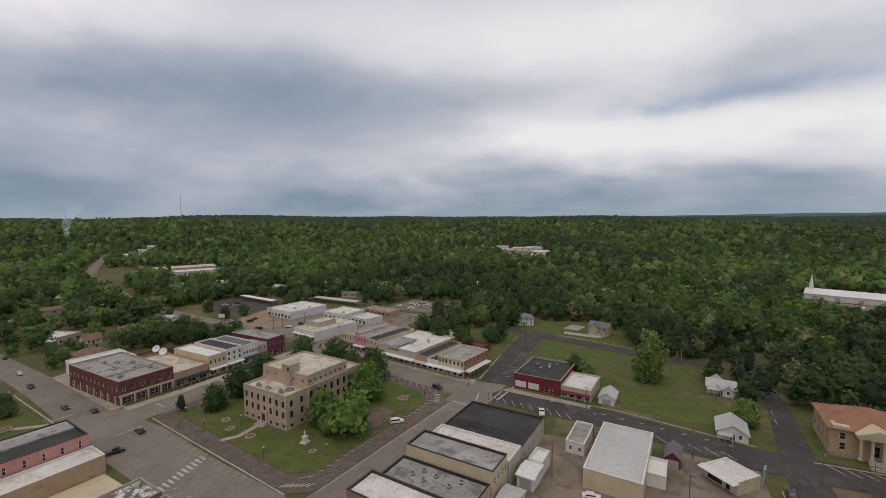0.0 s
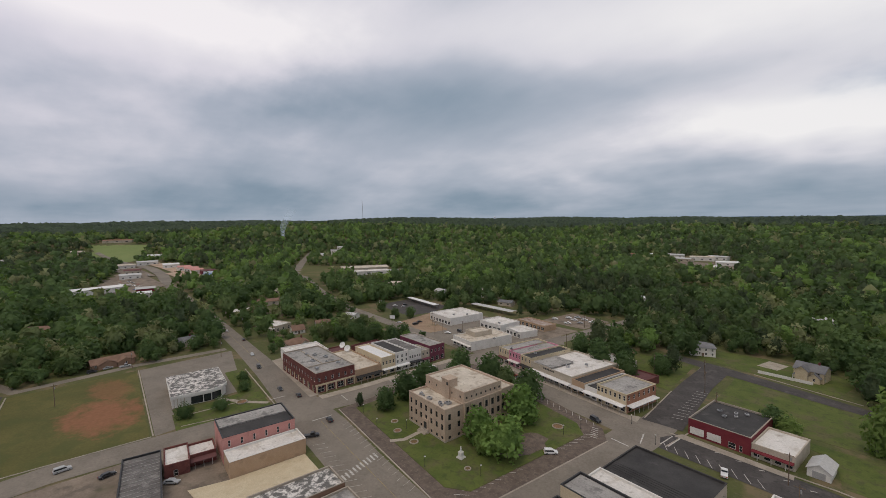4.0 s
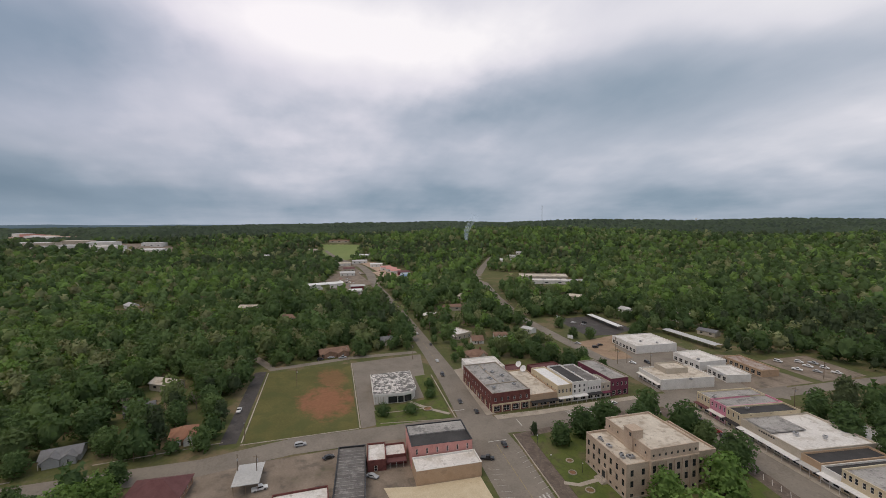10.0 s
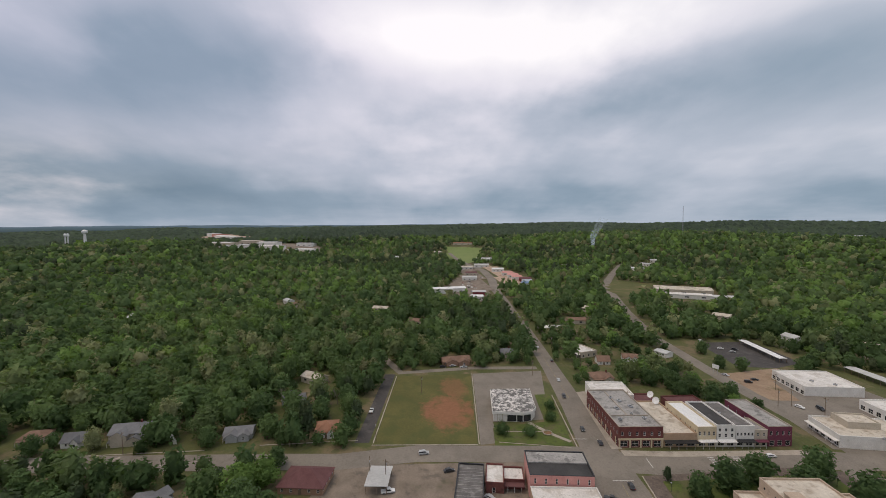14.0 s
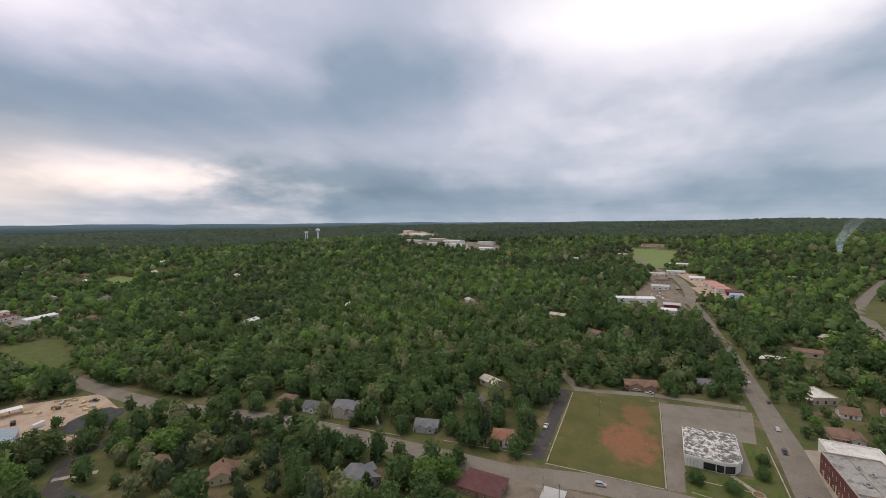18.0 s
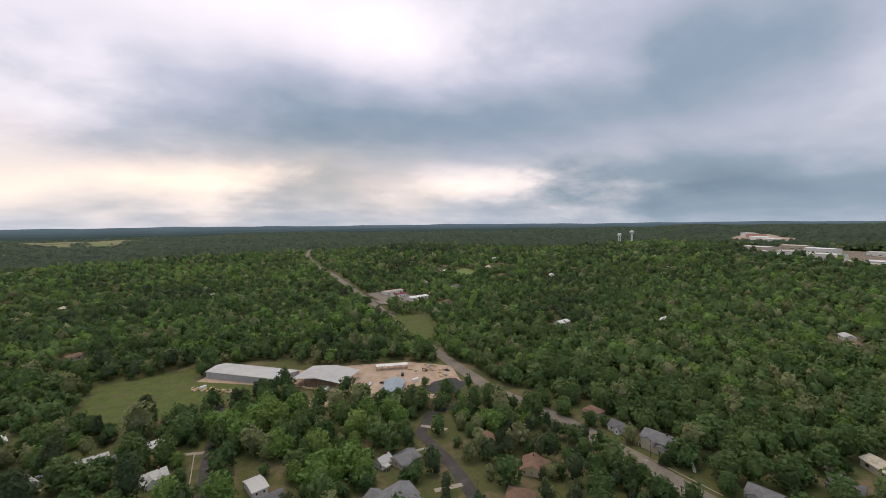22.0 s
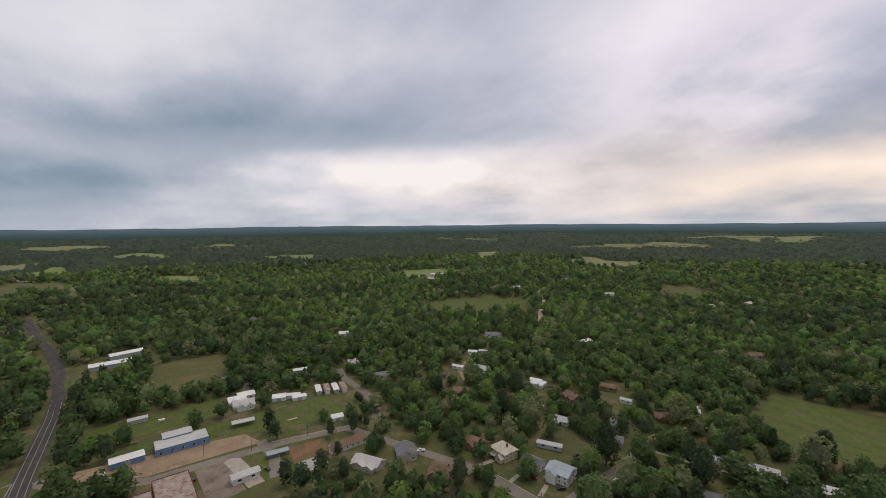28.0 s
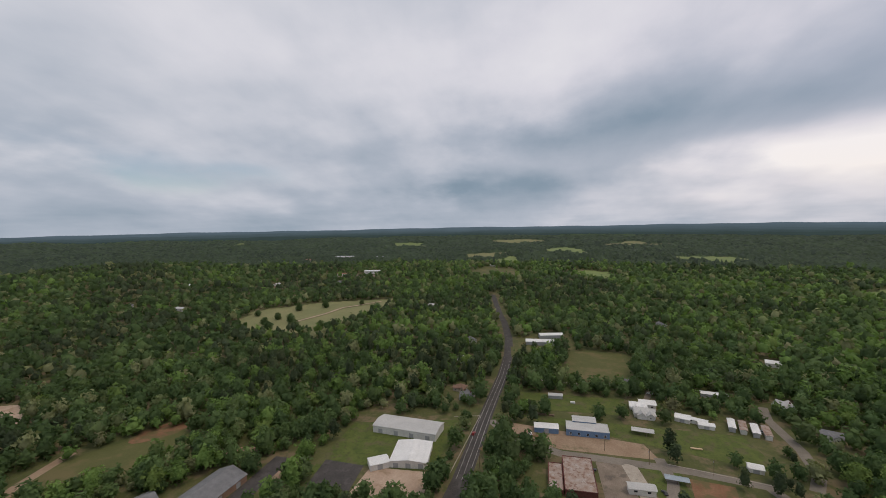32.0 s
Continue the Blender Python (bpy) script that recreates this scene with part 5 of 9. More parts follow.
    store("shop", (-127.4, 194.6), (-119.4, 192.5), 30.4, 8.4, M["cream"], M["roof_black"], "two-storey cream shop with a dark roof", "shop", lambda wd, dp: {0: [*row(2, wd, 2.2, 0.5, 2.4), *row(3, wd, 0.9, 5.4, 2.0)], 1: row(3, dp, 0.9, 7.6, 1.0)}, canopy=(3.6, 2.2, M["dark_metal"], 3))
    r, m, w = store("department_store", (-119.4, 192.5), (-92.8, 185.8), 34.5, 6.8, M["tan_wall"], M["roof_white"], "long pale tan store with a white roof and a blank facade", "shop", lambda wd, dp: {0: row(7, wd, 2.6, 0.5, 2.2)}, canopy=(3.4, 2.8, M["metal_white"], 8))
    bm = bmesh.new()
    for i in range(7):
        box(bm, w * 0.33 + i * 1.1, -0.06, 5.5, w * 0.33 + i * 1.1 + 0.7, -0.004, 6.2)
    part("sign_bars", bm, M["dark_metal"], r, "dark bars of a worn sign")
    bm = bmesh.new()
    box(bm, 1.0, 1.0, 6.82, w * 0.5, 18, 6.9)
    part("roof_patch", bm, M["roof_grey"], r, "grey patched part of the roof")
    store("shop", (-92.8, 185.8), (-85.6, 184), 30.3, 6.0, M["brick_tan"], M["roof_black"], "narrow tan shop with a black roof", "shop", lambda wd, dp: {0: row(2, wd, 2.4, 0.5, 2.2)}, canopy=(3.3, 2.6, M["metal_pale"], 2))
    store("shop", (-85.5, 184), (-78.9, 182.3), 28.3, 5.4, M["white_wall"], M["roof_black"], "narrow white shop with a black roof", "shop", lambda wd, dp: {0: row(2, wd, 2.4, 0.5, 2.2)}, canopy=(3.3, 2.6, M["metal_white"], 2))
    r, m, w = store("corner_building", (-78.9, 182.3), (-64.5, 178.7), 21.5, 8.2, M["cream"], M["roof_grey"], "two-storey cream and orange corner building with a wraparound awning", "building", lambda wd, dp: {0: [*row(4, wd, 2.2, 0.5, 2.2), *row(3, wd, 1.1, 5.2, 2.1, 0, 5.5), *row(4, wd, 1.1, 5.2, 2.1, 5.8, wd)], 1: [*row(6, dp, 1.2, 5.2, 2.1), *row(4, dp, 2.4, 0.5, 2.2)]}, mats={1: M["terracotta"]}, canopy=(3.6, 2.8, M["metal_white"], 5))
    awning(r, 19.6, 0.2, 0, 3.6, 2.8, M["metal_white"], 6, at=pose(w, 0, 0, 0, 0, 90))
    store("back_building", (-106, 226), (-84, 220.5), 16.2, 5.0, M["tan_wall"], M["metal_pale"], "low store room with a pale metal roof", "building")
    # north-east corner
    r, m, w = store("red_shop", (-41, 177.5), (-21.2, 174.6), 25, 6.4, M["redpaint"], M["roof_black"], "dark red painted shop with a black roof and white windows", "shop", lambda wd, dp: {0: [(13.2, 15.6, 0.4, 2.5), (16.6, 17.6, 0.2, 2.4)]}, coping=M["concrete"])
    for u, v in ((8, 12), (11, 15), (5, 16), (13, 20), (10, 18)):
        p = m @ Vector((u, v, 0))
        roof_unit(p.x, p.y, 5.8, 1.5, 1.2, 0.8, u * 9)
    bm = bmesh.new()
    box(bm, 0.6, -0.05, 0.7, 5.4, -0.004, 3.3)
    box(bm, 6.4, -0.05, 0.7, 11.0, -0.004, 3.3)
    part("sign_board", bm, M["white_wall"], r, "white papered display windows")
    store("shop", (-21, 174.6), (-9.2, 172.8), 18.2, 4.8, M["tan_wall"], M["roof_white"], "low shop with a white roof and a dark red awning", "shop", lambda wd, dp: {0: row(4, wd, 1.8, 0.5, 2.1)}, canopy=(2.9, 1.6, M["redpaint"], 3))
    shed("shed", (-6.4, 173.4), (-0.6, 172.6), 9, 2.8, M["white_wall"], M["metal_pale"], "small pale shed with a gabled metal roof", 1.8, False, ribs=0)
    house(36, 164.5, 8.5, 10.5, -8, M["white_wall"], M["metal_pale"], "small white cottage with a pale metal roof", 2.8, 2.4, wing=False)
    # east of the square
    r, m, w = store("shop", (-51.4, 122.4), (-25, 118.6), 21, 6.6, M["tan_wall"], M["roof_black"], "deep shop with a black stepped roof", "shop", lambda wd, dp: {1: row(5, dp, 1.0, 2.5, 1.4)}, coping=M["roof_black"])
    for k in range(5):
        bm = bmesh.new()
        box(bm, 0.6, 3 + k * 0.9, 6.03 + 0.12 * k, w - 0.6, 3.8 + k * 0.9, 6.1 + 0.12 * k)
        part("roof_ridge", bm, M["roof_black"], r)
    store("shop", (-52.8, 112.6), (-26.4, 108.8), 9.3, 7.2, M["tan_wall"], M["roof_white"], "narrow shop with a cream white roof", "shop", None, coping=M["white_wall"])
    store("shop", (-54.4, 102.8), (-28, 99), 9.4, 9.6, M["cream"], M["roof_grey"], "tall cream shop with a patched grey roof", "shop", lambda wd, dp: {1: row(4, dp, 0.9, 5.6, 1.8)}, coping=M["dark_metal"])
    r, m, w = store("shop", (-56.6, 91.9), (-30.2, 88.1), 10.5, 6.4, M["tan_wall"], M["roof_grey"], "low shop with a grey roof and ventilators", "shop", None, coping=M["dark_metal"])
    for u, v in ((7, 5), (11, 4), (13, 7), (18, 5), (9, 7.5), (20, 8)):
        p = m @ Vector((u, v, 0))
        roof_unit(p.x, p.y, 5.8, 1.1, 1.0, 0.7, u * 5)
    store("shop", (-60, 82), (-32.5, 77.6), 9.4, 7.6, M["brick_brown"], M["roof_white"], "low brown brick shop with a pale roof", "shop", None, coping=M["dark_metal"])
    store("shed", (-22.7, 117.2), (-18.7, 116.6), 7.1, 4.4, M["white_wall"], M["metal_white"], "small white store room with a white roof", "shed", None)
    store("warehouse", (-7.8, 116.2), (6.8, 114.1), 30, 5.6, M["cream"], M["metal_pale"], "cream metal warehouse with a broad pale grey roof", "warehouse", None, coping=M["white_wall"], parapet=0.25)
    store("shed", (-14.2, 132.6), (-8.6, 131.8), 14.5, 4.0, M["white_wall"], M["roof_grey"], "low white brick store room with a grey roof", "shed", lambda wd, dp: {0: row(2, wd, 0.9, 1.2, 1.2)})
    store("shed", (7.4, 123.6), (12.8, 122.9), 9, 3.8, M["white_wall"], M["metal_white"], "small white metal annex", "shed", None)
    shed("shed", (13.6, 135.4), (17.6, 134.8), 7.5, 3.0, M["redpaint"], M["shingle_grey"], "small dark red barn-shaped shed", 1.8, False, ribs=0)
    m, w = on_edge((23.4, 134.2), (29.8, 127.2))
    r = thing("filling_station", m, "small cream filling station with a white flat roof", "shop")
    walls(r, w, 8.5, 0, 3.8, M["cream"], {0: [(1.0, 5.2, 0.4, 3.0), (6.2, 7.4, 0.1, 2.5)], 3: row(2, 8.5, 0.8, 1.3, 0.9)}, M["dark_metal"])
    flat_roof(r, w, 8.5, 3.6, 3.8, M["roof_white"], M["white_wall"])
    awning(r, w + 1.0, -0.5, 0, 3.75, 2.2, M["white_wall"], 0)
    shed("lean_to", (-24.4, 109.6), (-19.7, 108.9), 7.6, 3.6, M["white_wall"], M["metal_white"], "pale lean-to behind the shops", 0.5, True, "shed", 1, 8)
    shed("lean_to", (-26.8, 98), (-22, 97.2), 6.6, 3.4, M["white_wall"], M["metal_pale"], "pale lean-to behind the shops", 0.5, True, "shed", 1, 8)
    store("low_building", (-325.2, 134.9), (-307.4, 139.8), 15.1, 4.6, M["tan_wall"], M["roof_white"], "low tan building with a white flat roof beside the street", "building", lambda wd, dp: {0: row(4, wd, 1.8, 0.6, 2.0), 1: row(3, dp, 1.6, 0.6, 2.0)}, canopy=(3.2, 2.4, M["white_wall"], 4))
    store("back_building", (-80, 215), (-68, 212), 12.1, 3.8, M["brick_red"], M["shingle_maroon"], "low building with a dark red roof under trees", "building")
    m, w = on_edge((-31.3, 273.2), (-9.1, 270.2))
    bm = bmesh.new()
    box(bm, 0, -0.12, 0, w, 0.12, 1.5)
    solid("garden_wall", bm, M["white_wall"], "low white garden wall beside a house", "wall", m=m)
    # hip roofed stone hall
    m, w = on_edge((60.6, 161.3), (81.2, 158.7))
    r = thing("stone_hall", m, "tan stone hall with a columned porch and a brown hipped roof", "hall")
    tall = lambda n, wd: [*row(n, wd, 1.2, 5.4, 2.0), *row(n, wd, 1.2, 2.2, 2.2)]
    walls(r, w, 19, 0, 8.6, M["brick_tan"], {0: [*row(1, w, 1.4, 5.4, 2.0, 0, 6), *row(1, w, 1.4, 2.2, 2.2, 0, 6), *row(1, w, 1.4, 5.4, 2.0, w - 6, w), *row(1, w, 1.4, 2.2, 2.2, w - 6, w), (w / 2 - 1, w / 2 + 1, 1.6, 5.0)], 1: tall(4, 19), 3: tall(4, 19)}, M["cream"])
    hip(r, w, 19, 8.6, 4.6, 0.7, M["terracotta"])
    for i in range(4):
        bm = bmesh.new()
        x = 6.6 + (w - 13.2) * i / 3
        box(bm, x - 0.5, -2.6, 0.9, x + 0.5, -1.6, 1.5)
        rod(bm, (x, -2.1, 1.5), (x, -2.1, 7.2), 0.42, 0.36, 12)
        box(bm, x - 0.5, -2.6, 7.2, x + 0.5, -1.6, 7.6)
        part("column", bm, M["cream"], r)
    bm = bmesh.new()
    box(bm, 5.6, -2.8, 7.6, w - 5.6, 0, 8.5)
    v = [bm.verts.new(p) for p in ((5.4, -2.9, 8.5), (w - 5.4, -2.9, 8.5), (w / 2, -2.9, 10.6), (5.4, 3, 8.5), (w - 5.4, 3, 8.5), (w / 2, 3, 10.6))]
    for f in ((0, 1, 2), (1, 4, 5, 2), (0, 2, 5, 3)):
        bm.faces.new([v[i] for i in f])
    part("pediment", bm, M["cream"], r)
    for k in range(6):
        bm = bmesh.new()
        box(bm, w / 2 - 2.2, -5.6 + 0.5 * k, 0.25 * k, w / 2 + 2.2, -2.6, 0.25 * (k + 1) - 0.003)
        part("step", bm, M["concrete"], r)
    bm = bmesh.new()
    box(bm, 0, -0.5, 0, w, -0.004, 1.4)
    part("plinth", bm, M["concrete"], r)
    for x in (0.5, w - 4.5):
        bm = bmesh.new()
        box(bm, x, -0.4, 8.6, x + 4, 3.0, 9.6)
        part("parapet", bm, M["cream"], r)
    bm = bmesh.new()
    box(bm, w - 3, 6, 8.5, w - 2, 7, 14.2)
    part("chimney", bm, M["brick_tan"], r)
    FOOT.append((72.8, 169, 18))
    shed("hall_annex", (84.8, 161.6), (116.8, 162.9), 16.4, 4.6, M["brick_tan"], M["terracotta"], "low tan annex with a long brown tiled roof", 4.2, True, "hall", 0, 0)
    house(101.3, 152.1, 8, 6, -12, M["white_wall"], M["terracotta"], "small gatehouse with a white gable and brown roof", 2.8, 2.0, wing=False, porch=False)
    # west of main street
    ring = [(-243, 54.6), (-214.4, 49.4), (-211.2, 64), (-212, 69.2), (-215.8, 72.4), (-240.4, 77)]
    root = thing("bank", Matrix(), "low white bank with a rounded corner and a patched pale roof", "bank")
    bm = bmesh.new()
    prism(bm, ring, 0, 4.2)
    part("wall", bm, M["white_wall"], root)
    bm = bmesh.new()
    big = [(-228 + (x + 228) * 1.05, 63.4 + (y - 63.4) * 1.05) for x, y in ring]
    prism(bm, big, 4.2, 5.6)
    part("fascia", bm, M["white_wall"], root)
    bm = bmesh.new()
    prism(bm, [(-228 + (x + 228) * 1.03, 63.4 + (y - 63.4) * 1.03) for x, y in ring], 5.604, 5.7)
    part("roof", bm, M["roof_patched"], root, "worn pale roof patched with dark tar")
    for a, b in (((-212.8, 56.6), (-211.8, 61.2)), ((-211.7, 61.6), (-211.1, 64.4)), ((-211.15, 64.9), (-212.0, 69.0))):
        bm = bmesh.new()
        d = (Vector(b) - Vector(a)).normalized()
        nn = Vector((d.y, -d.x)) * 0.12
        prism(bm, [a, (a[0] + nn.x, a[1] + nn.y), (b[0] + nn.x, b[1] + nn.y), b], 0.3, 3.6)
        part("window", bm, M["glass"], root)
    for k in range(4):
        bm = bmesh.new()
        x, y = -214.2 + 0.26 * k, 50.2 + 1.3 * k
        box(bm, x - 0.1, y - 0.12, 0, x + 0.16, y + 0.12, 4.2)
        part("pilaster", bm, M["tan_wall"], root)
    FOOT.append((-227, 63, 20))
    # pink hall and its neighbours
    r, m, w = store("pink_building", (-150.6, 48.8), (-146.4, 72.6), 17.4, 9.4, M["brick_pink"], M["roof_black"], "two-storey pink painted brick building with a half black roof", "building", lambda wd, dp: {0: row(6, wd, 0.8, 5.8, 2.2)}, coping=M["dark_metal"])
    bm = bmesh.new()
    box(bm, 0.5, 9.0, 8.8, w - 0.5, 16.6, 9.25)
    part("roof_patch", bm, M["roof_grey"], r, "raised pale grey half of the roof")
    store("tan_building", (-140.4, 47.2), (-136.6, 71.6), 9.2, 5.6, M["brick_tan"], M["roof_white"], "low tan brick building with a white roof", "building", None, coping=M["white_wall"])
    lot("slab", [(-144, 36), (-140.2, 46.9), (-136.4, 71), (-121, 69), (-126, 37)], M["cream"], "pale tan floor slab of a vanished building", "slab", 0.15)
    store("low_building", (-108.2, 42.6), (-104.7, 66.8), 11.1, 5.4, M["brick_brown"], M["roof_patched"], "low brick building with a patched grey roof", "building", None, coping=M["concrete"])
    store("low_building", (-92.8, 40.7), (-90, 65.2), 13.1, 5.0, M["brick_brown"], M["roof_grey"], "low brick building with a grey roof", "building", None, coping=M["concrete"])
    store("store_room", (-156, 32.8), (-154.4, 39.8), 13.2, 4.4, M["brick_red"], M["roof_white"], "small red brick store room with a white roof", "shed", lambda wd, dp: {0: [(2.6, 3.8, 0.1, 2.3)]})
    store("store_room", (-157.6, 40.4), (-156, 48.4), 9, 4.0, M["brick_red"], M["roof_white"], "small red brick store room with a white roof", "shed", None, canopy=(2.9, 2.6, M["shingle_maroon"], 3))
    r, m, w = store("long_shed", (-135.9, 16.8), (-133.6, 27.2), 34.1, 5.2, M["grey_wall"], M["roof_worn"], "long narrow building with a weathered dark grey ribbed roof", "building", None, coping=M["dark_metal"])
    for k in range(14):
        bm = bmesh.new()
        box(bm, 0.4, 2.2 + 2.2 * k, 4.62, w - 0.4, 2.4 + 2.2 * k, 4.72)
        part("roof_ridge", bm, M["roof_grey"], r)
    shed("carport", (-160.4, -13.7), (-159.2, -5.4), 13.2, 3.6, M["wood"], M["metal_pale"], "pale metal carport on wooden posts", 0.5, True, "carport", 0, 12, True)
    house(-170.3, -37.8, 18, 14, 80, M["brick_brown"], M["shingle_maroon"], "house with a dark maroon hipped roof", 3.0, 3.6, True, False, False)
    store("low_building", (-136.9, -2.2), (-135, 15.8), 12.5, 4.0, M["brick_red"], M["roof_white"], "low building with a white roof", "building", None)
    for x, y, z, s in ((-230.6, 254.3, 5.2, 1.8), (-223.2, 262.3, 5.2, 1.5), (-186.1, 255.7, 5.0, 1.6), (-162.5, 243.3, 4.2, 1.5), (-101.1, 198.1, 6.82, 1.8), (-94.9, 206, 6.82, 1.5), (-136.1, 198.8, 8.6, 1.6), (-121.7, 200.5, 8.6, 1.5), (-162.8, 218.2, 5.4, 1.6), (-188.9, 157.5, 9.4, 1.6)):
        roof_unit(x, y, z, s, s * 0.8, 0.9, 12)
    # white shops beyond
    wide = lambda wd, dp: {0: row(max(3, int(wd / 4)), wd, 2.6, 0.5, 2.4)}
    store("white_shop", (-251, 247), (-222.4, 241), 33, 5.8, M["white_wall"], M["roof_white"], "low white shop with a broad white roof", "shop", wide)
    store("white_shop", (-188.4, 206.6), (-168, 201.2), 33, 6.0, M["white_wall"], M["roof_cream"], "long white shop with a cream roof", "shop", wide, canopy=(3.4, 1.8, M["white_wall"], 5))
    r = store("roof_room", (-185, 215.6), (-174.6, 212.8), 14, 8.6, M["tan_wall"], M["roof_cream"], "raised tan room above a white shop", "building", None)
    store("white_shop", (-203, 254), (-181, 250.4), 20, 5.4, M["white_wall"], M["roof_white"], "low white shop with a white roof", "shop", wide)
    store("white_shop", (-176.6, 251), (-160.8, 245.4), 15, 4.6, M["white_wall"], M["roof_white"], "low white shop with a white roof", "shop", wide)
    store("brown_shop", (-186, 280), (-158, 273), 12.2, 4.2, M["brick_tan"], M["metal_rust"], "low tan store with a rusty roof", "shop", wide)
    shed("canopy", (-326, 289), (-277.6, 278.8), 5.1, 3.4, M["white_wall"], M["metal_white"], "long white covered walkway on posts", 0.3, True, "canopy", 0, 12, True)
    shed("canopy", (-255, 306), (-206, 300), 7.1, 3.4, M["white_wall"], M["metal_pale"], "long pale open shed", 0.4, True, "shed", 0, 12, True)


square()

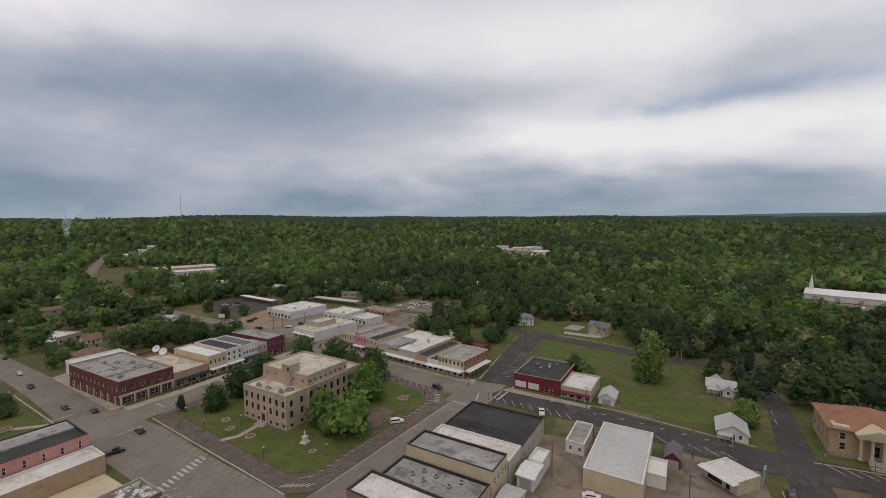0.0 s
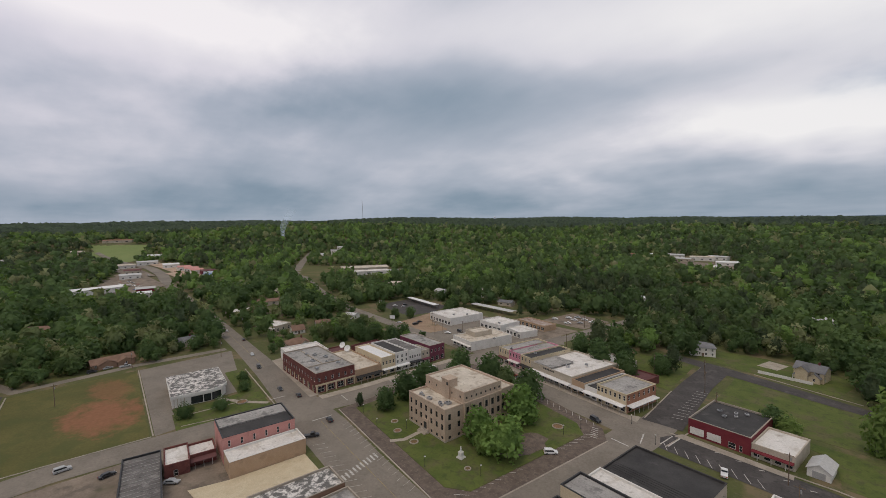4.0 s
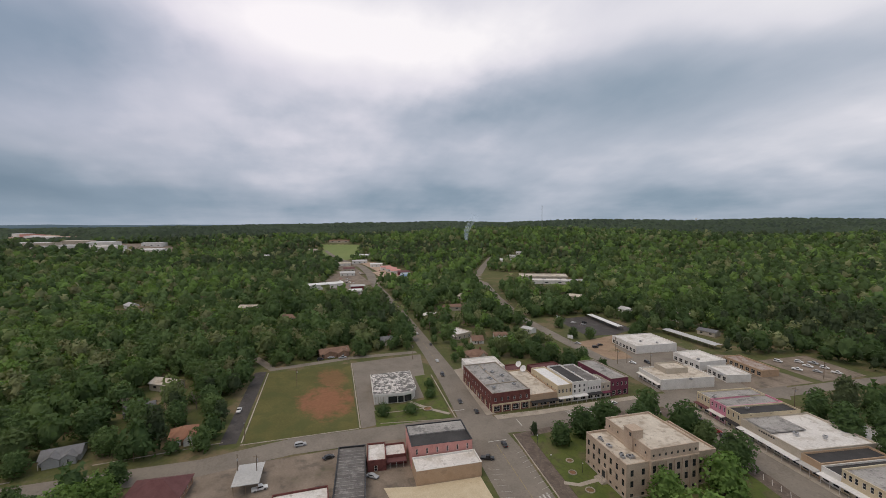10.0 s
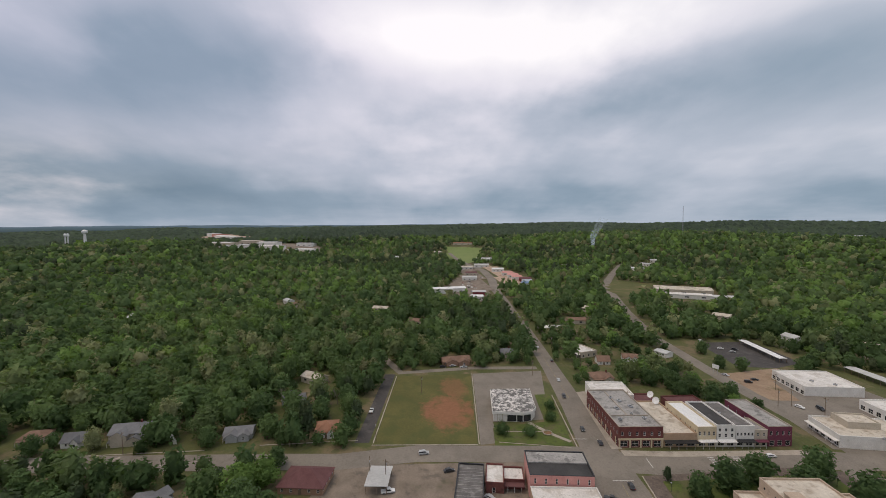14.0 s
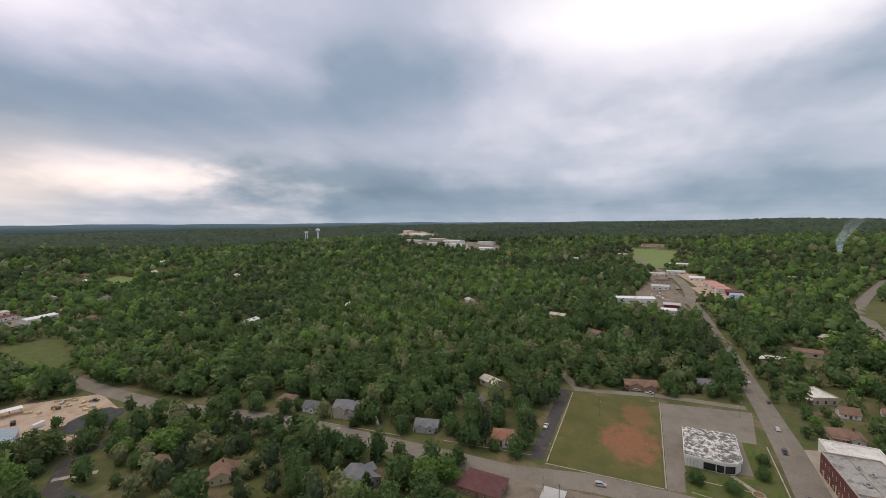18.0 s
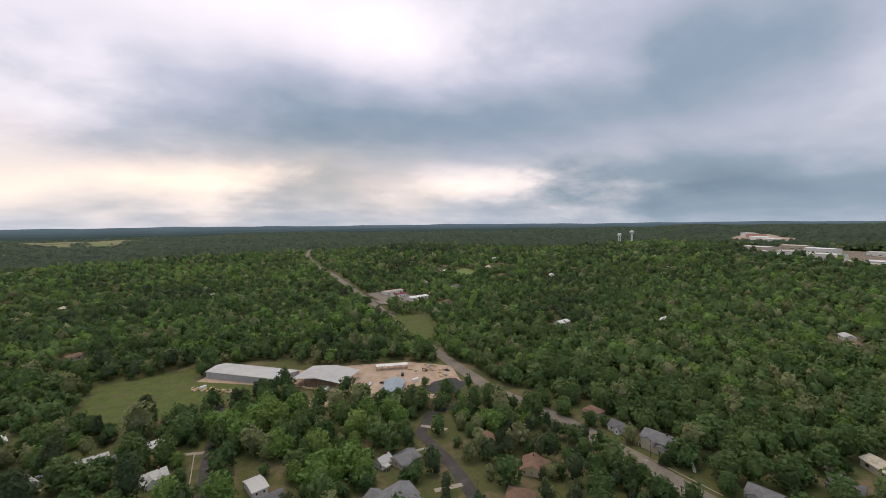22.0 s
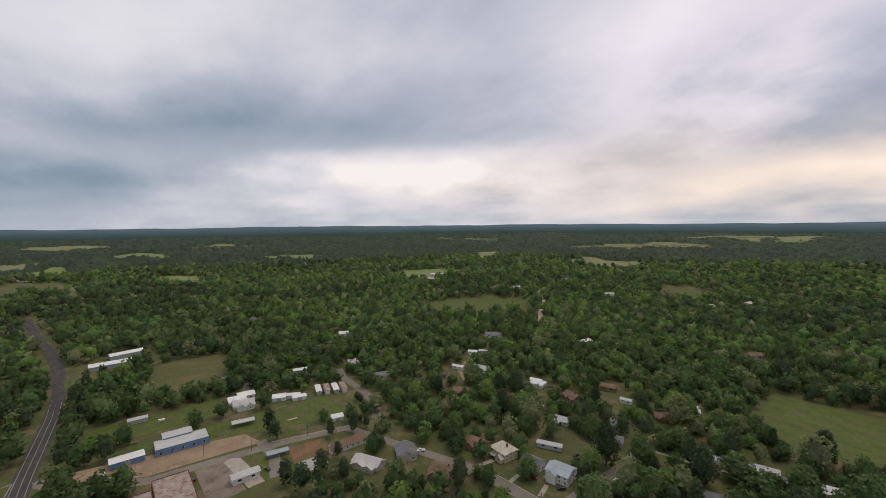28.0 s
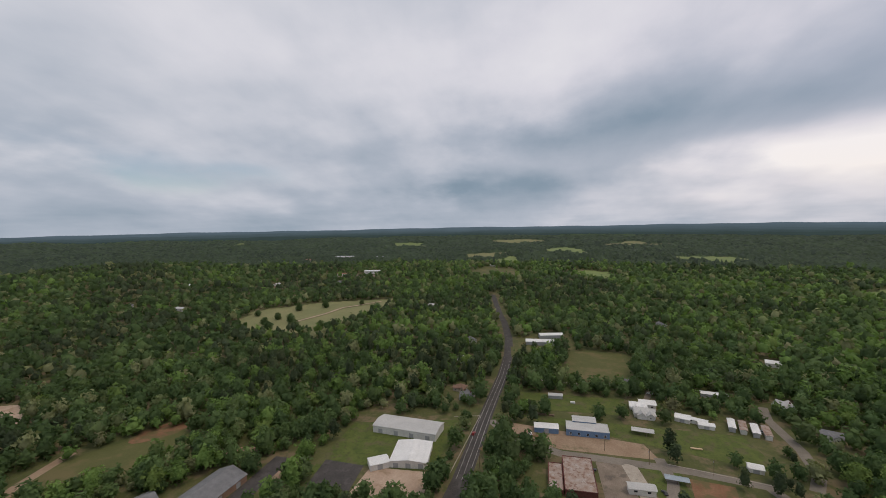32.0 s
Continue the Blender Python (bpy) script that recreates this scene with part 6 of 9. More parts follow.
# ---------------------------------------------------------------- houses, sheds and halls round the town
def outskirts():
    W, G, T, B, C = M["white_wall"], M["grey_wall"], M["tan_wall"], M["brick_brown"], M["cream"]
    sg, sb, mp, mw = M["shingle_grey"], M["shingle_brown"], M["metal_pale"], M["metal_white"]
    H = [  # x, y, width, depth, turn, wall, roof, label, storeys
        (40.5, 205, 10.1, 9.1, -10, W, mp, "white cottage half hidden by trees", 1),
        (-61, 290, 13.1, 10.1, 20, W, sg, "two-storey white house with a porch", 2), (-10.1, 280.8, 12.1, 9.1, -15, C, sg, "tall pale house with a steep grey roof", 2),
        (-90, 313, 12.1, 9.1, 10, T, sg, "grey house standing among trees", 1), (-278, 360, 14.2, 10.2, 15, W, mp, "white house standing among trees", 1),
        (-393, 148, 24, 12.1, 80, T, M["roof_white"], "long low building with a white roof beside the street", 1),
        (-263.5, 133.9, 14, 10, 80, T, sb, "small tan house with a brown roof", 1), (-294.6, 150.7, 9, 8, 80, W, sb, "small white house beside gardens", 1), (-299.1, 174.6, 11, 8, 70, W, sb, "small white house beside gardens", 1),
        (-309.9, 42.4, 20.6, 9.3, 95, B, sb, "long low brick house behind the field", 1), (-323, 84.6, 10.2, 8.2, 95, T, sg, "small house standing among trees", 1),
        (-213.5, -36.5, 10.5, 12, 94, W, M["terracotta"], "white cottage with an orange-brown roof", 1), (-215, -79, 13, 9, 94, G, sg, "grey house standing under trees", 1), (-252.5, -61.4, 12.5, 9.4, 95, G, sg, "dark weathered house under trees", 1),
        (-219, -130.5, 16.5, 12, 94, T, sg, "two-storey house with a grey hipped roof and arched porch", 2), (-216.5, -155, 9, 8, 94, W, sg, "small white house with a grey roof", 1), (-223, -177.5, 10.6, 8.5, 95, T, sb, "small house with a brown roof", 1),
        (-160, -91, 15, 10.5, 62, G, sg, "grey house with a steep grey gabled roof beside a lawn", 1),
        (-145, -153.6, 12.8, 10.6, 40, C, sb, "cream house beside a driveway", 1), (-161.2, -208.3, 9.6, 9.6, 20, W, sg, "white house standing under trees", 1), (-141.8, -186.7, 10.7, 7.5, 60, M["brick_red"], sb, "small red brick house", 1),
        (-120.5, -138.2, 14.9, 9.6, 40, B, sb, "brown house standing under trees", 1), (-82.8, -199.5, 7.5, 6.5, 20, W, mp, "small garden pavilion with a pale roof", 1), (-72.9, -168.9, 21.6, 14, 15, T, sg, "wide house with a dark grey roof", 1), (-93.6, -196.2, 12.9, 10.8, 15, T, sg, "house with a dark grey roof", 1),
        (179.5, -196, 11.8, 9.6, 5, B, sb, "brown house with a brown roof", 1), (161.3, -198.3, 12.9, 10.7, -8, C, M["roof_cream"], "two-storey cream house with a cream metal roof", 2), (142, -201.9, 11.9, 10.8, 0, W, sg, "white house with a grey roof", 1),
        (125, -203, 13, 11.9, 5, W, M["roof_blue"], "large white house with a blue-grey roof", 2), (205.3, -157.6, 12, 13.1, 60, T, sg, "house with a dark grey roof", 1), (173.7, -159.5, 14.1, 11.9, 20, B, sb, "brown house with a hipped roof", 1),
        (88, -198.1, 12.1, 12.1, 20, M["blue_wall"], sg, "blue house with a grey roof", 1), (75.8, -193.7, 11, 9.9, 10, W, sg, "white house beside parked cars", 1), (109.6, -318.2, 14.5, 7.8, 35, B, sb, "brown house with a porch", 1), (100.8, -341.3, 13.4, 8.9, 30, W, mw, "house with a bright white metal roof", 1),
        (47.6, -283.7, 15.5, 10, 10, W, mp, "house with a pale metal roof", 1), (31.7, -285.2, 11.1, 8.8, -20, T, sg, "grey house standing under trees", 1), (18.1, -286.8, 8.9, 7.8, 10, W, mw, "small house with a white roof", 1), (32.1, -218, 8.9, 8.9, 25, W, sb, "small white house with a brown roof", 1),
        (73.3, -279.6, 8.9, 13.4, 30, W, mp, "narrow white house among gardens", 1), (158.7, -262, 9.8, 7.6, 10, W, mp, "small white house on a lawn", 1), (210.3, -309.8, 11.9, 9.7, 10, W, mw, "white house standing among trees", 1), (174.2, -304.4, 13.1, 9.8, -20, B, sb, "brown house standing among trees", 1), (126.9, -283.6, 12.1, 9.9, 20, G, sg, "grey house standing among trees", 1),
        (211.6, -134.4, 17.7, 8.9, 20, T, mp, "low house with a patched pale roof", 1), (239.8, -137.2, 8.9, 22.3, -5, W, sb, "long white house with a brown roof", 1), (232.7, -110.3, 13.5, 9, 80, W, mp, "low house with a rusty white roof", 1),
        (349.2, -110.9, 14.8, 11.4, 80, W, mp, "white house with a pale metal roof", 1), (363.1, -110.3, 12.6, 10.3, 80, W, mw, "white house with a white roof", 1), (438.4, -28.5, 10.4, 10.4, 80, M["brick_red"], M["redpaint"], "small house with a red roof", 1),
        (368.9, 29.2, 11.6, 10.4, 80, W, sg, "small house standing among trees", 1), (387.3, 36.7, 10.4, 9.3, 80, T, sb, "small house standing among trees", 1), (416.2, -119.5, 9.1, 6.9, 80, G, sg, "grey shed beside a field", 1), (325, -225.9, 12.1, 9.9, 60, W, sg, "white house at the end of a lane", 1), (372.3, -225.5, 13.3, 10, 30, W, mp, "white house standing among trees", 1),
        (287.5, -267.5, 13, 9.7, 20, T, sb, "small house standing among trees", 1), (247.7, -251.3, 12.9, 9.7, 40, B, sb, "brown house standing among trees", 1), (270.5, -304.4, 15, 8.6, 15, W, mp, "long house with a pale roof", 1), (331.9, -304.2, 13, 8.7, 15, W, mp, "long house with a pale roof", 1),
        (-26.2, -198.1, 12.1, 9.9, 10, W, sg, "white house standing under trees", 1), (28.5, -181.5, 13.3, 10, 12, W, sg, "grey-roofed house under trees", 1), (62.7, -236.7, 13.4, 10, 15, T, sg, "tan house standing under trees", 1), (18.7, -249.8, 11.1, 8.9, 15, W, mp, "small house standing under trees", 1),
        (466.8, 42.4, 10.4, 9.3, 0, W, mp, "white house standing among trees", 1), (203.7, 196.2, 17.9, 13.4, -30, G, sg, "grey school wing with a dark roof", 1), (261.1, 171.2, 17.3, 6.9, 95, M["pinkpaint"], M["brick_pink"], "long low pink-roofed annex", 1),
    ]
    for i, (x, y, w, d, a, wall, roof, label, st) in enumerate(H):
        house(x, y, w, d, a, wall, roof, label, 2.9, 2.0 + (i % 4) * 0.3, i % 5 == 1, i % 3 != 1, i % 2 == 0, st, i % 4 == 2)
    # school
    shed("school", (193.5, 157.2), (234.3, 150.7), 20.5, 4.2, B, sg, "long school building with a dark grey gabled roof", 4.0, True, "school", 3, 0)
    # lumber yard
    shed("warehouse", (-12.3, -400.2), (-61.4, -344), 22.4, 5.4, G, mp, "long pale metal warehouse at the lumber yard", 1.8, True, "warehouse", 3, 34)
    shed("lumber_shed", (-69.1, -340.5), (-97.1, -309.7), 29.4, 6.0, M["wood"], mp, "broad pale metal lumber shed with a monitor roof", 2.2, False, "shed", 4, 24, True, 1.2)
    shed("lumber_shed", (-164.1, -330.2), (-139.2, -340.1), 5.4, 3.6, T, mw, "long low white open shed", 0.4, True, "shed", 0, 10, True)
    shed("office", (-142.6, -290.9), (-130.6, -299.7), 28, 4.6, M["grey_wall"], M["roof_blue"], "lumber yard office with a blue-grey hipped roof", 2.4, False, "office", 1, 14)
    lot("coal_pile", blob(-168.3, -272.1, 18, 13, 30, 16, 0.12, 9), M["coal"], "flat heap of black crushed stone", "heap", 0.12)
    # warehouses by the highway
    shed("warehouse", (300.9, 93.4), (291.7, 45.6), 18.8, 5.2, W, mp, "long white metal warehouse", 1.6, True, "warehouse", 4, 30)
    shed("warehouse", (257.4, 69.4), (257.7, 45.9), 26, 4.2, W, mw, "white metal warehouse with offices", 1.2, False, "warehouse", 3, 22)
    shed("warehouse", (251.6, 79.9), (257.4, 69.4), 9.4, 3.8, W, mw, "small white wing of a warehouse", 1.2, True, "warehouse", 1, 8)
    shed("barn", (537, -31), (534.5, -73), 13.8, 4.6, G, mw, "long barn with a white roof", 1.8, True, "barn", 2, 20)
    shed("barn", (567, -51), (571, -81), 11.5, 4.6, G, mw, "long barn with a white roof", 1.8, True, "barn", 2, 20)
    shed("workshop", (312.7, -23.9), (311.7, -40.7), 8.1, 3.8, M["blue_wall"], mw, "blue metal workshop with a white roof", 0.7, True, "workshop", 1, 12)
    store("workshop", (310.6, -46), (307.4, -74.9), 13.8, 4.6, M["blue_wall"], mp, "blue metal workshop with a grey roof", "workshop", lambda wd, dp: {0: row(5, wd, 1.6, 0.8, 1.8)}, coping=mp, parapet=0.2)
    shed("workshop", (322.8, -52.4), (321.2, -68.5), 9.2, 5.2, M["blue_wall"], mp, "higher rear part of the blue workshop", 0.9, True, "workshop", 0, 12)
    store("brown_hall", (240.2, -34.7), (238.6, -52.1), 35.6, 4.2, M["brick_red"], M["metal_rust"], "long hall with a rusty brown roof", "hall", None, parapet=0.2)
    store("brown_hall", (241.2, -26), (240.4, -34.1), 27.6, 3.4, M["brick_red"], M["metal_rust"], "low wing with a rusty brown roof", "hall", None, parapet=0.2)
    shed("open_shed", (316.8, -92.3), (313.4, -106), 5.7, 3.0, G, mp, "small open shed with a pale metal roof", 0.6, True, "shed", 0, 10, True)
    shed("shed", (275.8, -146.9), (273.4, -154.5), 6.7, 2.8, W, mw, "small white shed with a white metal roof", 1.2, True, "shed", 1, 8)
    shed("open_shed", (259.2, -94), (256.3, -105.8), 4.6, 2.8, G, M["roof_blue"], "small shed with a blue-grey roof", 0.4, True, "shed", 0, 8, True)
    shed("shed", (341.5, -130.3), (337.1, -139.3), 9.1, 3.0, W, mw, "white shed with a white roof", 1.2, True, "shed", 1, 8)
    shed("shed", (330.9, -142.8), (328.2, -152.8), 5.7, 2.8, W, mw, "white shed with a white roof", 0.8, True, "shed", 1, 8)
    shed("shed", (375.1, -40.7), (374.1, -52.3), 5.7, 2.8, G, mp, "grey open shed in a garden", 0.8, True, "shed", 1, 8)
    for i, (x, y, a) in enumerate(((334.7, -166.8, -22), (331.7, -172.9, -22), (327.6, -178.9, -21), (324.7, -184.9, -20))):
        far_hall("mobile_home", x, y, 16, 3.8, 2.7, a, W if i % 2 else G, (mw, M["metal_rust"])[i % 2], "long narrow metal mobile home", "mobile home", 0.4)
    shed("shed", (391.4, -170.9), (386.1, -189.7), 6.8, 3.0, G, mw, "long shed with a white roof among trees", 0.8, True, "shed", 0, 10)
    for x, y, w, d, h, a, wall, roof, lab in ((214.2, -313.2, 10, 5, 2.8, 10, W, mw, "small white shed with a white roof"), (162.7, -343.4, 12, 9, 3, 15, B, sb, "dark brown shed in a garden"), (140.4, -326.3, 8, 4, 2.6, 5, W, mp, "pale trailer beside a lawn"), (146.5, -226.1, 15, 4, 2.6, 20, G, mp, "long narrow shed with a pale roof"), (289.4, -291.7, 12, 3.5, 2.6, 15, W, mw, "white trailer under trees"), (311.5, -337.3, 9, 5, 2.8, 30, W, mw, "white shed under trees"), (304, -346.6, 9, 5, 2.8, 20, G, mp, "grey shed under trees"), (120, -259.4, 10, 9, 3, 20, G, sg, "dark-roofed garage beside the street"),
                                           (29.4, -204.9, 13, 10, 3.2, 20, T, sg, "house with a dark grey roof"), (-23.2, -213.2, 7, 12, 3, 10, W, mp, "narrow white shed with a pale roof"), (58.4, -205.9, 9, 8, 2.8, 15, G, sg, "grey garage beside a lane"), (365.2, -118.2, 12, 10, 3.4, 80, W, mw, "white building with a white roof"), (350.4, -108.5, 10, 12, 3, 80, W, mp, "low white building with a grey roof"), (339, -144.8, 14, 4, 2.6, 60, W, mw, "white trailer in a yard"), (248.6, -77.4, 14, 6, 3.0, 85, W, mp, "white mobile home with a pale roof"), (386.2, 38.9, 8, 6, 2.8, 80, T, sb, "small brown shed beside the woods"), (-304.6, 205.9, 10, 8, 3, 20, W, mp, "small white shed beside the road")):
        far_hall("garden_shed" if w < 11 else "outbuilding", x, y, w, d, h, a, wall, roof, lab, "shed", 1.0)
    # church
    r = shed("church", (151.5, 466.6), (218, 436.1), 24.2, 5.0, W, mw, "long white church with a steeple among the trees", 3.6, True, "church", 5, 40)
    bm = bmesh.new()
    box(bm, 2, 10, 5, 5, 13, 11)
    rod(bm, (3.5, 11.5, 11), (3.5, 11.5, 22), 1.5, 0.05, 8)
    part("steeple", bm, mw, r, "white pointed steeple")
    FOOT.extend(((151.5, 429.3, 24), (177, 412.2, 24), (202.8, 405.3, 20), (161.7, 396, 18), (218.2, 421.6, 18)))
    shed("hall", (225.2, 439.8), (239.9, 433.6), 12.3, 4.0, W, mw, "small white hall beside the church", 1.6, True, "hall", 1, 8)
    # far shops and halls
    for x, y, w, d, h, turn, wall, roof, lab in (
        (-613, 75, 48, 18, 6, 96, W, mw, "long white store with a white roof"), (-546, 394, 70, 34, 5, 61, T, M["roof_cream"], "low wide school with a pale roof"), (-512, 376, 56, 14, 4.5, 61, W, M["roof_white"], "low wing of a school with a white roof"), (-492, 410, 24, 12, 4, 61, W, mp, "small pale annex of a school"),
        (-673.4, 208.6, 18, 24, 5, 80, M["redpaint"], M["shingle_maroon"], "low roadside shop with a red roof"), (-694.2, 200.3, 16, 26, 5, 80, W, M["brick_pink"], "roadside shop with a pink roof"), (-718.4, 200.1, 18, 26, 5, 80, W, M["brick_pink"], "roadside shop with a pink roof"), (-742.9, 196.9, 18, 26, 5, 80, W, M["brick_pink"], "roadside shop with a pink roof"),
        (-794.8, 192.3, 22, 20, 5, 80, W, mw, "low white shop beside the road"), (-650.7, 204.7, 14, 20, 5, 80, W, M["roof_blue"], "roadside shop with a blue roof"), (-632.6, 197.7, 14, 18, 5, 80, W, M["blue_wall"], "roadside shop with a blue roof"), (-876.1, 177, 30, 18, 5, 80, W, mp, "low pale shop beside the road"),
        (-583.3, 114.5, 18, 16, 5, 80, M["redpaint"], mp, "low red shop beside the road"), (-552.8, 105.6, 16, 14, 5, 80, W, mw, "low white shop beside the road"), (-711.5, 123.2, 24, 20, 5, 80, W, mp, "low pale shop beside the road"), (-762.8, 135, 20, 18, 5, 80, T, M["shingle_maroon"], "low tan shop beside the road"), (-853.4, 142, 26, 18, 5, 80, W, M["roof_cream"], "low pale shop beside the road"), (-1268, 200, 60, 14, 5, 60, T, M["terracotta"], "long low hall behind the far field"), (-978, 204, 34, 14, 5, 70, W, mw, "low white shop beside the road"), (-1152, 117, 30, 14, 5, 70, T, M["roof_cream"], "low tan shop beside the road"), (-968, 131, 34, 16, 5, 75, W, M["terracotta"], "low shop with a reddish roof"), (-778, 329, 30, 12, 4.5, 40, W, mp, "pale shop beside the hill road"), (-720, 430, 26, 12, 4.5, 40, W, mw, "white house beside the hill road"), (-757, 472, 20, 10, 4, 20, W, mp, "white house on the hill"),
        (-1183.8, -243.7, 46, 34, 8, 75, W, mw, "white hospital wing on the hill"), (-1212.9, -341.3, 60, 40, 8, 75, W, M["roof_white"], "white hospital wing on the hill"), (-1207.4, -401.2, 44, 36, 8, 75, W, mp, "white hospital wing on the hill"), (-1238.2, -476.7, 70, 40, 9, 70, T, M["roof_white"], "long pale hospital building on the hill"), (-1314.8, -270.3, 50, 30, 8, 75, W, mp, "white building on the hill"), (-1299.1, -372.6, 60, 34, 10, 75, W, mw, "white hospital wing on the hill"), (-1343.6, -437.5, 60, 34, 9, 75, T, M["roof_cream"], "long pale hospital building on the hill"), (-1164.1, -290.3, 24, 16, 5, 75, W, mp, "small white building on the hill"),
        (-1134.9, -338, 26, 14, 5, 70, W, mp, "small pale building below the hill campus"), (-1142.9, -402.4, 30, 14, 5, 60, W, mw, "small white building below the hill campus"), (-1153.7, -247.5, 24, 12, 5, 75, T, M["roof_cream"], "small tan building below the hill campus"), (-1179, -451.2, 26, 16, 5, 75, W, mp, "small pale building below the hill campus"),
        (-1620.7, -591.5, 110, 46, 10, 35, W, M["roof_white"], "long pale mill building on the far hill"), (-1745.2, -668.4, 130, 50, 11, 32, W, mw, "long pale mill building on the far hill"), (-1900.9, -745.7, 140, 50, 12, 28, M["brick_pink"], M["terracotta"], "long reddish mill building on the far hill"), (-2046.1, -828.2, 130, 50, 12, 28, W, mp, "long pale mill building on the far hill"),
        (-306.8, -660.5, 36, 14, 4.5, 8, W, M["roof_cream"], "pale motel beside the road"), (-321.1, -597.1, 34, 14, 4.5, 8, W, mw, "low white shop beside the road"), (-305.3, -632.1, 22, 12, 4.5, 8, W, M["redpaint"], "low shop with a red front"),
        (-272, 784, 20, 11, 4, 12, T, M["terracotta"], "house with an orange roof among woods"), (-252, 792, 12, 9, 4, 30, W, mw, "small white house among woods"), (-212, 792, 32, 14, 5, 8, W, mp, "pale shop among woods"), (-188, 756, 26, 12, 4.5, -10, T, mp, "tan shop with a pale roof among woods"), (-168, 784, 34, 14, 5, 14, W, M["roof_cream"], "pale shop among woods"), (-148, 800, 28, 13, 5, -6, W, mp, "pale shop among woods"), (-128, 750, 28, 12, 4.5, 20, W, mw, "white shop among woods"), (-136, 702, 18, 9, 4, 10, W, mw, "small white shop before a gravel lot"), (1147, 442, 40, 16, 5, 92, W, M["terracotta"], "red roofed hall far off among woods"), (1184, 364, 44, 20, 7, 95, W, mw, "white hall far off among woods"), (1640, 622, 76, 24, 9, 94, W, mw, "long white hall far off among woods"), (1450, 672, 36, 20, 7, 80, T, M["terracotta"], "red roofed hall far off among woods"), (1796, 514, 56, 24, 8, 90, W, mw, "white hall far off among woods"), (-621, -794, 40, 12, 4.5, 50, W, M["roof_cream"], "long pale house among trees"), (-675, -812, 30, 12, 4.5, 40, B, sb, "long brown house among trees"), (-499, -800, 16, 10, 4, 30, W, mw, "small white house among trees"), (-552, -935, 26, 10, 4.5, 30, W, mw, "white house among trees"), (-141, 440, 12, 7, 3, 10, W, mw, "small white shed among trees"), (-236, 336, 14, 9, 3, 10, T, sg, "small grey house among trees"),
        (752, -697.5, 30, 12, 4.5, 50, W, mw, "white farm building far off"), (708.7, -640.1, 18, 10, 4, 20, G, mp, "pale farm building far off"), (-1079.7, 1325.9, 26, 14, 8, 20, W, mw, "white building on a far hill"),
    ):
        far_hall("far_building", x, y, w, d, h, turn, wall, roof, lab, "building", 1.5)
    spots = ((-326.8, 339.9), (-408.4, 341.4), (-417.6, 183.5), (-465.3, 221.2), (-437.1, 19.4), (-387.8, -354.7), (93, -526.8), (242.3, -453.5), (338.5, -405.5), (479.3, -278.8), (648.9, -230.4), (-14.1, 423.2), (66.7, 604),
             (-567.5, -141.2), (-506.6, -19.9), (-843.8, -486.1), (-284.1, -55.6), (-535.7, -848.6), (-680, -854.2), (-589.8, -1005.5), (-492, -288), (-543.6, -130.2), (-726.6, -903.2), (-428, -423.2), (-1116, -1.2), (-428.3, -649.2), (508.9, -682.3), (493.4, -848.3), (358.3, -771.7), (161.1, -874.5), (-42.2, -831.5), (-173.7, -912.3), (-94.8, -1282.8), (201.2, -803.5), (981, -908.4), (-635.4, -1060),
             (-418.1, -874), (826.1, 660), (1052.6, 802.6), (1408.7, 847.6), (644.5, 625), (655.9, 538.2), (542.9, 36.6), (763.2, 121.4), (-289, 377.7), (-785.5, 506.5), (-359.1, -610.1), (-339.2, -544.7), (-399.5, -708.2), (-579.1, -697.3), (-663.5, -632.7), (-767.4, -698.4), (1360.4, 24.6), (1417.8, 127.9), (1302.6, 190.5), (1038.7, 403.1), (953.6, 529.6))
    looks = ((W, mp, "small white house with a pale metal roof among trees"), (W, mw, "small house with a white roof among trees"), (T, M["roof_cream"], "small tan house with a pale roof among trees"), (W, sg, "small white house with a grey roof among trees"), (T, sb, "small tan house with a brown roof among trees"))
    for i, (x, y) in enumerate(spots):
        wall, roof, lab = looks[(i * 7 + i // 3) % 5]
        far_hall("far_house", x, y, 13 + (i % 3) * 3, 9 + i % 2, 3.6, (i * 37) % 90, wall, roof, lab, "house", 2.0)


outskirts()

# ---------------------------------------------------------------- trees and woods
def sheet_np(name, v, quads, tris, material, tint=None, puff=None):
    """A mesh from arrays of vertices, quads and triangles."""
    me = bpy.data.meshes.new(name)
    nq, nt = len(quads), len(tris)
    me.vertices.add(len(v))
    me.vertices.foreach_set("co", np.ascontiguousarray(v, np.float32).ravel())
    me.loops.add(nq * 4 + nt * 3)
    me.loops.foreach_set("vertex_index", np.concatenate([np.asarray(quads, np.int32).ravel(), np.asarray(tris, np.int32).ravel()]).astype(np.int32))
    me.polygons.add(nq + nt)
    starts = np.concatenate([np.arange(nq) * 4, nq * 4 + np.arange(nt) * 3]).astype(np.int32)
    me.polygons.foreach_set("loop_start", starts)
    me.update(calc_edges=True)
    me.materials.append(material)
    if puff is not None:
        at = me.attributes.new("puff", "FLOAT_VECTOR", "POINT")
        at.data.foreach_set("vector", np.ascontiguousarray(puff, np.float32).ravel())
    if tint is not None:
        at = me.attributes.new("tint", "FLOAT", "POINT")
        at.data.foreach_set("value", np.ascontiguousarray(tint, np.float32))
    return me


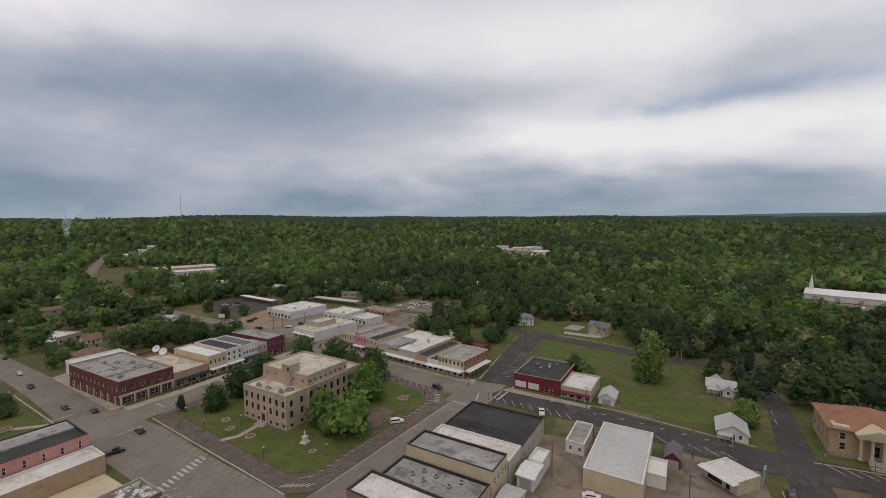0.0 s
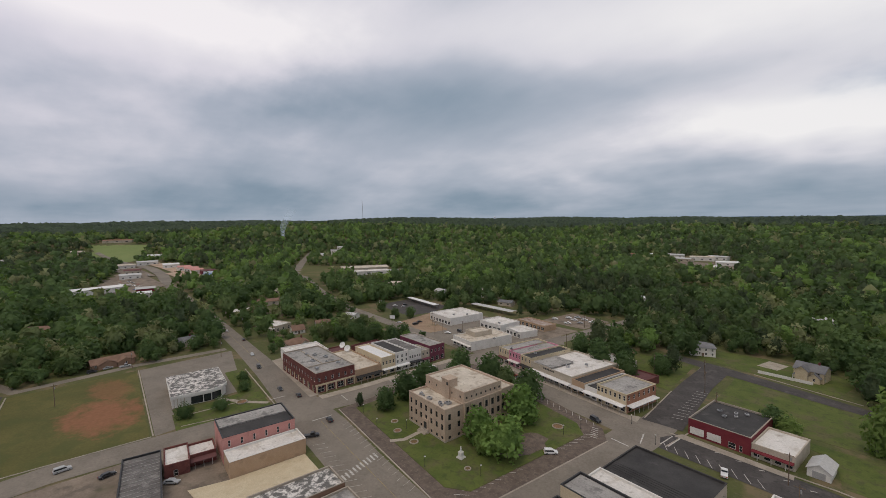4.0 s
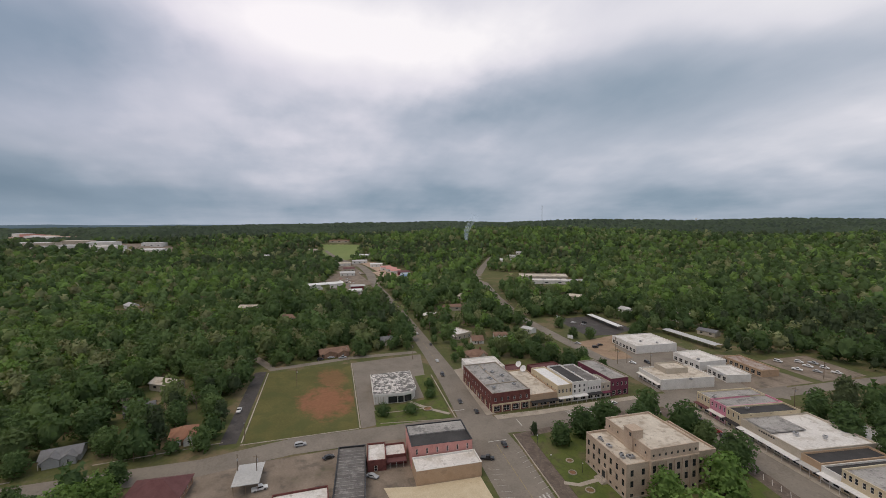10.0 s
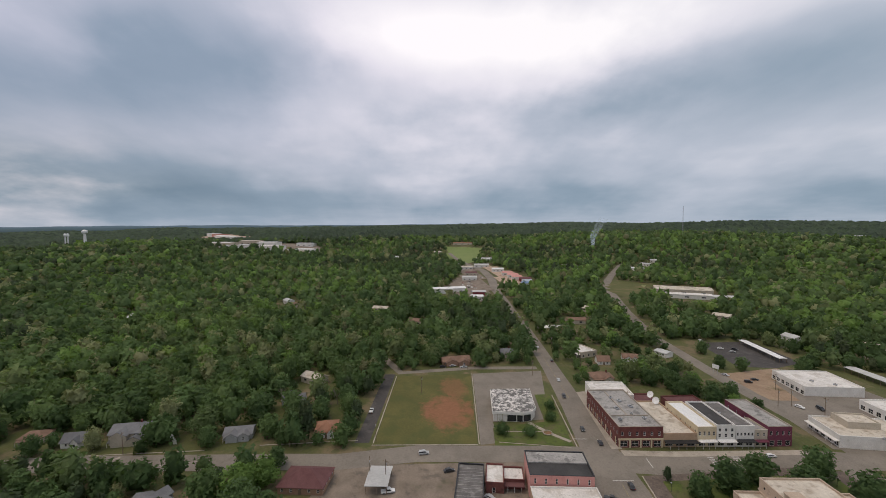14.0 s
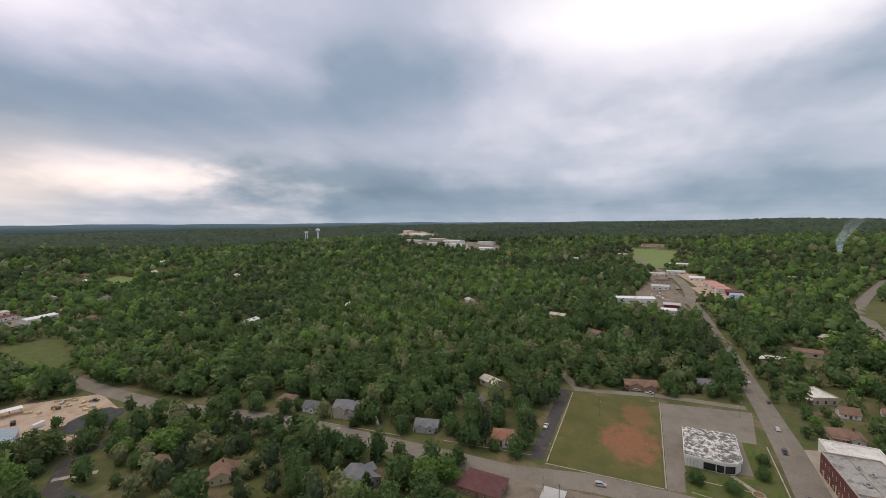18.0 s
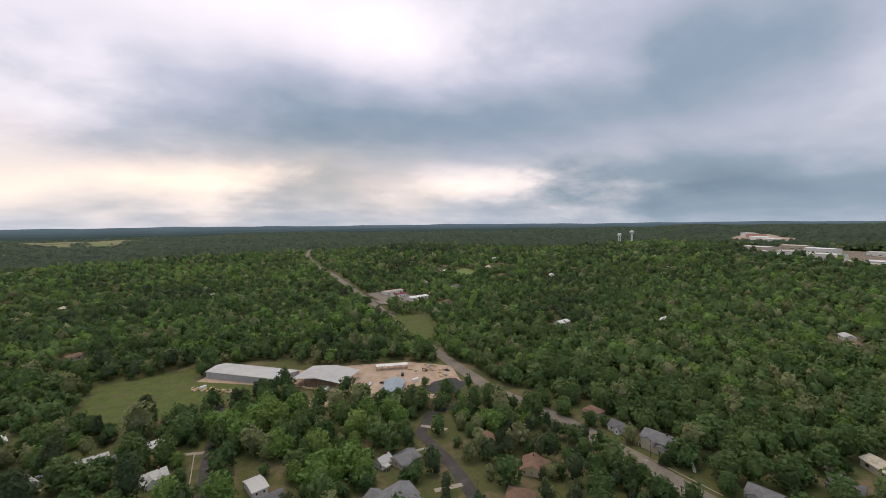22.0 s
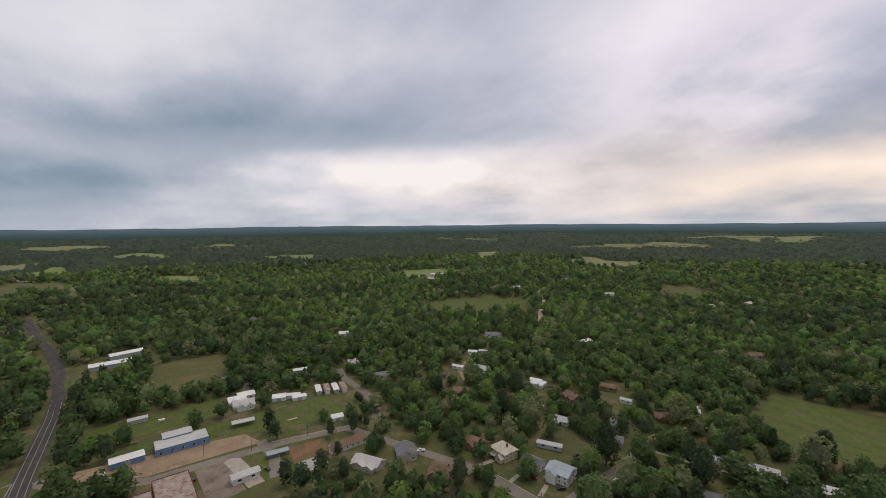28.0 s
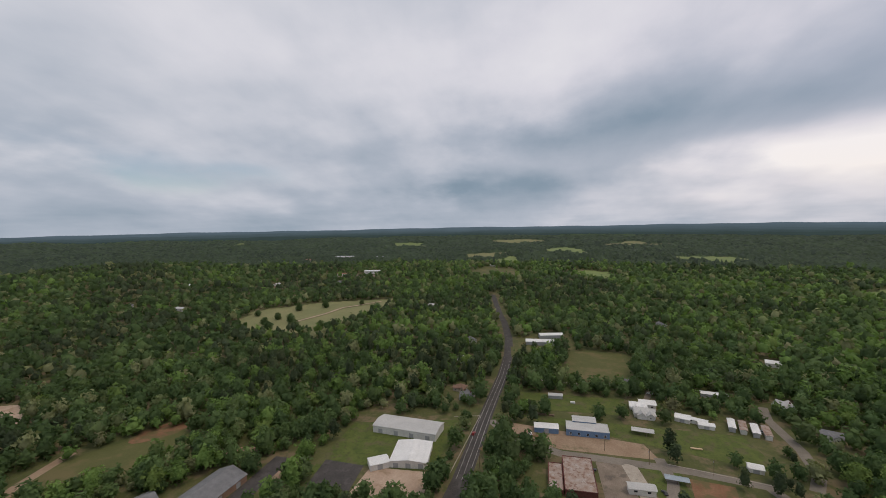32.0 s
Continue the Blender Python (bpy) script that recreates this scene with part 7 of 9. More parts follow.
def crown(rng, cards, size, lobes=6, tall=1.0, tri=False, conical=False, small=False):
    """A crown one unit in radius round (0, 0, 0): sprays of leaves over uneven boughs, and a dark heart. Returns vertices and faces."""
    c = np.zeros((lobes, 3))
    ang = rng.uniform(0, 2 * np.pi) + np.arange(lobes) * 2.4
    up = np.linspace(-0.72, 0.88, lobes) + rng.uniform(-0.16, 0.16, lobes)
    rad = rng.uniform(0.22, 0.66, lobes) * np.sqrt(np.clip(1.05 - up ** 2, 0.05, 1))
    c[:, 0], c[:, 1], c[:, 2] = rad * np.cos(ang), rad * np.sin(ang), up * tall
    lr = rng.uniform(0.27, 0.5, lobes) * (1.0 if lobes > 6 else 1.15)
    if conical:
        c[:, 2] = np.linspace(-0.6, 0.85, lobes) * tall
        c[:, :2] *= np.linspace(0.95, 0.5, lobes)[:, None]
        lr = np.linspace(0.50, 0.34, lobes) * rng.uniform(0.8, 1.2, lobes)
    k = rng.integers(0, lobes, cards * 3)
    d = rng.normal(size=(cards * 3, 3))
    d[:, 2] = d[:, 2] * 0.9 + 0.25
    d /= np.linalg.norm(d, axis=1)[:, None]
    p = c[k] + d * (lr[k] * rng.uniform(0.62, 1.22, cards * 3))[:, None] * np.array([1, 1, 1.12])
    deep = np.min(np.linalg.norm(p[:, None] - c[None], axis=2) / lr[None] + (np.arange(lobes)[None] == k[:, None]) * 9, axis=1)
    keep = np.nonzero(deep > 0.62)[0][:cards]
    p, d = p[keep], d[keep]
    n = d + rng.normal(0, 0.6, d.shape) + np.array([0, 0, 0.25])
    n /= np.linalg.norm(n, axis=1)[:, None]
    t = np.cross(n, rng.normal(size=n.shape))
    t /= np.linalg.norm(t, axis=1)[:, None]
    b = np.cross(n, t)
    s = (size * rng.uniform(0.5, 1.35, len(p)))[:, None]
    if tri:
        v = np.stack([p - t * s - b * s * 0.7, p + t * s - b * s * 0.7, p + b * s * 1.1 + n * s * 0.3], 1)
    else:
        v = np.stack([p - t * s - n * s * 0.25, p - b * s * 0.8 + n * s * 0.1, p + t * s - n * s * 0.25, p + b * s * 0.8 + n * s * 0.1], 1)
    m = v.shape[1]
    f = np.arange(len(v) * m).reshape(-1, m)
    # the heart
    m6, m4 = (5, 2) if small else (6, 4)
    th, ph = np.meshgrid(np.linspace(0, 2 * np.pi, m6 + 1)[:-1], [-0.35, 0.6] if small else np.linspace(-1.2, 1.2, m4))
    dd = np.stack([np.cos(ph) * np.cos(th), np.cos(ph) * np.sin(th), np.sin(ph)], -1).reshape(-1, 3)
    reach = np.max(np.einsum("ij,kj->ki", c, dd) + lr[None] * 0.62, axis=1)
    core = dd * reach[:, None] * (1.0 if small else 0.8) * rng.uniform(0.8, 1.14, len(dd))[:, None]
    nv = len(v) * m
    q = []
    for i in range(m4 - 1):
        for j in range(m6):
            q.append((nv + i * m6 + j, nv + i * m6 + (j + 1) % m6, nv + (i + 1) * m6 + (j + 1) % m6, nv + (i + 1) * m6 + j))
    top = nv + (m4 - 1) * m6
    if small:
        core = np.concatenate([core, [[rng.uniform(-0.15, 0.15), rng.uniform(-0.15, 0.15), np.max(c[:, 2] + lr * 0.45)]]])
        caps = [(top + j, top + (j + 1) % m6, top + m6) for j in range(m6)]
    else:
        caps = [(top, top + j, top + j + 1) for j in range(1, m6 - 1)]
    verts = np.concatenate([v.reshape(-1, 3), core])
    if tri:
        return verts, np.array(q), np.concatenate([f, np.array(caps)])
    return verts, np.concatenate([f, np.array(q)]), np.array(caps)


def puffs(v):
    """Directions outwards from the heart of a crown."""
    d = v + np.array([0, 0, 0.4])
    return d / np.maximum(np.linalg.norm(d, axis=1), 1e-6)[:, None]


def trunk_mesh(name, rng, tall, spread, material, limbs=5):
    bm = bmesh.new()
    lean = Vector((rng.uniform(-0.3, 0.3), rng.uniform(-0.3, 0.3), tall * 0.55))
    rod(bm, (0, 0, -0.2), lean, 0.035 * tall, 0.022 * tall, 7)
    for i in range(limbs):
        a = i * 2.4 + rng.uniform(0, 1)
        base = lean * rng.uniform(0.7, 1.0)
        tip = base + Vector((math.cos(a) * spread * 0.6, math.sin(a) * spread * 0.6, tall * rng.uniform(0.15, 0.35)))
        rod(bm, base, tip, 0.013 * tall, 0.004 * tall, 5)
    return mesh_of(name, bm, material)


def tree_kinds():
    rng, kinds = np.random.default_rng(11), {}
    py = random.Random(5)
    for kind, n, material, tall, conical in (("oak", 4, "oak_leaf", 0.95, False), ("leafy", 3, "leaf", 1.0, False), ("bright", 3, "leaf_bright", 0.95, False), ("pine", 3, "pine", 1.4, True), ("pale", 2, "pale_leaf", 1.2, False)):
        kinds[kind] = []
        for i in range(n):
            v, q, t = crown(rng, 1050, 0.09, 16, tall, True, conical)
            kinds[kind].append((sheet_np("crown", v, q, t, M[material], None, puffs(v)), trunk_mesh("trunk", py, 1.6 if not conical else 2.3, 1.0, M["bark"])))
    return kinds


KINDS = tree_kinds()
KINDS["poplar"] = KINDS["bright"]
NAMES = {"poplar": "tall broadleaved tree with a fresh bright green crown", "leafy": "broadleaved tree with a mid-green crown", "oak": "broadleaved tree with a dense green crown", "bright": "broadleaved tree with a fresh bright green crown", "pine": "dark green pine tree", "pale": "tree in pale yellow-green young leaf"}
tree_rng = random.Random(21)


def tree(x, y, radius, kind="oak"):
    """A tree as a thing of its own: trunk and crown."""
    cr, tk = KINDS[kind][tree_rng.randrange(len(KINDS[kind]))]
    up = {"poplar": 1.15, "leafy": 0.84, "oak": 0.80, "bright": 0.82, "pine": 1.55, "pale": 1.15}[kind]
    root = thing("tree", Matrix.Translation((x, y, float(height(x, y)))) @ Matrix.Rotation(tree_rng.uniform(0, 6.28), 4, "Z"), NAMES[kind], "tree", "trees of the town")
    part("trunk", tk, None, root, at=Matrix.Scale(radius * 0.8, 4))
    part("crown", cr, None, root, at=Matrix.Translation((0, 0, radius * up)) @ Matrix.Diagonal((radius, radius, radius * {"poplar": 1.2, "bright": 0.80, "oak": 0.78, "leafy": 0.82, "pine": 1.0}.get(kind, 0.95), 1)))
    FOOT.append((x, y, radius * 0.9))


for x, y, r, k in (
    (-142.6, 112.5, 5.6, "oak"), (-144.6, 126, 7.6, "oak"), (-147, 141, 7.4, "oak"), (-139.5, 154, 6.6, "oak"), (-147, 167, 7.6, "oak"), (-127.5, 168, 8.2, "oak"), (-118.5, 169, 6.0, "oak"), (-102.5, 163.5, 8.0, "oak"), (-153.5, 106.8, 2.2, "pine"),
    (-93, 142.5, 8.2, "bright"), (-96.5, 119.5, 6.8, "bright"), (-82.5, 116.5, 8.4, "bright"), (-90, 113.5, 4.2, "bright"),
    (13.5, 205, 8.2, "poplar"), (-18.2, 202, 5.5, "oak"), (-13.1, 198, 4.5, "bright"), (42.4, 173.7, 5, "bright"), (-68.7, 238.4, 6, "oak"), (-64.6, 244.4, 5, "pine"), (-72.7, 246.4, 5, "oak"),
    (-84.8, 228.3, 6, "oak"), (-78.8, 220.2, 6.5, "oak"), (-94.9, 224.2, 7, "oak"), (-101, 234.3, 7.5, "oak"), (-88.9, 240.4, 7, "oak"), (-113.1, 238.4, 7, "oak"), (-107.1, 248.5, 7, "pine"), (-119.2, 250.5, 6, "oak"), (-97, 252.5, 6.5, "oak"),
    (-217.2, 177.6, 6.5, "oak"), (-225.3, 183.6, 6.5, "oak"), (-232.8, 174.8, 7, "oak"), (-241, 183, 6, "bright"), (-242.4, 170.2, 6.5, "oak"), (-228.5, 166.5, 6, "oak"), (-221.7, 192.2, 6, "oak"), (-254.2, 171.9, 6, "oak"), (-249.7, 159.5, 6, "oak"), (-262.6, 184.2, 5.5, "oak"), (-209.6, 184.2, 5, "bright"), (-208.1, 197.1, 4, "oak"),
    (709, 353, 8, "oak"), (745, 319, 8.5, "oak"), (606, 358, 7, "oak"), (639, 355, 7, "oak"), (625, 325, 8, "oak"), (588, 300, 8, "oak"), (576, 335, 8, "oak"), (655, 398, 6, "oak"), (592, 262, 7, "leafy"), (780, 262, 6, "oak"),
    (-163, -61, 8.2, "bright"), (-151, -57, 8, "leafy"), (-171.5, -54.5, 6.6, "bright"), (-160, -73.5, 7.6, "leafy"), (-184.5, -53.5, 5.2, "oak"), (-147, -47, 7, "oak"), (-135, -59.8, 7, "oak"), (-144, -70, 7, "leafy"), (-153.5, -119, 7.6, "oak"), (-143, -112, 7, "leafy"), (-166, -133, 6.5, "oak"), (-176, -147, 5.5, "leafy"),
    (-216.7, -95.5, 8, "oak"), (-229, -119, 6.4, "pale"), (-206.5, -91, 5.6, "oak"), (-212, -63.5, 6.2, "leafy"), (-204.5, -56, 4.4, "oak"), (-199.5, -27.5, 5.4, "leafy"), (-231, -76, 7, "oak"), (-229, -42, 6.4, "leafy"), (-236, -101, 7.2, "leafy"), (-239, -139, 7.4, "oak"), (-234, -161, 7, "leafy"), (-207.5, -168, 5.4, "oak"), (-206, -188, 6.4, "leafy"), (-209, -142.5, 4.4, "pale"), (-203.5, -119, 3.6, "oak"), (-222, -196, 7, "oak"), (-205, -205, 6.5, "leafy"), (-232, -27.2, 6, "leafy"), (-244.4, -29.5, 6.5, "leafy"), (-220.7, -54.5, 6, "oak"), (-233.1, -56.8, 6.5, "leafy"),
    (-266.8, 239.1, 5, "leafy"), (-274.2, 228.2, 5, "oak"), (-306.1, 239.6, 5.5, "leafy"), (-257.2, 276.7, 6, "leafy"), (-263.2, 288.9, 6, "oak"), (-271.4, 301.1, 6, "leafy"), (-318.5, 309.2, 6, "leafy"), (-298.2, 311.4, 6.5, "oak"),
    (74.1, 116.1, 6.5, "oak"), (88.4, 114, 7, "oak"), (101.8, 124.1, 6, "oak"), (65.9, 103.4, 6, "bright"), (80.1, 128.3, 5.5, "oak"), (110, 136.9, 6, "oak"), (60.8, 121.1, 5, "oak"),
):
    tree(x, y, r, k)


def hedge(x, y, r, h):
    v, q, t = crown(np.random.default_rng(int(x * 7) % 97), 900, 0.065, 12, 0.5)
    root = thing("bush", pose(x, y, 0.08), "rounded clipped dark green bush", "bush", "clipped bushes")
    part("leaves", sheet_np("leaves", v, q, t, M["oak_leaf"], None, puffs(v)), None, root, at=Matrix.Translation((0, 0, h * 0.5)) @ Matrix.Diagonal((r, r, h * 0.9, 1)))
    bm = bmesh.new()
    rod(bm, (0, 0, -0.05), (0, 0, h * 0.5), 0.12, 0.08)
    part("stem", bm, M["bark"], root)


for x, y, r, h in ((-199.8, 50.5, 4.4, 5.2), (-197.2, 63.8, 4.2, 4.6), (-210.6, 79.6, 3.6, 4.2), (-224.6, 84.2, 3.8, 4.4), (-217.5, 81.5, 2.4, 2.8)):
    hedge(x, y, r, h)

TOWN = [(-296.6, -8), (-295.8, 104), (-249, 112.1), (-248.7, 159.5), (-268.4, 206.2), (-338.2, 235.2), (-340.6, 291.2), (-244.5, 300.7), (-186.7, 297.9), (-178, 345.8), (-113.1, 347.4), (-107.1, 264.6), (-60.6, 264.6), (-58.6, 284.8), (-58.6, 308.1), (0, 294.9), (4, 238.4), (4, 218.2), (28.3, 216.1), (46.5, 187.9), (60.6, 187.9), (115.1, 183.1), (125.7, 148.4), (86.5, 135.2), (71.4, 122.5), (52.6, 118.3), (48.1, 65.1), (-95, -52.1), (-185.9, -55.7), (-206.1, -23.6), (-248.9, -17.9)]
HOMES = [(-185, -50.6), (-227.7, -67), (-237, -135), (-222.3, -212.9), (-195.2, -260.6), (-122, -256.1), (-56.6, -285.9), (24.2, -333.1), (80.2, -363.2), (226.6, -341), (381.2, -262.7), (403.4, -142.7), (334.5, -19.4), (173.2, -26.8), (67.6, -95.6), (-81.9, -97.3)]
HOMES_WEST = [(-295.8, 104), (-438, 130.4), (-431.9, 233), (-338.2, 235.2), (-268.4, 206.2), (-248.7, 159.5), (-249, 112.1)]
YARDISH = [(262.7, 128.7), (345, 145.4), (397.7, 62), (380.6, -17.3), (346, -7.6), (336.6, 25.6)]


def free(x, y, pad):
    """Where woods may stand, for arrays of x, y."""
    ok = np.ones(len(x), bool)
    for ring in YARDS:
        xs, ys = [p[0] for p in ring], [p[1] for p in ring]
        near = ok & (x > min(xs) - pad) & (x < max(xs) + pad) & (y > min(ys) - pad) & (y < max(ys) + pad)
        if near.any():
            i = np.nonzero(near)[0]
            hit = inside(ring, x[i], y[i])
            for k in range(4):
                hit |= inside(ring, x[i] + pad * 0.6 * math.cos(k * 1.571), y[i] + pad * 0.6 * math.sin(k * 1.571))
            ok[i[hit]] = False
    cl = np.array(CLEAR + FOOT)
    for a in range(0, len(x), 4000):
        d = np.hypot(x[a:a + 4000, None] - cl[None, :, 0], y[a:a + 4000, None] - cl[None, :, 1]) - cl[None, :, 2]
        ok[a:a + 4000] &= d.min(1) > pad * 0.55
    return ok


def scatter(r0, r1, gap, rng):
    n = int(r1 / gap) + 1
    g = np.arange(-n, n + 1) * gap
    X, Y = np.meshgrid(g, g)
    x = X.ravel() + rng.uniform(-0.45, 0.45, X.size) * gap
    y = Y.ravel() + rng.uniform(-0.45, 0.45, X.size) * gap
    r = np.hypot(x, y)
    k = (r >= r0) & (r < r1)
    return x[k], y[k]


def woods(name, x, y, radius, cards, size, tri, rng, material, label, conical=False, lobes=6, small=False):
    tall = 1.2 if conical else 0.76
    temps = [crown(rng, cards, size, lobes, tall, tri, conical, small) for _ in range(5)]
    pick = rng.integers(0, 5, len(x))
    V, Q, T, K, P, base = [], [], [], [], [], 0
    for k, (v, q, t) in enumerate(temps):
        i = np.nonzero(pick == k)[0]
        if not len(i):
            continue
        a, r = rng.uniform(0, 2 * np.pi, len(i)), radius[i]
        c, s = np.cos(a)[:, None], np.sin(a)[:, None]
        vx = (v[None, :, 0] * c - v[None, :, 1] * s) * r[:, None] + x[i][:, None]
        vy = (v[None, :, 0] * s + v[None, :, 1] * c) * r[:, None] + y[i][:, None]
        high = rng.uniform(0.72, 1.12, len(i))
        lift = (1.5 if conical else 1.0) * high * rng.uniform(0.92, 1.15, len(i)) * r
        vz = v[None, :, 2] * (r * high)[:, None] + (height(x[i], y[i]) + lift)[:, None]
        V.append(np.stack([vx, vy, vz], -1).reshape(-1, 3))
        p = puffs(v)
        P.append(np.stack([p[None, :, 0] * c - p[None, :, 1] * s, p[None, :, 0] * s + p[None, :, 1] * c, np.broadcast_to(p[None, :, 2], vx.shape)], -1).reshape(-1, 3))
        K.append(np.repeat(rng.uniform(0, 1, len(i)), len(v)))
        off = base + np.arange(len(i)) * len(v)
        Q.append((q[None] + off[:, None, None]).reshape(-1, 4))
        T.append((t[None] + off[:, None, None]).reshape(-1, 3))
        base += len(i) * len(v)
    ob = new(name, sheet_np(name, np.concatenate(V), np.concatenate(Q), np.concatenate(T), M[material], np.concatenate(K), np.concatenate(P)))
    return tagged(ob, label, "woods", kind="stuff")


def plant():
    rng = np.random.default_rng(7)
    # near trees, one by one
    x, y = scatter(105, 350, 8.0, rng)
    ok = free(x, y, 4.5) & ~inside(TOWN, x, y)
    home = inside(HOMES, x, y) | inside(YARDISH, x, y)
    west = inside(HOMES_WEST, x, y)
    ok &= ~home | (rng.uniform(size=len(x)) < np.where(x < -40, 0.70, 0.56))
    ok &= ~west | (rng.uniform(size=len(x)) < 0.42)
    x, y, home = x[ok], y[ok], home[ok]
    rad = (rng.uniform(0, 1, len(x)) ** 1.5 * 5.0 + 3.6) * np.where(home, 0.98, 1.0)
    single = home & (rng.uniform(size=len(x)) < 0.55)
    kinds = rng.choice(["oak", "leafy", "leafy", "leafy", "leafy", "bright", "bright", "pine", "pale"], len(x))
    fresh = rng.choice(["oak", "leafy", "leafy", "leafy", "bright", "bright", "bright", "pale"], len(x))
    kinds = np.where(x < 20, fresh, kinds)
    for i in np.nonzero(single)[0][:185]:
        tree(float(x[i]), float(y[i]), float(rad[i]) * 1.15, str(kinds[i]))
    rest = np.ones(len(x), bool)
    rest[np.nonzero(single)[0][:185]] = False
    stands(x[rest], y[rest], rad[rest], 235, 0.145, 11, False, rng, "dense mixed woods at the edge of the town")
    for r0, r1, gap, cards, size, lob in ((350, 540, 8.9, 95, 0.19, 9), (540, 960, 9.7, 14, 0.33, 7), (960, 1450, 12.5, 8, 0.40, 6)):
        x, y = scatter(r0, r1, gap, rng)
        k = free(x, y, 4.0) & ~inside(TOWN, x, y)
        home = inside(HOMES, x, y) | inside(HOMES_WEST, x, y)
        k &= ~home | (rng.uniform(size=len(x)) < 0.6)
        x, y = x[k], y[k]
        rad = (rng.uniform(0, 1, len(x)) ** 1.6 * 5.0 + 3.8) * (1.2 if r0 > 900 else 1.05)
        stands(x, y, rad, cards, size, lob, r0 > 500, rng, "dense mixed woods round the town")
    canopy(rng)


def stands(x, y, rad, cards, size, lobes, small, rng, label):
    """Woods of several kinds, which keep together in stands."""
    drift = np.sin(x / 61 + 2 * np.sin(y / 83)) * 0.30 + np.sin(y / 37 + 1.7 * np.sin(x / 47)) * 0.22
    u = np.clip(rng.uniform(size=len(x)) * 0.44 + 0.28 + drift * 0.44, 0, 0.999)
    odd = rng.uniform(size=len(x))
    broad = np.sin(x / 173 + 1.9 * np.sin(y / 211) + 0.6) * np.sin(y / 157 + 1.6 * np.sin(x / 229))
    u = u + 0.20 * broad
    for cx, cy, reach, k in ((-150, -470, 130, 0.34), (470, 110, 120, 0.30), (610, 150, 150, 0.30), (-800, 280, 120, 0.34), (-40, 620, 120, 0.22), (-390, -80, 190, -0.30), (-290, -250, 140, -0.26), (30, -420, 120, -0.22), (-330, 10, 70, -0.24)):
        u = u + k * np.exp(-((x - cx) ** 2 + (y - cy) ** 2) / reach ** 2)
    u = np.clip(u, 0, 0.999)
    kind = np.where(u < 0.46, 0, np.where(u < 0.74, 1, 2))
    kind = np.where(odd < 0.15 - 0.20 * broad - 0.20 * drift, 3, np.where(odd > 0.93, 4, kind))
    for k, material in enumerate(("leaf", "oak_leaf", "pine", "leaf_bright", "pale_leaf")):
        i = kind == k
        if i.any():
            woods("woods", x[i], y[i], rad[i] * (0.78 if k == 2 else 1), cards, size, True, rng, material, label, k == 2, lobes, small)


def canopy(rng):
    """The far woods: one ragged sheet of crowns over the hills."""
    n = 1700
    radii = [1410.0]
    while radii[-1] < 4750:
        radii.append(radii[-1] * 1.014)
    R, A = np.meshgrid(np.array(radii), np.arange(n) * 2 * np.pi / n, indexing="ij")
    A = A + rng.uniform(-0.4, 0.4, A.shape) * 2 * np.pi / n
    R = R * (1 + rng.uniform(-0.004, 0.004, R.shape))
    X, Y = R * np.cos(A), R * np.sin(A)
    bump = rng.uniform(0, 1, R.shape) ** 1.2
    stand = 0.5 + 0.5 * np.sin(X / 90 + np.sin(Y / 70) * 2) * np.sin(Y / 110 + np.sin(X / 130))
    patch = np.sin(X / 240 + 1.9 * np.sin(Y / 310)) * np.sin(Y / 190 + 1.6 * np.sin(X / 270))
    hue = np.clip(rng.uniform(0, 1, R.shape) ** 1.5 * 0.75 - 0.22 * patch, 0, 0.8)
    hue[:, 1::2] = hue[:, ::2]
    Z = height(X, Y) + 1 + 14 * bump + 3 * stand
    bare = np.zeros(R.shape, bool)
    for ring in YARDS:
        if max(math.hypot(*p) for p in ring) > 1300:
            bare |= inside(ring, X, Y)
    for cx, cy, cr in CLEAR:
        if math.hypot(cx, cy) > 1300:
            bare |= np.hypot(X - cx, Y - cy) < cr + 8
    for cx, cy, cr in FOOT:
        if math.hypot(cx, cy) > 1300:
            bare |= np.hypot(X - cx, Y - cy) < cr + 4
    Z = np.where(bare, height(X, Y) - 4, Z)
    i, j = np.meshgrid(np.arange(len(radii) - 1), np.arange(n), indexing="ij")
    k = (j + 1) % n
    q = np.stack([i * n + j, (i + 1) * n + j, (i + 1) * n + k, i * n + k], -1).reshape(-1, 4)
    # the sheet's leaf colour carries a painted haze tint
    me = sheet_np("far_woods", np.stack([X, Y, Z], -1).reshape(-1, 3), q, np.zeros((0, 3), np.int32), M["far_leaf_haze"], hue.ravel(), np.stack([rng.uniform(-1, 1, R.size), rng.uniform(-1, 1, R.size), np.full(R.size, 1.0)], -1))
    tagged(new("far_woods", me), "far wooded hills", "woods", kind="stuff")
    # ridge behind ridge, self-glowing, with painted haze bluer towards the horizon
    m = 1400
    rough = random.Random(31)
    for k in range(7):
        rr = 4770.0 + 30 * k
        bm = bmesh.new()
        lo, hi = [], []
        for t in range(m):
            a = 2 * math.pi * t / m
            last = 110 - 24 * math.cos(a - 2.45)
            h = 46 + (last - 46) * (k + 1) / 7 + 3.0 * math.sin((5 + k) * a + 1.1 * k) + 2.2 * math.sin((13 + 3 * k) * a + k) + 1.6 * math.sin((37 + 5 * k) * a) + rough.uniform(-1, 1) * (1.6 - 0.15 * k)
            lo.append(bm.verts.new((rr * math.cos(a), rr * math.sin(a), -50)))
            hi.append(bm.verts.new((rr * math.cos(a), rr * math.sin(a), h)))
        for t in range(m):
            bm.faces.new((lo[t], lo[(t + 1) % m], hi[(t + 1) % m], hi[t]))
        solid("backdrop", bm, M["far_hills_%d" % k], "glowing backdrop of wooded ridges painted in haze blue", "hills", kind="structure")


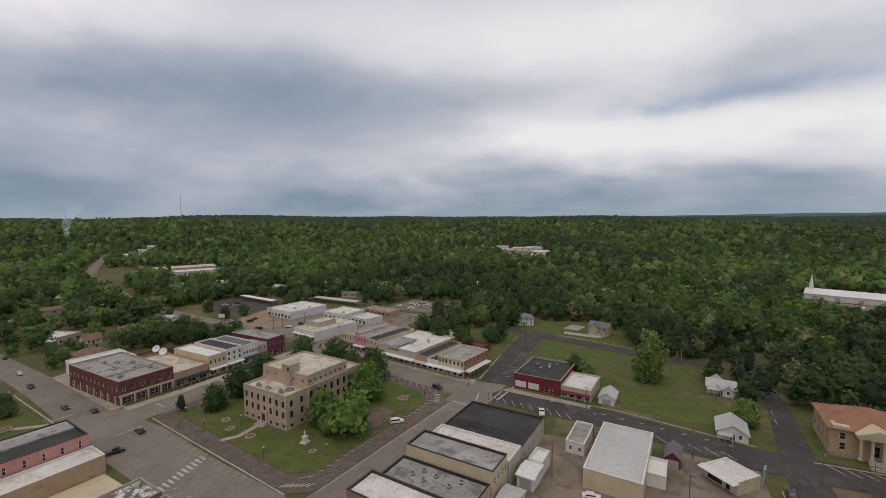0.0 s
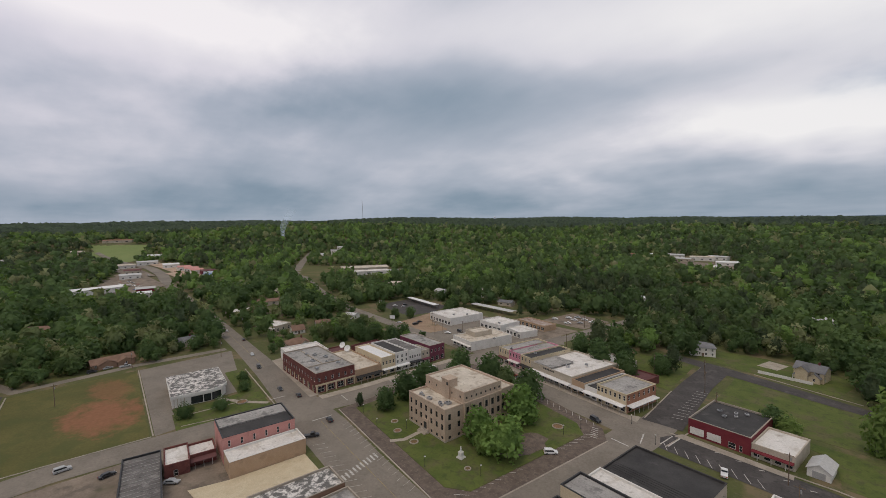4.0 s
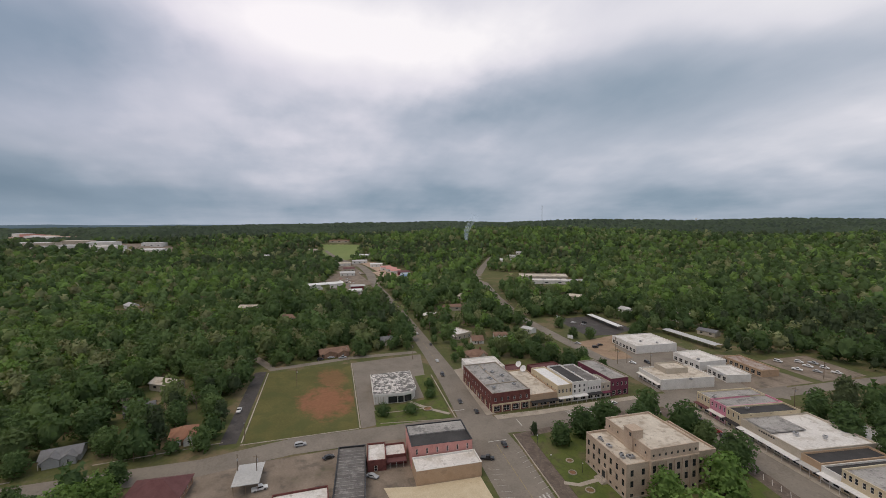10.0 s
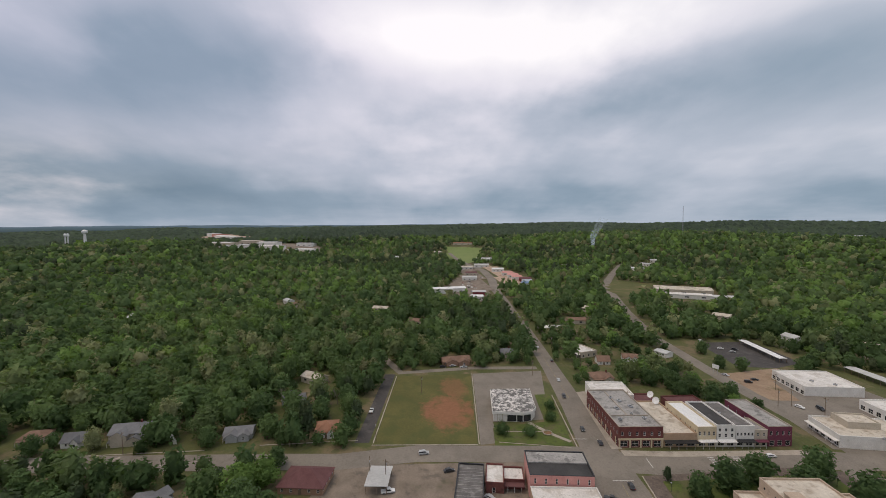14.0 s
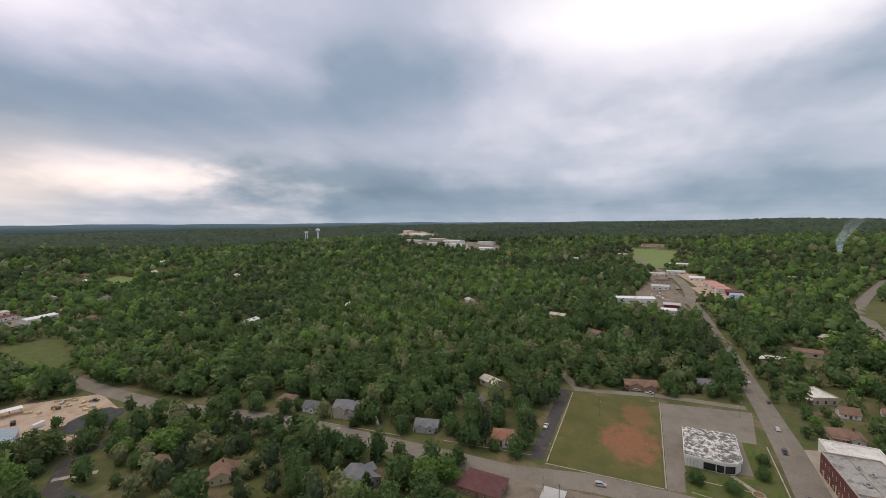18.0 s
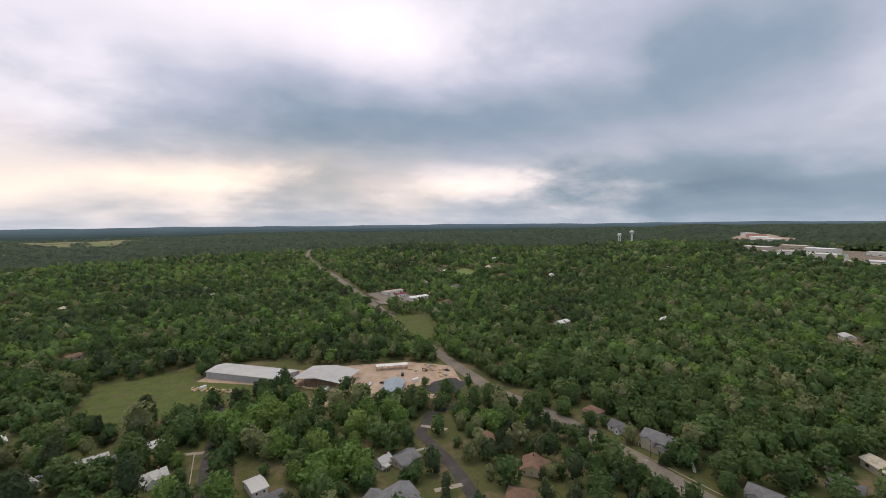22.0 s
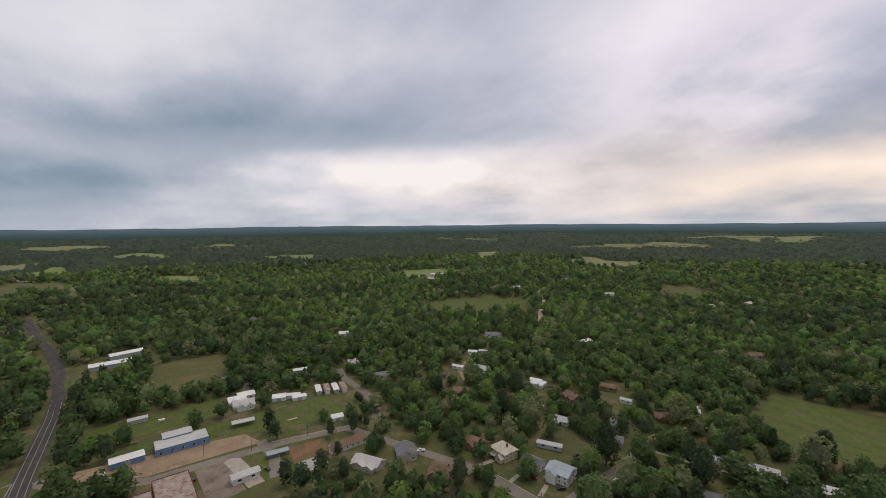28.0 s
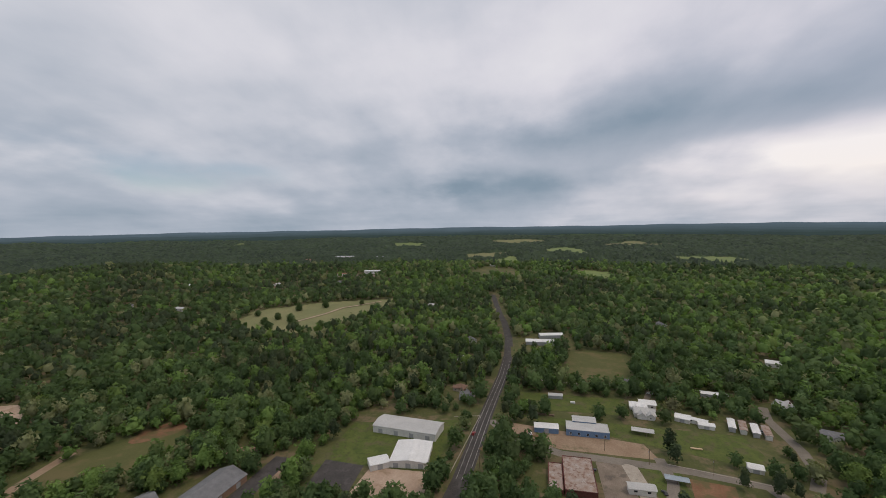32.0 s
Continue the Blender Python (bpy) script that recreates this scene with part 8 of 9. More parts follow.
# ---------------------------------------------------------------- cars
def car_mesh(kind, colour):
    """Meshes of a car, nose towards +x: (name, parent or None, mesh, pose)."""
    L, Wd = {"sedan": (4.7, 1.8), "suv": (4.8, 1.95), "pickup": (5.5, 1.95)}[kind]
    body_h = {"sedan": 0.85, "suv": 1.0, "pickup": 1.0}[kind]
    top = {"sedan": 1.42, "suv": 1.75, "pickup": 1.8}[kind]
    x0 = -L / 2
    prof = [(x0, 0.35), (x0, body_h - 0.1), (x0 + 0.15, body_h), (L / 2 - 0.9, body_h), (L / 2 - 0.1, body_h - 0.15), (L / 2, 0.4)]

    def loft(pts, half, inset, crowned=True):
        bm = bmesh.new()
        rows = []
        for y, k in ((-half, 1.0), (-half + inset, 1.0), (half - inset, 1.0), (half, 1.0)):
            lift = 0.06 if crowned and abs(y) < half else 0.0
            rows.append([bm.verts.new((x, y, z + (lift if z > 0.6 else 0))) for x, z in pts])
        for a, b in zip(rows, rows[1:]):
            for i in range(len(pts)):
                j = (i + 1) % len(pts)
                bm.faces.new((a[i], a[j], b[j], b[i]))
        bm.faces.new(rows[0])
        bm.faces.new(rows[-1][::-1])
        return bm

    cab = {"sedan": [(-1.75, body_h), (-1.1, top), (0.5, top), (1.25, body_h)], "suv": [(-2.3, body_h), (-2.1, top), (0.55, top), (1.25, body_h)], "pickup": [(-0.55, body_h), (-0.45, top), (0.75, top), (1.4, body_h)]}[kind]
    out = [("body", mesh_of("body", loft(prof, Wd / 2, 0.15), paint(*colour))), ("cabin", mesh_of("cabin", loft(cab, Wd / 2 - 0.14, 0.14), paint(*colour)))]
    sill, head = body_h + 0.10, top - 0.14
    k0, k1 = (sill - body_h) / (top - body_h), (head - body_h) / (top - body_h)
    slide = lambda p, q, k: p[0] + (q[0] - p[0]) * k
    band = [(slide(cab[0], cab[1], k0) - 0.015, sill), (slide(cab[0], cab[1], k1) - 0.015, head), (slide(cab[3], cab[2], k1) + 0.015, head), (slide(cab[3], cab[2], k0) + 0.015, sill)]
    out.append(("glasshouse", mesh_of("glasshouse", loft(band, Wd / 2 - 0.125, 0.14, False), M["glass"])))
    for nm, x, m in (("headlight", L / 2 - 0.06, M["metal_white"]), ("tail_light", x0 - 0.01, M["red_light"])):
        for sgn in (-1, 1):
            bm = bmesh.new()
            box(bm, x - 0.03, sgn * 0.65 - 0.2, 0.62, x + 0.05, sgn * 0.65 + 0.2, 0.78)
            out.append((nm, mesh_of(nm, bm, m)))
    return out, L, Wd


CAR_SOURCES = {}


def wheel_mesh():
    bm = bmesh.new()
    rod(bm, (0, -0.11, 0), (0, 0.11, 0), 0.34, 0.34, 14)
    return mesh_of("wheel", bm, M["tyre"])


def rim_mesh():
    bm = bmesh.new()
    rod(bm, (0, -0.12, 0), (0, 0.12, 0), 0.19, 0.19, 10)
    return mesh_of("rim", bm, M["steel"])


def car(x, y, turn, kind="sedan", colour=(0.5, 0.5, 0.5), word="grey", z=0.14, where="on the street"):
    key = (kind, colour, where)
    at = pose(x, y, float(height(x, y)) + z, 0, 0, turn)
    if key in CAR_SOURCES:
        copy_thing(CAR_SOURCES[key], at)
        return
    meshes, L, Wd = car_mesh(kind, colour)
    root = thing("car" if kind != "pickup" else "pickup_truck", at, f"{word} {'pickup truck' if kind == 'pickup' else kind.upper() if kind == 'suv' else kind} parked or stopped {where}", "car", "cars of the town")
    for nm, me in meshes:
        part(nm, me, None, root)
    for sx in (-1, 1):
        for sy in (-1, 1):
            wl = part("wheel", cached("wheel", wheel_mesh), None, root, at=pose(sx * L * 0.31, sy * (Wd / 2 - 0.1), 0.34))
            part("rim", cached("rim", rim_mesh), None, wl)
    CAR_SOURCES[key] = root


WHITE, SILVER, DARK, RED, BLUE, TAN = (0.75, 0.75, 0.74), (0.42, 0.43, 0.44), (0.03, 0.032, 0.036), (0.28, 0.03, 0.03), (0.05, 0.09, 0.22), (0.38, 0.33, 0.25)
for x, y, a, k, c, wd in (
    (-72.4, 129.7, 40, "suv", WHITE, "white"), (-152.1, 90.6, 168, "sedan", DARK, "dark"), (-185, 94.2, 168, "sedan", DARK, "dark"), (-199, 91.7, 348, "sedan", DARK, "dark"), (-238.9, 98.2, 348, "suv", DARK, "dark"),
    (-264.8, 105.1, 348, "sedan", SILVER, "silver"), (-145.6, 78.9, 60, "pickup", DARK, "dark"), (-303.4, 115, 168, "sedan", DARK, "dark"), (-337.6, 115.9, 172, "sedan", SILVER, "silver"), (-415.5, 124.5, 172, "suv", SILVER, "silver"), (-479.8, 132.1, 350, "sedan", DARK, "dark"),
    (-186.4, 10.7, 92, "suv", SILVER, "silver"), (-160.6, -5, 95, "pickup", WHITE, "white"), (-151.9, 33.8, 45, "sedan", SILVER, "silver"), (-171.6, 20.4, 100, "sedan", DARK, "dark"), (-233.7, -15.5, 172, "pickup", WHITE, "white"),
    (-71.2, 163.6, 340, "suv", DARK, "dark"), (-25.5, 156, 100, "pickup", WHITE, "white"), (42.8, 132.3, 80, "sedan", DARK, "dark"), (-5.3, 112.1, 8, "sedan", WHITE, "white"), (-165, 163.4, 85, "sedan", WHITE, "white"),
    (-123.9, 182.9, 60, "sedan", RED, "red"), (-118.8, 182, 60, "suv", DARK, "dark"), (-133.2, 185.1, 60, "pickup", DARK, "dark"), (-248.8, 232.5, 80, "sedan", DARK, "dark"), (-245.6, 225.2, 80, "suv", DARK, "dark"), (-208.2, 222.8, 20, "sedan", WHITE, "white"), (-204.5, 231.9, 350, "suv", DARK, "dark"), (-259.2, 220.3, 20, "sedan", SILVER, "silver"),
    (-300.4, 32.1, 92, "suv", DARK, "dark"), (-301.7, 39.4, 92, "sedan", SILVER, "silver"), (-305.2, 265.1, 60, "sedan", SILVER, "silver"), (-310.3, 271.2, 60, "suv", DARK, "dark"), (-314.9, 262.5, 60, "sedan", WHITE, "white"),
    (-164.8, 323.5, 20, "suv", WHITE, "white"), (-157.7, 319.3, 10, "pickup", WHITE, "white"), (-149.5, 313.2, 10, "sedan", SILVER, "silver"), (-159.7, 329.4, 5, "pickup", SILVER, "silver"), (-151.5, 325.2, 15, "suv", WHITE, "white"), (-143.4, 321.2, 15, "pickup", WHITE, "white"),
    (-191.3, -122.9, 92, "sedan", DARK, "dark"), (-197.1, -142.9, 92, "pickup", DARK, "dark"), (201.3, -166, 60, "pickup", WHITE, "white"), (111.3, -215.2, 80, "suv", DARK, "dark"), (110.8, -186.2, 80, "pickup", DARK, "dark"), (109.2, -196.3, 80, "sedan", DARK, "dark"), (101.7, -219.4, 80, "suv", WHITE, "white"), (135.2, -191.2, 20, "sedan", RED, "red"), (97.2, -213.1, 60, "sedan", WHITE, "white"),
    (305, 19.8, 350, "suv", RED, "red"), (248.8, -89.8, 10, "sedan", DARK, "dark"), (328.4, -184.3, 60, "pickup", WHITE, "white"), (-120.7, -308.5, 60, "pickup", WHITE, "white"), (-180.3, -318.1, 20, "pickup", SILVER, "silver"), (-187.1, -300.7, 120, "pickup", DARK, "dark"), (-129.4, -305.2, 140, "sedan", DARK, "dark"),
    (-630.2, 118.1, 70, "sedan", WHITE, "white"), (-637.3, 109.7, 70, "suv", DARK, "dark"), (-646.8, 119.9, 70, "sedan", RED, "red"), (-653.9, 111.5, 70, "pickup", WHITE, "white"), (-665.9, 117.6, 70, "sedan", SILVER, "silver"), (-675.6, 115.4, 70, "suv", WHITE, "white"), (-688.8, 119.4, 70, "pickup", DARK, "dark"), (-667.6, 193.4, 80, "sedan", WHITE, "white"), (-705.5, 183, 80, "suv", DARK, "dark"), (-731.7, 182.7, 80, "sedan", RED, "red"), (-559.8, 119, 75, "sedan", WHITE, "white"),
    (200.3, -311.9, 20, "sedan", BLUE, "blue"), (130.3, -229.4, 75, "sedan", DARK, "dark"), (119.3, -193.4, 40, "suv", DARK, "dark"), (92.6, -205.6, 60, "suv", SILVER, "silver"), (88.2, -215.7, 60, "pickup", BLUE, "blue"), (68.7, -285.1, 30, "sedan", SILVER, "silver"), (23.9, -273.8, 10, "sedan", WHITE, "white"), (171.8, -322.4, 10, "pickup", RED, "red"), (308.2, -333.1, 40, "suv", WHITE, "white"), (300.3, -338, 40, "pickup", RED, "red"),
    (-156.8, 306.3, 15, "pickup", WHITE, "white"), (-171.1, 312.6, 15, "suv", WHITE, "white"), (-298.4, 46.8, 92, "pickup", SILVER, "silver"), (392.7, -129.5, 70, "pickup", WHITE, "white"), (370.4, -139.3, 70, "sedan", DARK, "dark"), (268, -54.8, 70, "pickup", DARK, "dark"), (309.2, -20.6, 10, "suv", WHITE, "white"),
    (177.9, 430.7, 60, "sedan", WHITE, "white"), (188.2, 425.1, 60, "suv", DARK, "dark"), (198.5, 420.4, 60, "sedan", RED, "red"), (206.8, 418.4, 60, "pickup", WHITE, "white"),
    (-572.9, 145.5, 175, "sedan", DARK, "dark"), (-660.7, 103.1, 20, "suv", WHITE, "white"), (-681.4, 107, 20, "sedan", RED, "red"), (-639, 113.8, 20, "pickup", WHITE, "white"), (-693, 202.4, 40, "sedan", WHITE, "white"), (-719.7, 145.9, 40, "suv", SILVER, "silver"), (-608.1, 108, 10, "sedan", BLUE, "blue"),
):
    car(x, y, a, k, c, wd)


# ---------------------------------------------------------------- road markings, kerbs and paths
def marking(name, label, material, rows, z=0.16):
    """rows: (x, y, turn, length, width); the stripes are parts on one mesh."""
    root = thing(name, Matrix(), label, "road marking", kind="structure")

    def make():
        bm = bmesh.new()
        box(bm, -0.5, -0.5, -0.03, 0.5, 0.5, 0.0)
        return mesh_of("stripe", bm, material)

    me = cached(("stripe", material.name), make)
    for x, y, a, ln, wd in rows:
        part("stripe", me, None, root, at=pose(x, y, float(height(x, y)) + z, 0, 0, a) @ Matrix.Diagonal((ln, wd, 1, 1)))


def between(a, b, n, off=0.0):
    d = Vector(b) - Vector(a)
    nn = Vector((-d.y, d.x)).normalized() * off
    return [(a[0] + d.x * i / max(n - 1, 1) + nn.x, a[1] + d.y * i / max(n - 1, 1) + nn.y) for i in range(n)]


WP = M["paint_white"]
marking("crosswalk", "worn white ladder crosswalk on grey asphalt", WP, [(x, y, 172, 3.4, 0.65) for x, y in between((-113.7, 70.7), (-117.1, 87.4), 11)], 0.15)
marking("crosswalk", "worn white ladder crosswalk on grey asphalt", WP, [(x, y, 80, 3.0, 0.6) for x, y in between((-166.9, 147.9), (-158, 146.7), 7)], 0.17)
marking("stop_line", "faded white stop lines at the crossing", WP, [(-156.5, 89.7, 82, 8.5, 0.4), (-190.5, 86.3, 82, 7, 0.4), (-172.6, 73.4, 352, 6, 0.4), (-167.2, 107.7, 350, 7, 0.4), (-52.5, 161.6, 100, 8, 0.45), (-57.6, 153.5, 348, 7, 0.45), (-45.5, 166.6, 80, 9, 0.4), (-42.9, 166.7, 80, 9, 0.4)], 0.19)
marking("parking_lines", "white parking lines beside the courthouse", WP, [(x, y, 38, 4.6, 0.16) for x, y in between((-80.6, 91.5), (-76.2, 113.6), 8)] + [(x, y, 38, 4.6, 0.16) for x, y in between((-72.9, 131.5), (-68.2, 151.5), 7)], 0.215)
marking("parking_lines", "white parking lines beside the courthouse", WP, [(x, y, 120, 4.4, 0.15) for x, y in between((-101.4, 168.1), (-70.7, 160.6), 10)], 0.215)
marking("parking_lines", "white parking lines on dark asphalt", WP, [(x, y, 118, 5.2, 0.18) for x, y in between((-44.4, 161.6), (-16.2, 157.6), 9)] + [(x, y, 20, 1.6, 0.3) for x, y in between((-36.4, 170.7), (34.3, 155.5), 12)], 0.165)
marking("parking_lines", "white parking lines on dark asphalt", WP, [(x, y, 130, 5.0, 0.18) for x, y in between((14.1, 151.5), (32.3, 148.5), 5)] + [(x, y, 125, 5.4, 0.18) for x, y in between((58.6, 151.4), (96.9, 150.2), 12)], 0.165)
marking("parking_lines", "white parking lines on a dark side street", WP, [(x, y, 10, 4.6, 0.16) for x, y in between((-47.5, 187.9), (-46.5, 224.2), 12)], 0.235)
marking("parking_lines", "faded white parking lines along the main street", WP, [(x, y, 60, 4.2, 0.10) for x, y in between((-101, 71.1), (-138.5, 77.8), 12)], 0.15)
marking("parking_lines", "faded white parking lines along the main street", WP, [(x, y, 100, 3.6, 0.09) for x, y in between((-93.7, 83.4), (-145, 93.7), 16)], 0.15)
marking("centre_line", "white lines of a dark side road", WP, [(40 + 0.075 * k, 118 + k * 1.0, 85, 4.0, 0.2) for k in (0, 7, 14)] + [(52.5 + 0.12 * k, 180 + k, 84, 4, 0.2) for k in (0, 8, 70)], 0.21)
marking("centre_line", "faded yellow centre line of the main street", M["paint_yellow"], [(x, y, 171, 9.5, 0.16) for x, y in between((-242.3, 101.6), (-386.3, 122.6), 14)], 0.14)
HW = [(249, 23.5), (336.6, 12.1), (428.9, -1.8), (498.2, -8.9), (566.2, -10.4)]
for off in (-3.4, 0.0, 3.4):
    for a, b in zip(HW, HW[1:]):
        d = Vector(b) - Vector(a)
        n = int(d.length / 12)
        marking("centre_line", "white line painted along the dark highway", WP, [(x, y, math.degrees(math.atan2(d.y, d.x)), 12.4, 0.2) for x, y in [(p[0] + d.x / n / 2, p[1] + d.y / n / 2) for p in between(a, b, n + 1, off)[:-1]]], 0.2)


def kerb(a, b, wide=0.5, high=0.18, material=None, label="pale concrete kerb beside the street", name="kerb"):
    m, ln = on_edge(a, b)
    bm = bmesh.new()
    n = max(1, int(ln / 6))
    for i in range(n):
        box(bm, ln * i / n + 0.02, -wide / 2, -0.1, ln * (i + 1) / n - 0.02, wide / 2, high)
    solid(name, bm, material or M["concrete"], label, "kerb", kind="structure", m=m)


for a, b in (((-197.3, -13.3), (-191.6, 36.8)), ((-199.2, -12.8), (-287.2, -1.5)), ((-202.6, -20.3), (-203.8, -66.3)), ((-192.5, 47.1), (-183.6, 79.3)), ((-184, 82.3), (-242.7, 92.2)), ((-191.9, 37.4), (-285.5, 50.6)), ((-154, 104.6), (-86.8, 90.2)), ((-79.1, 94.3), (-69.3, 149.5)), ((-86.8, 90.2), (-79.1, 94.3)), ((-69.3, 149.5), (-75.3, 157.2)), ((-75.3, 157.2), (-146.7, 176.8)),
             ((-158.7, 99.2), (-80.7, 83.1)), ((-73.5, 87), (-61.2, 151.5)), ((-46.5, 173.2), (1, 168.9)), ((1, 168.9), (41.4, 157.6)), ((-44.4, 161.6), (-36.4, 199)), ((-57.6, 179.8), (-57.6, 217.1)), ((335.5, 16.6), (255.9, 31.1)), ((255.9, 31.1), (260.5, 44.9)), ((335.5, 16.6), (332, 36.6)), ((-202.7, 50.1), (-199.4, 73.3)), ((54.5, 153.5), (101.3, 153)), ((8.1, 254.5), (-32.3, 268.7)), ((-193.4, -83.5), (-188.1, -134.5)), ((-202.2, -90.6), (-204.7, -167.4)), ((4.9, -223.4), (0.4, -268.8)), ((118, -179.1), (165.2, -180.2)), ((262, -155.2), (279.8, -102.2))):
    kerb(a, b)
for ring, lab in (([(-178.4, 100.5), (-174.6, 123), (-168.4, 182), (-164.4, 182), (-170, 123), (-173.8, 100)], "tan concrete sidewalk before the shops"), ([(-146, 198.6), (-64, 178), (-59, 179.5), (-58.5, 173.6), (-146, 193.4)], "tan concrete sidewalk before the shops"), ([(-179.6, 102.1), (-245.8, 114.7), (-245.1, 108.6), (-179.8, 97.1)], "tan concrete sidewalk beside the brick building"), ([(-42.4, 175.2), (-9.1, 169.7), (-9.1, 166.7), (-44.4, 171.7)], "pale concrete sidewalk before the red shop")):
    lot("sidewalk", ring, M["concrete"], lab, "sidewalk", 0.2)
for pts, wd in (([(-117.3, 110.2), (-117.5, 101.1), (-120.7, 96.8)], 2.0), ([(-210.4, 67.3), (-198.3, 73.8), (-188.7, 81.3)], 2.2)):
    ribbon("path", pts, wd, M["concrete"], "pale concrete path across the lawn", "path", 0.37 if pts[0][0] > -150 else 0.12)
for pts, wd, mt, lab in (
    ([(191, -268.7), (180.1, -281.7), (169.8, -292.4)], 3.4, "concrete", "pale concrete driveway across a lawn"), ([(88.2, -330.9), (99.7, -299.4), (110.9, -272.9)], 6.0, "dirt", "brown earth lane between gardens"), ([(49.7, -275), (77.7, -270.8), (101.3, -267.5)], 2.6, "concrete", "pale concrete driveway across a lawn"),
    ([(-120.6, -226.6), (-131.4, -213.4)], 3.0, "concrete", "pale concrete driveway across a lawn"), ([(-107.9, -163.2), (-94.2, -166.6)], 3.0, "concrete", "pale concrete driveway across a lawn"), ([(-110.5, -201.5), (-97.7, -203.8)], 2.4, "concrete", "pale concrete path to a house"), ([(-4.2, -266.6), (9, -272.2), (17.8, -277.9)], 3.0, "concrete", "pale concrete driveway across a lawn"),
    ([(165.2, -180.2), (162.8, -190.4)], 3.0, "concrete", "pale concrete driveway to a house"), ([(142.7, -179.5), (143.6, -193.9)], 2.6, "concrete", "pale concrete path to a house"), ([(124.2, -180.9), (127, -191.8)], 2.6, "concrete", "pale concrete path to a house"), ([(-195.7, -132.2), (-200.6, -126)], 3.0, "concrete", "pale concrete driveway to a house"), ([(286, -99.7), (259.9, -98.4), (238.1, -90.2)], 6.5, "asphalt_old", "grey asphalt side lane"),
    ([(404.2, -133.3), (381.4, -123.2), (367.7, -112.4)], 5.0, "gravel", "gravel drive to white houses"), ([(308.2, -333.1), (288.5, -291.1), (263.9, -274.2)], 4.0, "dirt", "brown earth lane under trees"), ([(284.7, 14.4), (302.1, -2.7), (309.3, -32.2)], 4.0, "clay", "red earth track curving off the highway"), ([(218.7, -168.1), (212.3, -157.6)], 3.0, "concrete", "pale concrete driveway to a house"),
):
    ribbon("driveway", pts, wd, M[mt], lab, "driveway", 0.09)
marking("centre_line", "faded yellow centre line of the main street", M["paint_yellow"], [(x, y, 169, 7.4, 0.18) for x, y in between((-86.5, 76.1), (-150.5, 87.3), 9)], 0.155)
marking("parking_lines", "white parking bars at the corner of the lawn", WP, [(x, y, 55, 2.6, 0.3) for x, y in between((-83.7, 86), (-77, 89), 6)] + [(x, y, 5, 2.6, 0.3) for x, y in between((-66.2, 150.5), (-68.7, 157.6), 6)], 0.225)
marking("crosswalk", "worn white crosswalk bars before the brick corner", WP, [(x, y, 80, 2.8, 0.5) for x, y in between((-170.4, 137.1), (-162.5, 135.9), 7)], 0.17)
lot("paved_court", blob(-83.2, 127.7, 11, 7, 75, 18, 0.12, 12), M["pavers"], "brown paved court under the lawn trees", "pavement", 0.36, clear=False)


def flower_bed(x, y, r):
    root = thing("flower_bed", pose(x, y, 0.34), "round flower bed with a pale stone rim", "flower bed", "round flower beds")
    bm = bmesh.new()
    n = 20
    rings = [[bm.verts.new((rr * math.cos(2 * math.pi * i / n), rr * math.sin(2 * math.pi * i / n), zz)) for i in range(n)] for rr, zz in ((r, -0.1), (r, 0.3), (r - 0.35, 0.3), (r - 0.35, 0.1))]
    for p, q in zip(rings, rings[1:]):
        for i in range(n):
            bm.faces.new((p[i], p[(i + 1) % n], q[(i + 1) % n], q[i]))
    part("rim", bm, M["concrete"], root)
    bm = bmesh.new()
    rod(bm, (0, 0, -0.1), (0, 0, 0.16), r - 0.36, r - 0.5, 16)
    part("soil", bm, M["clay"], root)


for x, y, r in ((-124.4, 103.7, 1.6), (-113.5, 102.4, 1.7), (-80, 148.7, 2.2), (-197.9, 73.1, 2.4), (-87.7, 102.7, 1.2), (-131.3, 108, 1.5)):
    flower_bed(x, y, r)


# ---------------------------------------------------------------- poles, lamps and small fittings
def utility_pole():
    root = thing("utility_pole", pose(17.2, 115.1, 0), "weathered wooden utility pole with a crossarm", "utility pole", "utility poles")
    bm = bmesh.new()
    rod(bm, (0, 0, -0.3), (0, 0, 10.5), 0.17, 0.11, 8)
    part("pole", bm, M["wood"], root)
    bm = bmesh.new()
    box(bm, -1.3, -0.08, 9.6, 1.3, 0.08, 9.75)
    part("crossarm", bm, M["wood"], root)
    bm = bmesh.new()
    rod(bm, (0.35, 0, 8.1), (0.35, 0, 9.0), 0.2, 0.2, 10)
    part("transformer", bm, M["steel"], root)
    return root


